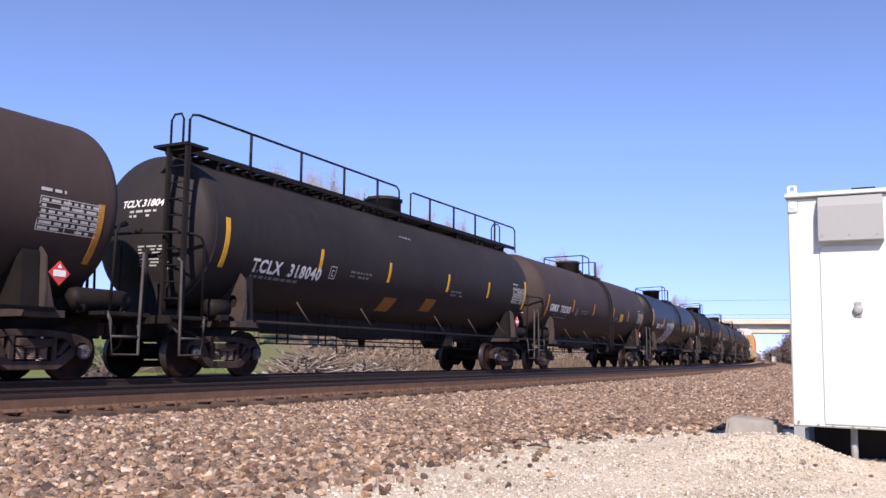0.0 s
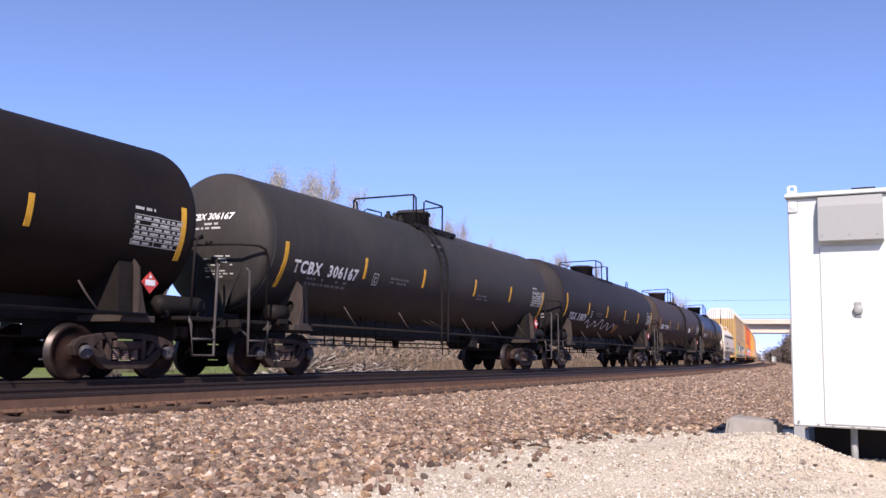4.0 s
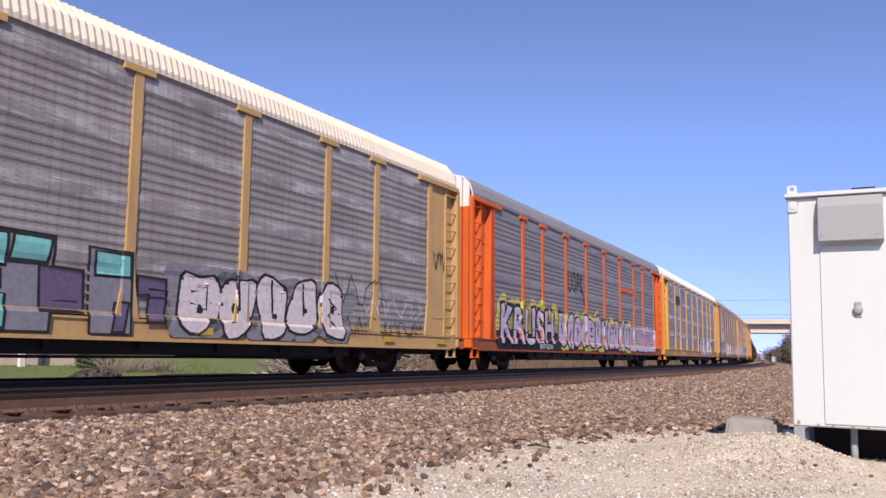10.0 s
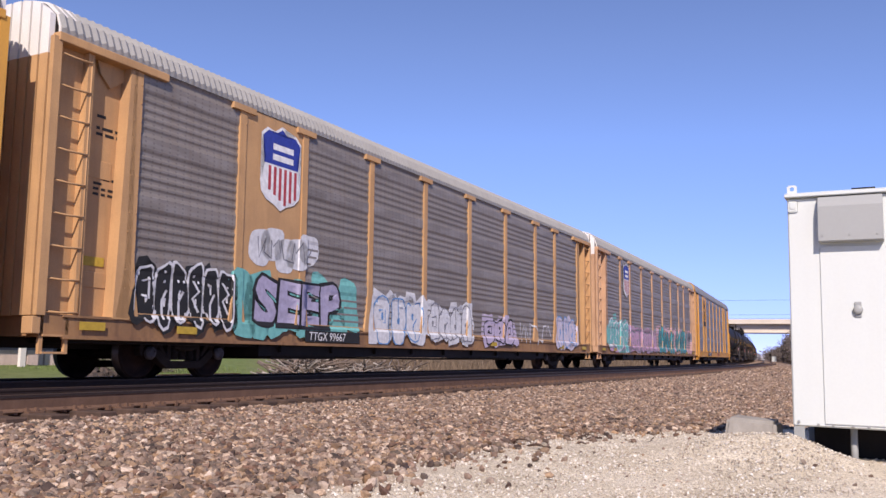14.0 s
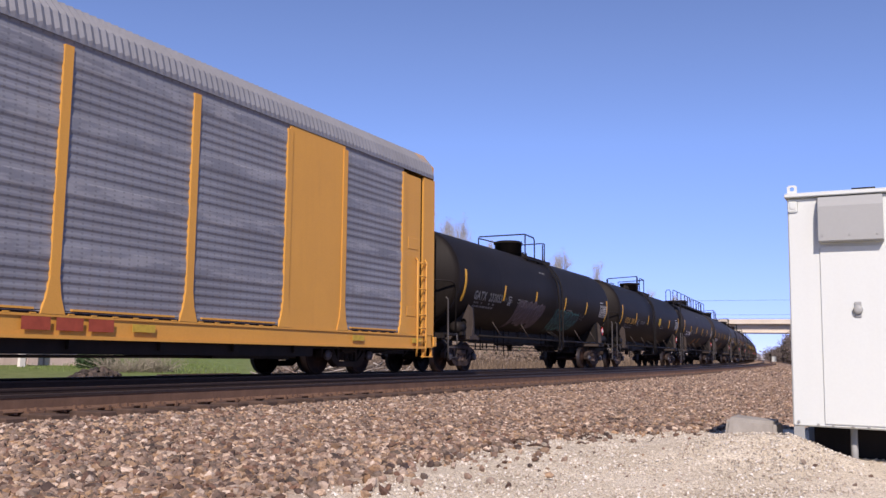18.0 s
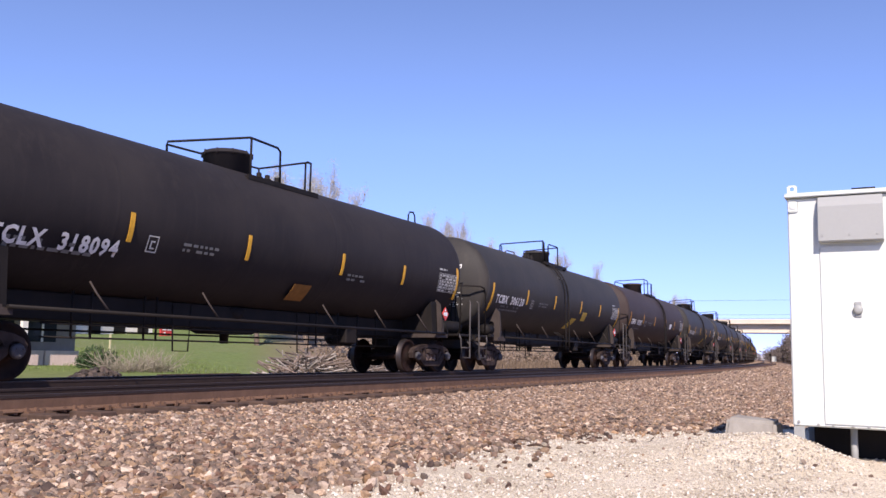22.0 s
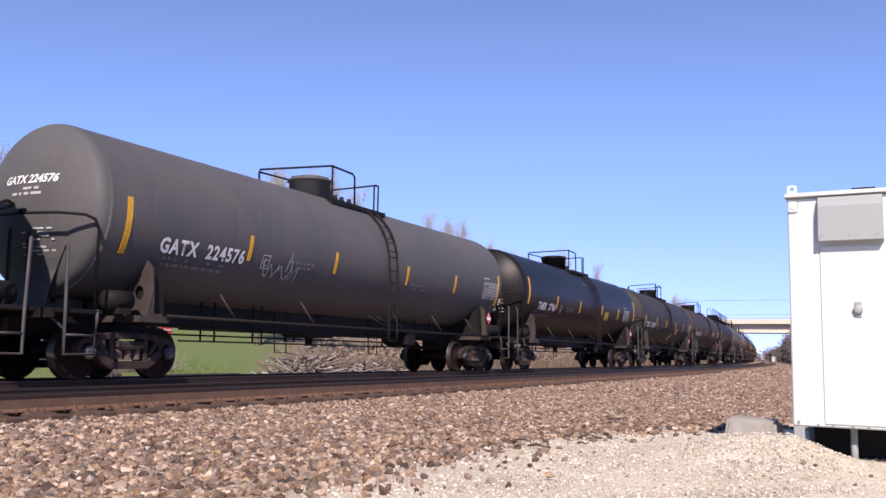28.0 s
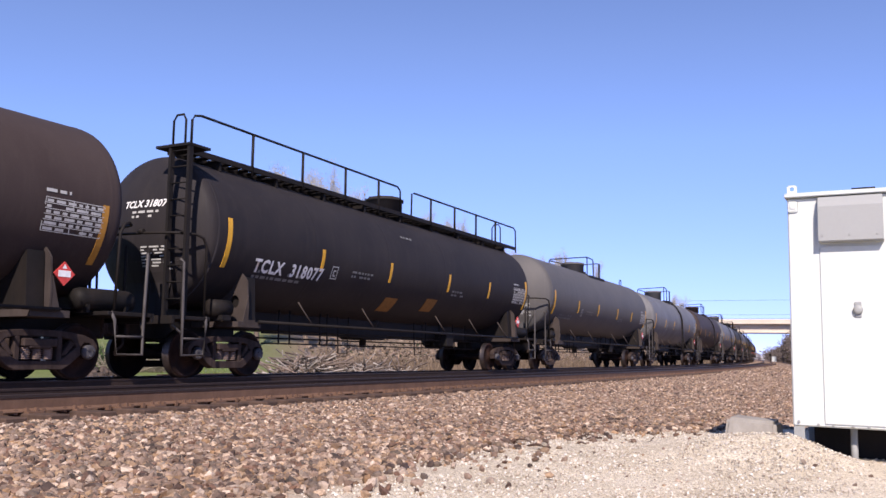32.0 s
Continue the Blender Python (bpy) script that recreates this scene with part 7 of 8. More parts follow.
sprayed(BY["GATX 232053"], piece(-3.2, -0.7, 1.6, 2.4, 6, 5, 1, 0, 1, 2, 0.045) + scrawl(-4.6, -3.9, 2.3, 2.5, 3, 0.03, 2, 9), [plain("faded_pink_spray", (0.13, 0.105, 0.115), 0.7), DUSK, DULL], "faded pink sprayed letter forms")
sprayed(BY["GATX 232053"], piece(0.8, 3.7, 1.6, 2.3, 7, 15, 1, 0, 1, 2, 0.045) + scrawl(3.8, 4.5, 2.0, 2.3, 4, 0.03, 2, 9), [plain("faded_teal_spray", (0.05, 0.17, 0.15), 0.7), plain("spray_dusky_teal", (0.025, 0.05, 0.047), 0.7), DULL], "teal sprayed letter forms")
sprayed(BY["GATX 224576"], scrawl(-4.15, -3.0, 2.05, 2.35, 21, 0.03, 0, 20) + strokes([(-3.4, 2.2), (-3.3, 2.62), (-3.2, 2.2)], 0.03, 1, 0), [STENCIL], "small white scrawl")
sprayed(BY["GBRX 703270"], scrawl(3.4, 4.7, 1.75, 2.25, 12, 0.025, 0, 10) + scrawl(-2.4, -1.0, 1.5, 2.3, 14, 0.02, 0, 8), [DULL], "thin grey scrawls")
sprayed(BY["SHQX 13075"], scrawl(3.1, 3.6, 1.6, 1.95, 31, 0.05, 0, 10), [SPRAY], "white scrawl")

COIL = coil_car("cream coil car with rounded hood and rust streaks")
TRAIN.append((COIL, 164.85, 5.25))

TAN = paint("tan_yellow_paint", (0.50, 0.32, 0.125), (0.33, 0.21, 0.095), 0.6, 1.0, 0.6)
GOLD = paint("golden_yellow_paint", (0.64, 0.325, 0.06), (0.45, 0.225, 0.065), 0.55, 1.0, 0.5)
ORANGE = paint("orange_paint", (0.66, 0.125, 0.018), (0.43, 0.09, 0.03), 0.6, 1.0, 0.6)
DUSTY = paint("dusty_yellow_paint", (0.53, 0.31, 0.14), (0.34, 0.20, 0.10), 0.65, 1.0, 0.7)
FADED = paint("faded_pinkish_yellow_paint", (0.53, 0.325, 0.19), (0.34, 0.20, 0.12), 0.7, 1.0, 0.8)
BRIGHT = paint("bright_yellow_paint", (0.575, 0.285, 0.055), (0.45, 0.22, 0.05), 0.5, 1.0, 0.35)
DIRTY = paint("rust_stained_sill_paint", (0.34, 0.19, 0.085), (0.12, 0.065, 0.045), 0.7, 0.8, 0.9)
CREAM = paint("cream_roof_paint", (0.66, 0.60, 0.46), (0.5, 0.44, 0.34), 0.6, 1.0, 0.4)
OFFWHITE = paint("off_white_paint", (0.74, 0.71, 0.65), (0.55, 0.5, 0.44), 0.6, 1.0, 0.4)
ZINC = paint("zinc_roof_sheet", (0.27, 0.27, 0.275), (0.19, 0.187, 0.185), 0.5, 1.0, 0.5, metal=0.4)
ASH = paint("ash_roof_sheet", (0.34, 0.33, 0.30), (0.24, 0.23, 0.21), 0.6, 1.0, 0.5, metal=0.2)
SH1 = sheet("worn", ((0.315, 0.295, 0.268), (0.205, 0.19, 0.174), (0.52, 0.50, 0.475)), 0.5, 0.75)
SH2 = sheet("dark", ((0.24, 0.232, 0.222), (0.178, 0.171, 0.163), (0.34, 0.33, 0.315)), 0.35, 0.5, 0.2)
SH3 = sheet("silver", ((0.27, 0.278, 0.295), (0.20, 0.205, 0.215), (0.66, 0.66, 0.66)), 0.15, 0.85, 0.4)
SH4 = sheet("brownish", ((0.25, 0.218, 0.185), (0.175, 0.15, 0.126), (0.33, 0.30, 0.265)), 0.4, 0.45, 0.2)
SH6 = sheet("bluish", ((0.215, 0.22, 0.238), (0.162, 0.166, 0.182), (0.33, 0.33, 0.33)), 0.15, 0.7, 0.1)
RACKS = [
    (autorack("tan-posted autorack with cream roof and green graffiti", TAN, TAN, SH1, CREAM, OFFWHITE, False, lift=1.06), 187.05),
    (autorack("orange-posted autorack covered in lavender graffiti", ORANGE, RUSTRED, SH2, ZINC, OFFWHITE, lift=0.9), 215.30),
    (autorack("yellow-posted autorack with silvery worn side sheets", GOLD, paint("stained_tan_sill_paint", (0.52, 0.31, 0.115), (0.13, 0.075, 0.045), 0.65, 0.7, 0.75), SH3, OFFWHITE, OFFWHITE, lift=0.9), 243.55),
    (autorack("dusty yellow autorack with shield emblem and graffiti", DUSTY, DIRTY, SH4, ASH, OFFWHITE, True, ((-8.5, -7.5),), lift=0.78), 271.65),
    (autorack("faded yellow autorack with teal and pink graffiti", FADED, DIRTY, SH4, ASH, OFFWHITE, lift=0.9), 300.0),
    (autorack("bright yellow autorack with round black emblem", BRIGHT, BRIGHT, SH6, ZINC, BRIGHT, False, ((-8.5, -7.5), (7.5, 8.5)), pale=OFFWHITE, lift=1.03, low=True), 328.25),
]
for rack, s0 in RACKS:
    TRAIN.append((rack, s0, 10.1))
R1, R2, R3, R4, R5, R6 = [r for r, _ in RACKS]
MINT = plain("spray_mint", (0.27, 0.47, 0.23), 0.7)
LAV = plain("spray_lavender", (0.47, 0.40, 0.50), 0.7)
PINK2 = plain("spray_pale_pink", (0.58, 0.52, 0.50), 0.7)
LAV2 = plain("spray_pale_lavender", (0.55, 0.50, 0.56), 0.7)
SUNY = plain("spray_yellow", (0.58, 0.50, 0.08), 0.7)
PLUM = plain("spray_plum", (0.20, 0.07, 0.22), 0.7)
SKYB = plain("spray_blue", (0.12, 0.27, 0.50), 0.7)
SMOKE = plain("spray_grey", (0.20, 0.20, 0.22), 0.7)
ROSE = plain("spray_rose", (0.50, 0.30, 0.40), 0.7)
AQUA = plain("spray_aqua", (0.15, 0.42, 0.38), 0.7)


def tag(rack, polys, mats, label):
    return painted(polys, RACK_X, rack, mats, "graffiti", label)


tag(R1, [(blob(random.Random(k + 90), -11.35 + k * 0.62, 1.45, 0.62, 0.80, 24, 0.08), 0, 4) for k in range(6)] + [(blob(random.Random(k + 90), -11.35 + k * 0.62, 1.45, 0.54, 0.74, 24, 0.08), 0, 0) for k in range(6)] + piece(-11.8, -7.9, 0.80, 2.18, 4, 3, 0, 1, 0, 2, 0.09), [MINT, INK, SPRAY, SPRAY, SPRAY], "mint green letter forms edged in black")
tag(R1, [(blob(random.Random(k + 60), -6.9 + k * 0.56, 1.62 + 0.1 * math.sin(k), 0.55, 0.92, 20, 0.12), 0, 0) for k in range(8)], [plain("spray_dull_red", (0.30, 0.13, 0.10), 0.7)], "dull red sprayed haze")
worded(R1, "OMS", -7.2, -2.75, 0.80, 2.42, [INK, PINK2], "white sprayed letters edged in black", (0.13, 0.07))
blocks = []
for a, b, c, d, hue in ((-2.75, -1.2, 0.76, 2.0, 0), (-1.5, -0.1, 0.76, 2.2, 0), (-1.35, -0.85, 1.72, 2.18, 2), (-0.75, -0.15, 1.8, 2.16, 2), (-2.5, -2.0, 1.5, 1.85, 3), (-2.4, -1.7, 0.98, 1.3, 3),
                        (-1.35, -0.85, 0.80, 1.28, 2), (-1.2, -0.9, 1.36, 1.62, 3), (-0.2, 0.55, 1.1, 1.72, 3), (0.05, 0.4, 1.28, 1.56, 0), (0.7, 1.5, 0.76, 2.1, 0), (0.8, 1.45, 1.72, 2.06, 2),
                        (1.15, 1.35, 0.80, 1.25, 3), (1.7, 2.3, 1.45, 1.72, 3), (1.9, 2.25, 1.0, 1.5, 3)):
    lean = 0.06 * math.sin(7 * a)
    deep = 0 if hue == 0 else 2
    blocks.append(([(a - 0.05, c - 0.05), (b + 0.05, c - 0.04), (b + 0.08 + lean, d + 0.05), (a - 0.03 + lean, d + 0.07)], deep, 1))
    blocks.append(([(a, c), (b, c + 0.01), (b + 0.02 + lean, d), (a + 0.02 + lean, d + 0.02)], deep + 1, hue))
tag(R1, blocks, [SMOKE, INK, AQUA, plain("spray_dusky_violet", (0.12, 0.09, 0.15), 0.7)], "grey, teal and violet blocky letter forms")
tag(R1, piece(2.6, 7.9, 0.78, 2.05, 5, 12, 3, 1, 0, 2, 0.06), [PINK2, INK, SPRAY, SMOKE], "pale pink letter forms")
tag(R1, scrawl(8.7, 11.6, 1.45, 1.85, 15, 0.03, 0, 26), [SPRAY], "white scrawl")
tag(R1, scrawl(7.4, 9.1, 0.98, 1.36, 62, 0.028, 0, 30) + scrawl(9.4, 11.6, 1.0, 1.32, 63, 0.028, 0, 40) + scrawl(7.5, 9.6, 1.6, 2.35, 64, 0.03, 0, 12), [INK], "thin black scrawls")
painted(scrawl(12.25, 12.95, 2.85, 3.35, 66, 0.035, 0, 20), 1.482, R1, [INK], "graffiti", "black scrawl", flat=True)
tag(R2, [(blob(random.Random(k), -11.2 + k * 0.62, 1.58, 0.5, 0.88, 14, 0.25), 0, 0) for k in range(10)] + [(blob(random.Random(k + 40), -11.2 + k * 0.62, 1.0, 0.5, 0.4, 12, 0.2), 1, 1) for k in range(10)], [SUNY, INK], "yellow and black sprayed background")
worded(R2, "KRUSH", -11.35, -5.75, 0.78, 2.3, [INK, LAV], "lavender sprayed letters edged in black")
tag(R2, piece(-5.35, 6.0, 0.80, 2.2, 11, 8, 3, 1, 0, 2, 0.08), [LAV, INK, LAV, SUNY], "lavender letter forms edged in black")
tag(R2, [(blob(random.Random(k + 90), 6.4 + 0.72 * k, 1.45, 0.62, 0.62, 26, 0.09), 0, 0) for k in range(8)] + [(blob(random.Random(k + 130), 6.3 + 0.36 * k, 1.55 + 0.18 * math.sin(5 * k), 0.10, 0.20, 14, 0.2), 1, 2) for k in range(15)]
    + scrawl(6.2, 9.0, 1.1, 2.0, 18, 0.035, 1, 46) + scrawl(9.0, 11.9, 1.15, 1.9, 28, 0.035, 1, 52), [LAV2, PLUM, LAV], "pale lavender sprayed band with dark line work")
worded(R2, "UOPK", -4.0, -1.9, 3.1, 3.95, [INK, INK], "black sprayed letters", (0.0, -0.005))
tag(R2, strokes([(-2.2, 3.3), (-1.9, 3.05), (-1.72, 2.7)], 0.09, 1, 0), [INK], "black sprayed drip")
part("cross_bar", boxed(RACK_X - 0.02, RACK_X + 0.02, 4.5, 7.0, 3.72, 3.92, 0.01), ORANGE, R2)
part("logo_plate", boxed(RACK_X - 0.01, RACK_X + 0.008, -9.05, -7.2, 3.45, 5.3), GALV, R3, "flat grey plate")
tag(R3, scrawl(9.6, 11.6, 1.2, 1.9, 35, 0.05, 0, 16), [INK], "black scrawl")
tag(R4, piece(-11.75, -9.3, 0.95, 2.05, 6, 11, 0, 1, 0, 1, 0.05), [INK, SPRAY], "black letter forms edged in white")
tag(R4, [(blob(random.Random(k), -8.55 + 0.42 * k, 2.62 + 0.12 * math.sin(2 * k), 0.36, 0.36, 22, 0.10), 0, 0) for k in range(5)] + scrawl(-8.6, -6.8, 2.4, 2.85, 16, 0.035, 1, 24), [SPRAY, SMOKE], "white sprayed cloud")
tag(R4, [(blob(random.Random(k + 5), -9.1 + k * 0.55, 1.45 + 0.2 * math.sin(3 * k), 0.45, 0.62, 18, 0.22), 0, 0) for k in range(8)], [AQUA], "teal sprayed background")
worded(R4, "SEEP", -8.75, -5.5, 0.98, 2.1, [INK, plain("spray_dusky_lavender", (0.36, 0.33, 0.44), 0.7)], "lavender sprayed letters edged in black", (0.12, 0.06))
tag(R4, piece(-4.1, -1.6, 0.80, 2.0, 3, 17, 0, 1, 0, 0, 0.04), [SPRAY, SKYB], "white and blue letter forms")
tag(R4, piece(-1.2, 1.6, 0.85, 1.9, 4, 19, 0, 1, 0, 0, 0.04), [SPRAY, SMOKE], "white letter forms")
tag(R4, piece(2.6, 5.0, 0.85, 1.7, 3, 23, 0, 1, 0, 0, 0.05), [LAV, INK], "lavender letter forms")
tag(R4, scrawl(5.6, 8.6, 0.95, 1.6, 27, 0.06, 0, 22), [SPRAY], "white scrawl")
tag(R4, piece(9.4, 11.6, 0.85, 2.0, 3, 29, 0, 1, 0, 0, 0.05), [LAV2, SKYB], "lavender letter forms")
def wild(y0, y1, z0, z1, n, seed):
    """Interlocked slanting letter-like bars with barbs: pale rim, dark edge, fill and light cuts."""
    rng = random.Random(seed)
    out = []
    w, h = (y1 - y0) / n, z1 - z0
    for k in range(n):
        c = y0 + (k + 0.5) * w
        lean = rng.uniform(-0.25, 0.45) * w
        top, low = z1 - rng.uniform(0, 0.22) * h, z0 + rng.uniform(0, 0.12) * h
        forms = [[(c - 0.30 * w, low), (c + 0.12 * w, low), (c + 0.22 * w + lean, top - 0.30 * h), (c + 0.55 * w + lean, top - 0.12 * h), (c + 0.08 * w + lean, top), (c - 0.20 * w + lean, top - 0.24 * h)],
                 [(c - 0.35 * w, low + 0.42 * h), (c + 0.42 * w, low + 0.55 * h), (c + 0.62 * w, low + 0.40 * h), (c + 0.40 * w, low + 0.30 * h), (c - 0.30 * w, low + 0.22 * h)]]
        if rng.random() < 0.6:
            forms.append([(c + 0.10 * w, low + 0.02 * h), (c + 0.48 * w, low - 0.04 * h), (c + 0.60 * w, low + 0.20 * h), (c + 0.30 * w, low + 0.34 * h)])
        for form in forms:
            my, mz = sum(a for a, _ in form) / len(form), sum(b for _, b in form) / len(form)
            for grow, layer, mat in ((0.10, 1, 3), (0.065, 2, 1), (0.0, 3, 0)):
                pts = []
                for a, b in form:
                    d = Vector((a - my, b - mz))
                    d = d * (1 + grow / max(d.length, 0.05))
                    pts.append((my + d.x, mz + d.y))
                out.append((pts, layer, mat))
        out += strokes([(c - 0.16 * w, low + 0.15 * h), (c - 0.02 * w + lean * 0.6, low + 0.62 * h)], 0.045, 4, 2)
        out += strokes([(c - 0.25 * w, low + 0.33 * h), (c + 0.35 * w, low + 0.44 * h)], 0.03, 4, 1)
    return out


def haze_of(y0, y1, z0, z1, n, seed, dots):
    """A sprayed cloud with round spots along its top."""
    rng = random.Random(seed)
    w = (y1 - y0) / n
    out = [(blob(rng, y0 + (k + 0.5) * w, (z0 + z1) / 2, w * 0.75, (z1 - z0) / 2 * rng.uniform(0.85, 1.05), 24, 0.10), 0, 0) for k in range(n)]
    return out + [(blob(rng, rng.uniform(y0, y1), rng.uniform(z1 - 0.5, z1), 0.09, 0.09, 14, 0.05), 1, 1) for _ in range(dots)]


tag(R3, [(blob(random.Random(k + 80), 2.2 + 0.85 * k, 1.75 + 0.3 * math.sin(2.3 * k), 0.32, 0.24, 20, 0.25), 0, 0) for k in range(9)], [INK], "black sprayed blots")
tag(R3, wild(2.3, 8.9, 0.82, 2.15, 6, 71), [SPRAY, SKYB, SKYB, SPRAY], "white slanting letter forms edged in blue")
BLUSH = plain("spray_blush", (0.60, 0.36, 0.36), 0.7)
MAROON = plain("spray_maroon", (0.10, 0.022, 0.026), 0.7)
DEEPTEAL = plain("spray_deep_teal", (0.05, 0.26, 0.28), 0.7)
LIME = plain("spray_lime", (0.48, 0.46, 0.16), 0.7)
tag(R5, haze_of(-11.6, -0.6, 0.80, 2.1, 12, 40, 12), [ROSE, LAV], "pink sprayed cloud")
tag(R5, piece(-11.7, -7.6, 0.85, 2.3, 4, 41, 0, 1, 0, 2, 0.08), [AQUA, SPRAY, SPRAY], "teal letter forms")
tag(R5, piece(-7.2, -0.5, 0.85, 1.95, 6, 43, 3, 1, 0, 2, 0.07), [ROSE, SMOKE, SPRAY, PINK], "pink letter forms")
tag(R5, haze_of(-0.3, 11.9, 0.78, 2.45, 12, 44, 34), [BLUSH, LAV], "pink sprayed cloud with lavender spots")
tag(R5, wild(0.0, 5.0, 0.80, 2.4, 6, 45), [DEEPTEAL, MAROON, AQUA, LIME], "teal slanting letter forms edged in maroon")
tag(R5, wild(5.6, 10.0, 0.80, 2.45, 6, 52), [DEEPTEAL, MAROON, AQUA, LIME], "teal slanting letter forms edged in maroon")
tag(R5, [(blob(random.Random(k), 10.75 + 0.3 * k, 1.95, 0.42, 0.32, 20, 0.12), 2, 0) for k in range(4)] + scrawl(10.4, 11.0, 1.35, 1.65, 7, 0.045, 1, 12) + scrawl(10.4, 11.0, 1.0, 1.25, 9, 0.045, 1, 12), [SMOKE, DEEPTEAL], "grey sprayed cloud and small teal scrawls")


def sign(rack, polys, mats, label, name="emblem"):
    return painted(polys, RACK_X + 0.012, rack, mats, name, label, flat=True)


# emblems, as plain shapes in their colours
sign(R1, strokes([(-5.92, 4.16), (-6.35, 4.14), (-6.46, 4.05), (-6.46, 3.66), (-6.35, 3.56), (-5.95, 3.56), (-5.86, 3.64), (-5.74, 4.10), (-5.62, 4.10), (-5.28, 3.56), (-5.14, 3.58), (-5.10, 3.70), (-5.10, 4.14)], 0.115, 1, 0), [INK], "dark curved emblem")
sign(R3, [(blob(random.Random(1), -8.62, 4.26, 0.27, 0.34), 1, 0), (blob(random.Random(2), -8.05, 4.26, 0.23, 0.34), 1, 0), (blob(random.Random(3), -7.5, 4.26, 0.24, 0.34), 1, 0)], [INK], "dark block emblem")
crest = [(0, 0.90), (0.22, 0.76), (0.46, 0.80), (0.64, 0.66), (0.57, 0.42), (0.53, 0.22), (0.58, 0.0), (0.64, -0.28), (0.60, -0.48), (0.44, -0.62), (0.18, -0.70), (0, -0.80)]
shield = [(-7.95 + a, 4.3 + b) for a, b in crest] + [(-7.95 - a, 4.3 + b) for a, b in reversed(crest[1:-1])]
for rack, k in ((R4, 1.0), (R5, 0.95)):
    ps = [([(-7.9 + (a + 7.9) * 1.07 * k, 4.3 + (b - 4.3) * 1.07 * k) for a, b in shield], 1, 1)]
    ps.append(([(-7.9 + (a + 7.9) * k, 4.3 + (b - 4.3) * k) for a, b in shield], 2, 1))
    ps.append(([(-7.9 + (a + 7.9) * k, 4.3 + (max(b, 4.4) - 4.3) * k) for a, b in shield if b > 4.2], 3, 0))
    for i in range(6):
        y = -8.38 + i * 0.175
        lo = 3.58 + abs(y + 7.85) * 0.5
        ps.append(([(y, lo), (y + 0.09, lo), (y + 0.09, 4.36), (y, 4.36)], 3, 2))
    for z in (4.72, 4.50):
        ps.append(([(-8.25, z), (-7.55, z), (-7.55, z + 0.13), (-8.25, z + 0.13)], 4, 1))
    sign(rack, ps, [plain("emblem_blue", (0.03, 0.05, 0.28)), WHITE, plain("emblem_red", (0.40, 0.05, 0.06))], "red, white and blue shield emblem")
ring = []
for i in range(28):
    t0, t1 = 2 * math.pi * i / 28, 2 * math.pi * (i + 1) / 28
    ring.append(([(-8.25 + 0.62 * math.cos(t), 4.28 + 0.62 * math.sin(t)) for t in (t0, t1)] + [(-8.25 + 0.54 * math.cos(t), 4.28 + 0.54 * math.sin(t)) for t in (t1, t0)], 1, 0))
ring += [(blob(random.Random(4), -8.25, 4.52, 0.24, 0.16), 1, 0), (blob(random.Random(5), -8.25, 4.05, 0.14, 0.2), 1, 0)]
ring += [([(-8.85, 3.35), (-7.65, 3.35), (-7.65, 3.62), (-8.85, 3.62)], 1, 0), ([(-8.95, 3.28), (-8.7, 3.28), (-8.7, 3.4), (-8.95, 3.4)], 1, 0), ([(-7.8, 3.28), (-7.55, 3.28), (-7.55, 3.4), (-7.8, 3.4)], 1, 0)]
ring = [([(-8.15 + (a + 8.25) * 1.32, 4.2 + (b - 4.2) * 1.32) for a, b in pts], layer, mat) for pts, layer, mat in ring]
sign(R6, ring, [INK], "black ring emblem with a ribbon below")
sign(R6, [([(y, 0.78), (y + 0.5, 0.78), (y + 0.5, 0.98), (y, 0.98)], 12, 0) for y in (0.9, 1.5, 2.1)], [plain("emblem_dark_red", (0.30, 0.06, 0.03))], "dark red block emblem")
for rack, text, y, gap, lean in ((R1, "CN 712248", -6.9, " ", 0), (R2, "BNSF 302366", -7.64, " ", 0), (R3, "TTGX 987285", -7.54, " ", 0), (R4, "TTGX 99667", -6.9, " ", 0.1), (R6, "TTGX 822539", -6.36, "    ", 0.2)):
    w = {9: 1.75, 11: 2.25, 10: 2.05}[len(text)]
    if rack is not R3:
        part("number_board", boxed(1.545, 1.556, y - 0.08, y + w + 0.05, 0.735, 0.985), INK, rack)
    letters(text.replace(" ", gap), 0.19, WHITE, rack, lambda u, v: Vector((1.559, y + 0.05 + u + lean * v, 0.77 + v)), "lettering", "white stencilled letters and digits")
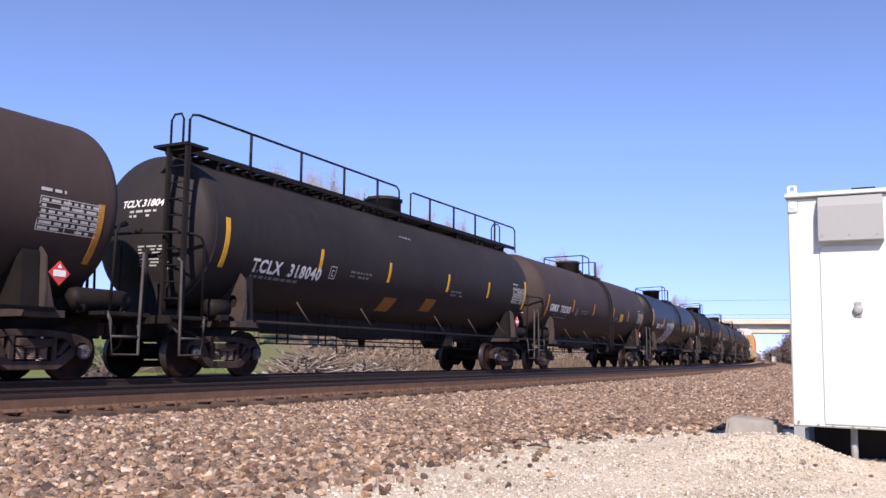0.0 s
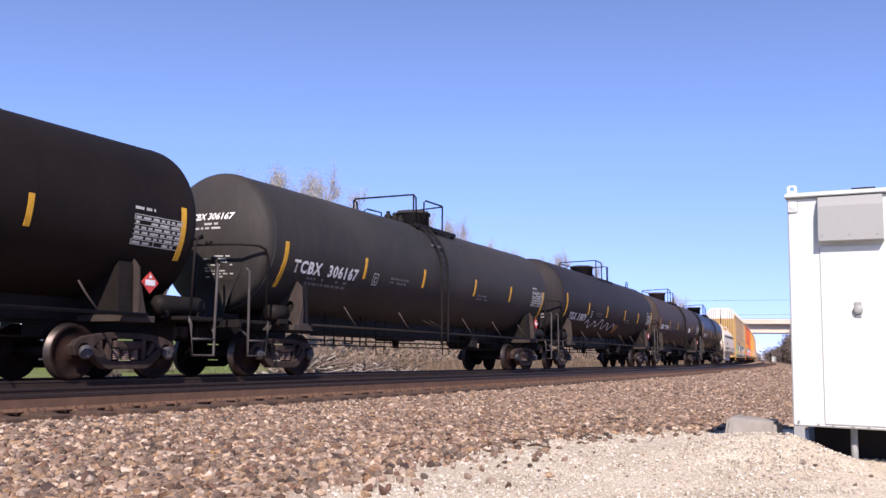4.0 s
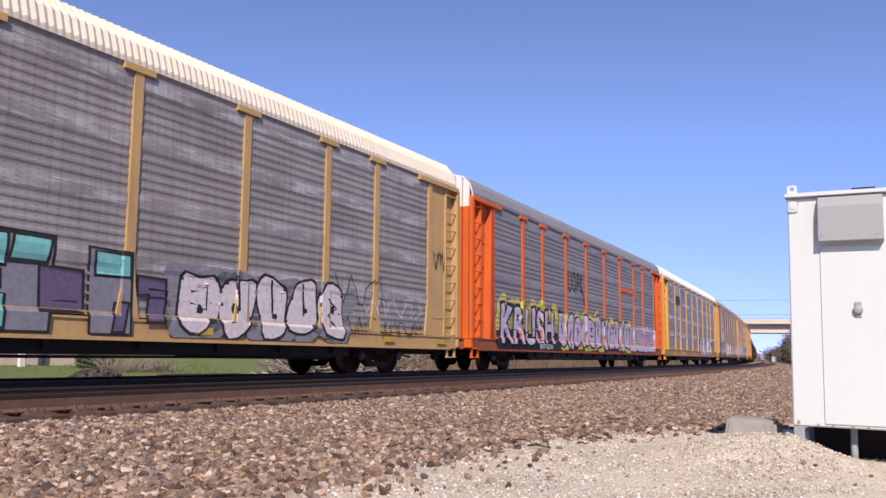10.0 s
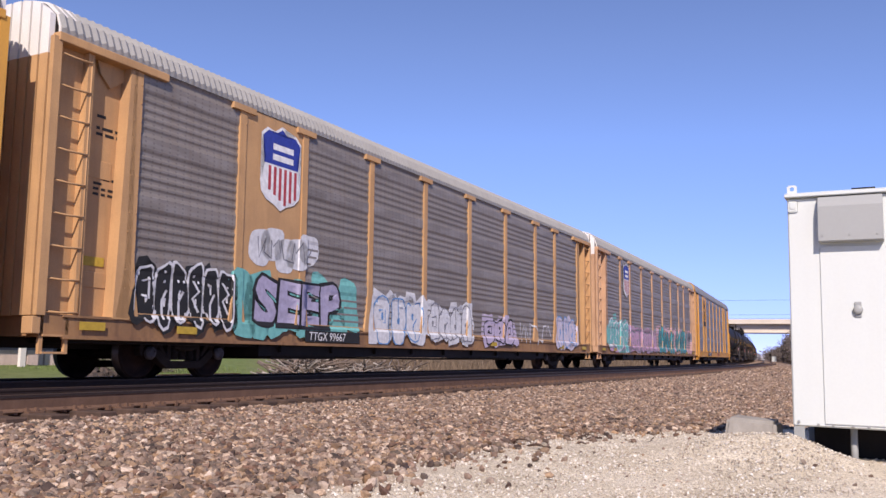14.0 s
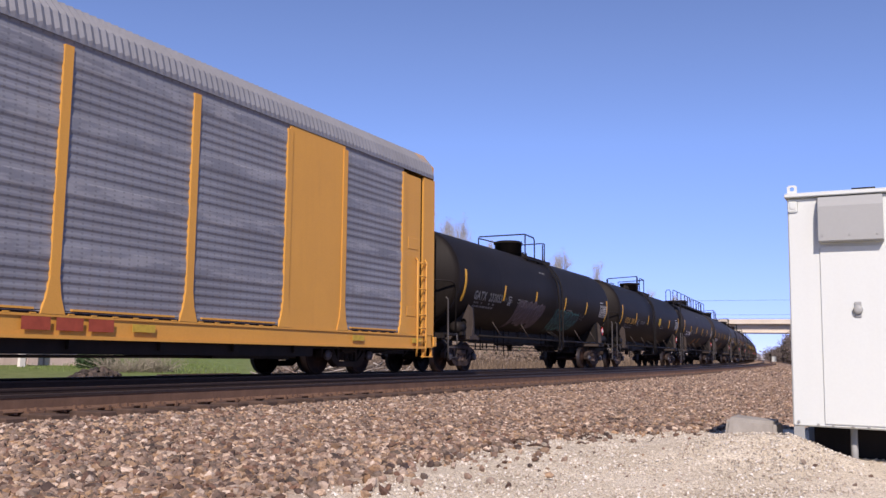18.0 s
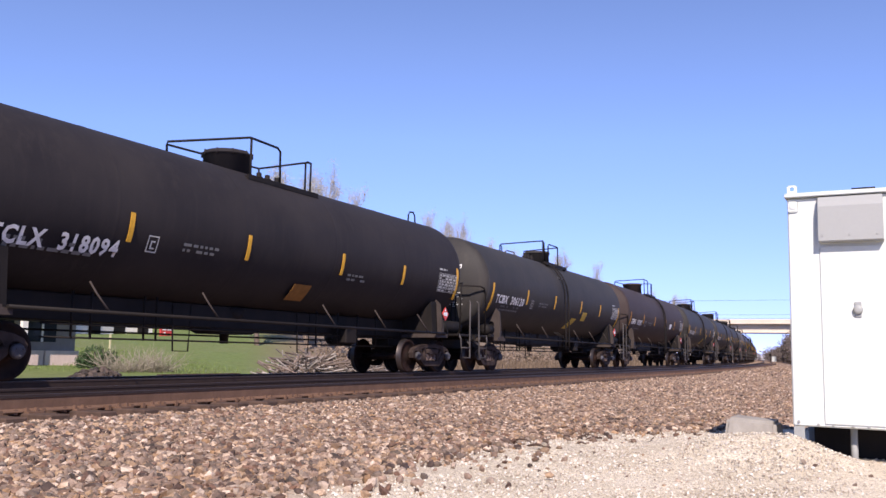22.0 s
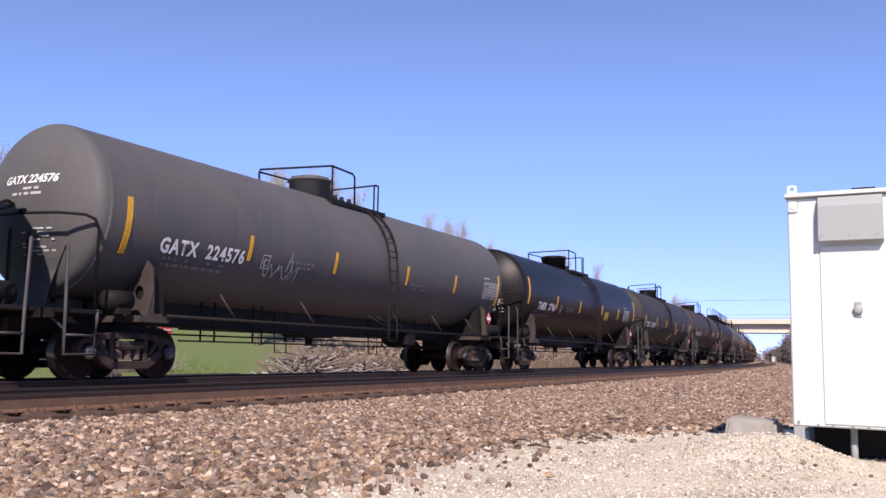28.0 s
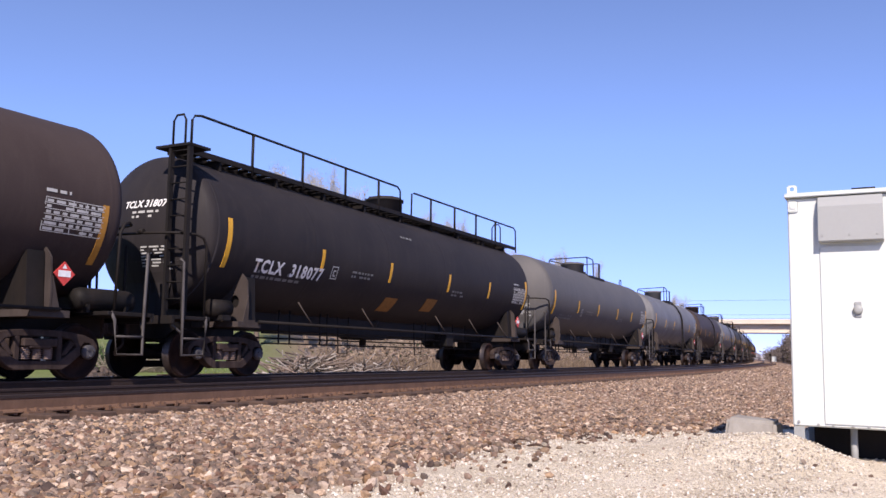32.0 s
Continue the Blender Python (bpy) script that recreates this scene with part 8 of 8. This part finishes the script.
for rack in (R1, R3, R4, R5, R6):
    for y in (-12.9, -10.8, 3.0, 9.6, 12.4):
        part("reflector", boxed(1.541, 1.548, y, y + 0.5, 0.80, 0.93), LEMON, rack)
    part("notice", boxed(1.475 if rack in (R1, R6) else 1.305, 1.482 if rack in (R1, R6) else 1.315, -12.75, -12.3, 1.85, 2.0), LEMON, rack)

rng_p = random.Random(77)
for rack in (R2, R3, R4, R5):
    for y0, y1 in ((-12.6, -12.1), (12.1, 12.6)):
        for z0, z1, rows in ((4.0, 4.4, 4), (3.0, 3.35, 4)):
            ob = part("small_print", bars(bmesh.new(), y0, y1, z0, z1, rows, rng_p, lambda a, b: Vector((1.304, a, b)), 0.75), INK, rack)
            ob["kind"] = "stuff"


# ---- the train's run ----
SPEED = 17.83


def run(car, s0, half):
    """Key one car from its place at the start, rolling along the far track."""
    rows = []
    for k in range(0, 33):
        s = s0 - SPEED * k
        xa, ya, _ = line(s - half)
        xb, yb, _ = line(s + half)
        turn = math.atan2(-(xb - xa), yb - ya)
        rows.append((float(k), Matrix.Translation(((xa + xb) / 2, (ya + yb) / 2, 0)) @ Matrix.Rotation(turn, 4, "Z") @ Matrix.Rotation(-CANT, 4, "Y")))
    walk(car, rows)


def roll(wheels, s0):
    """Turn one wheelset as it rolls past the camera, from 60 m before to 5 m beyond it."""
    t0, t1 = (s0 - 62.0) / SPEED, (s0 - 2.0) / SPEED
    if t1 < 0 or t0 > 32:
        return
    rows, at = [], wheels.matrix_basis.copy()
    k = max(0, math.ceil(t0 * 30))
    end = min(960, math.floor(t1 * 30))
    if k > 0:
        rows.append((0.0, at))
    first = k
    while k <= end:
        rows.append((k / 30, at @ Matrix.Rotation((k - first) / 30 * SPEED / 0.457, 4, "X")))
        k += 1
    if end < 960:
        rows.append((32.0, rows[-1][1]))
    walk(wheels, rows)


def motions():
    for car, s0, half in TRAIN:
        run(car, s0, half)
        for ob in car.children_recursive:
            if ob.name.startswith("wheelset"):
                roll(ob, s0 + ob.parent.location.y)


motions()
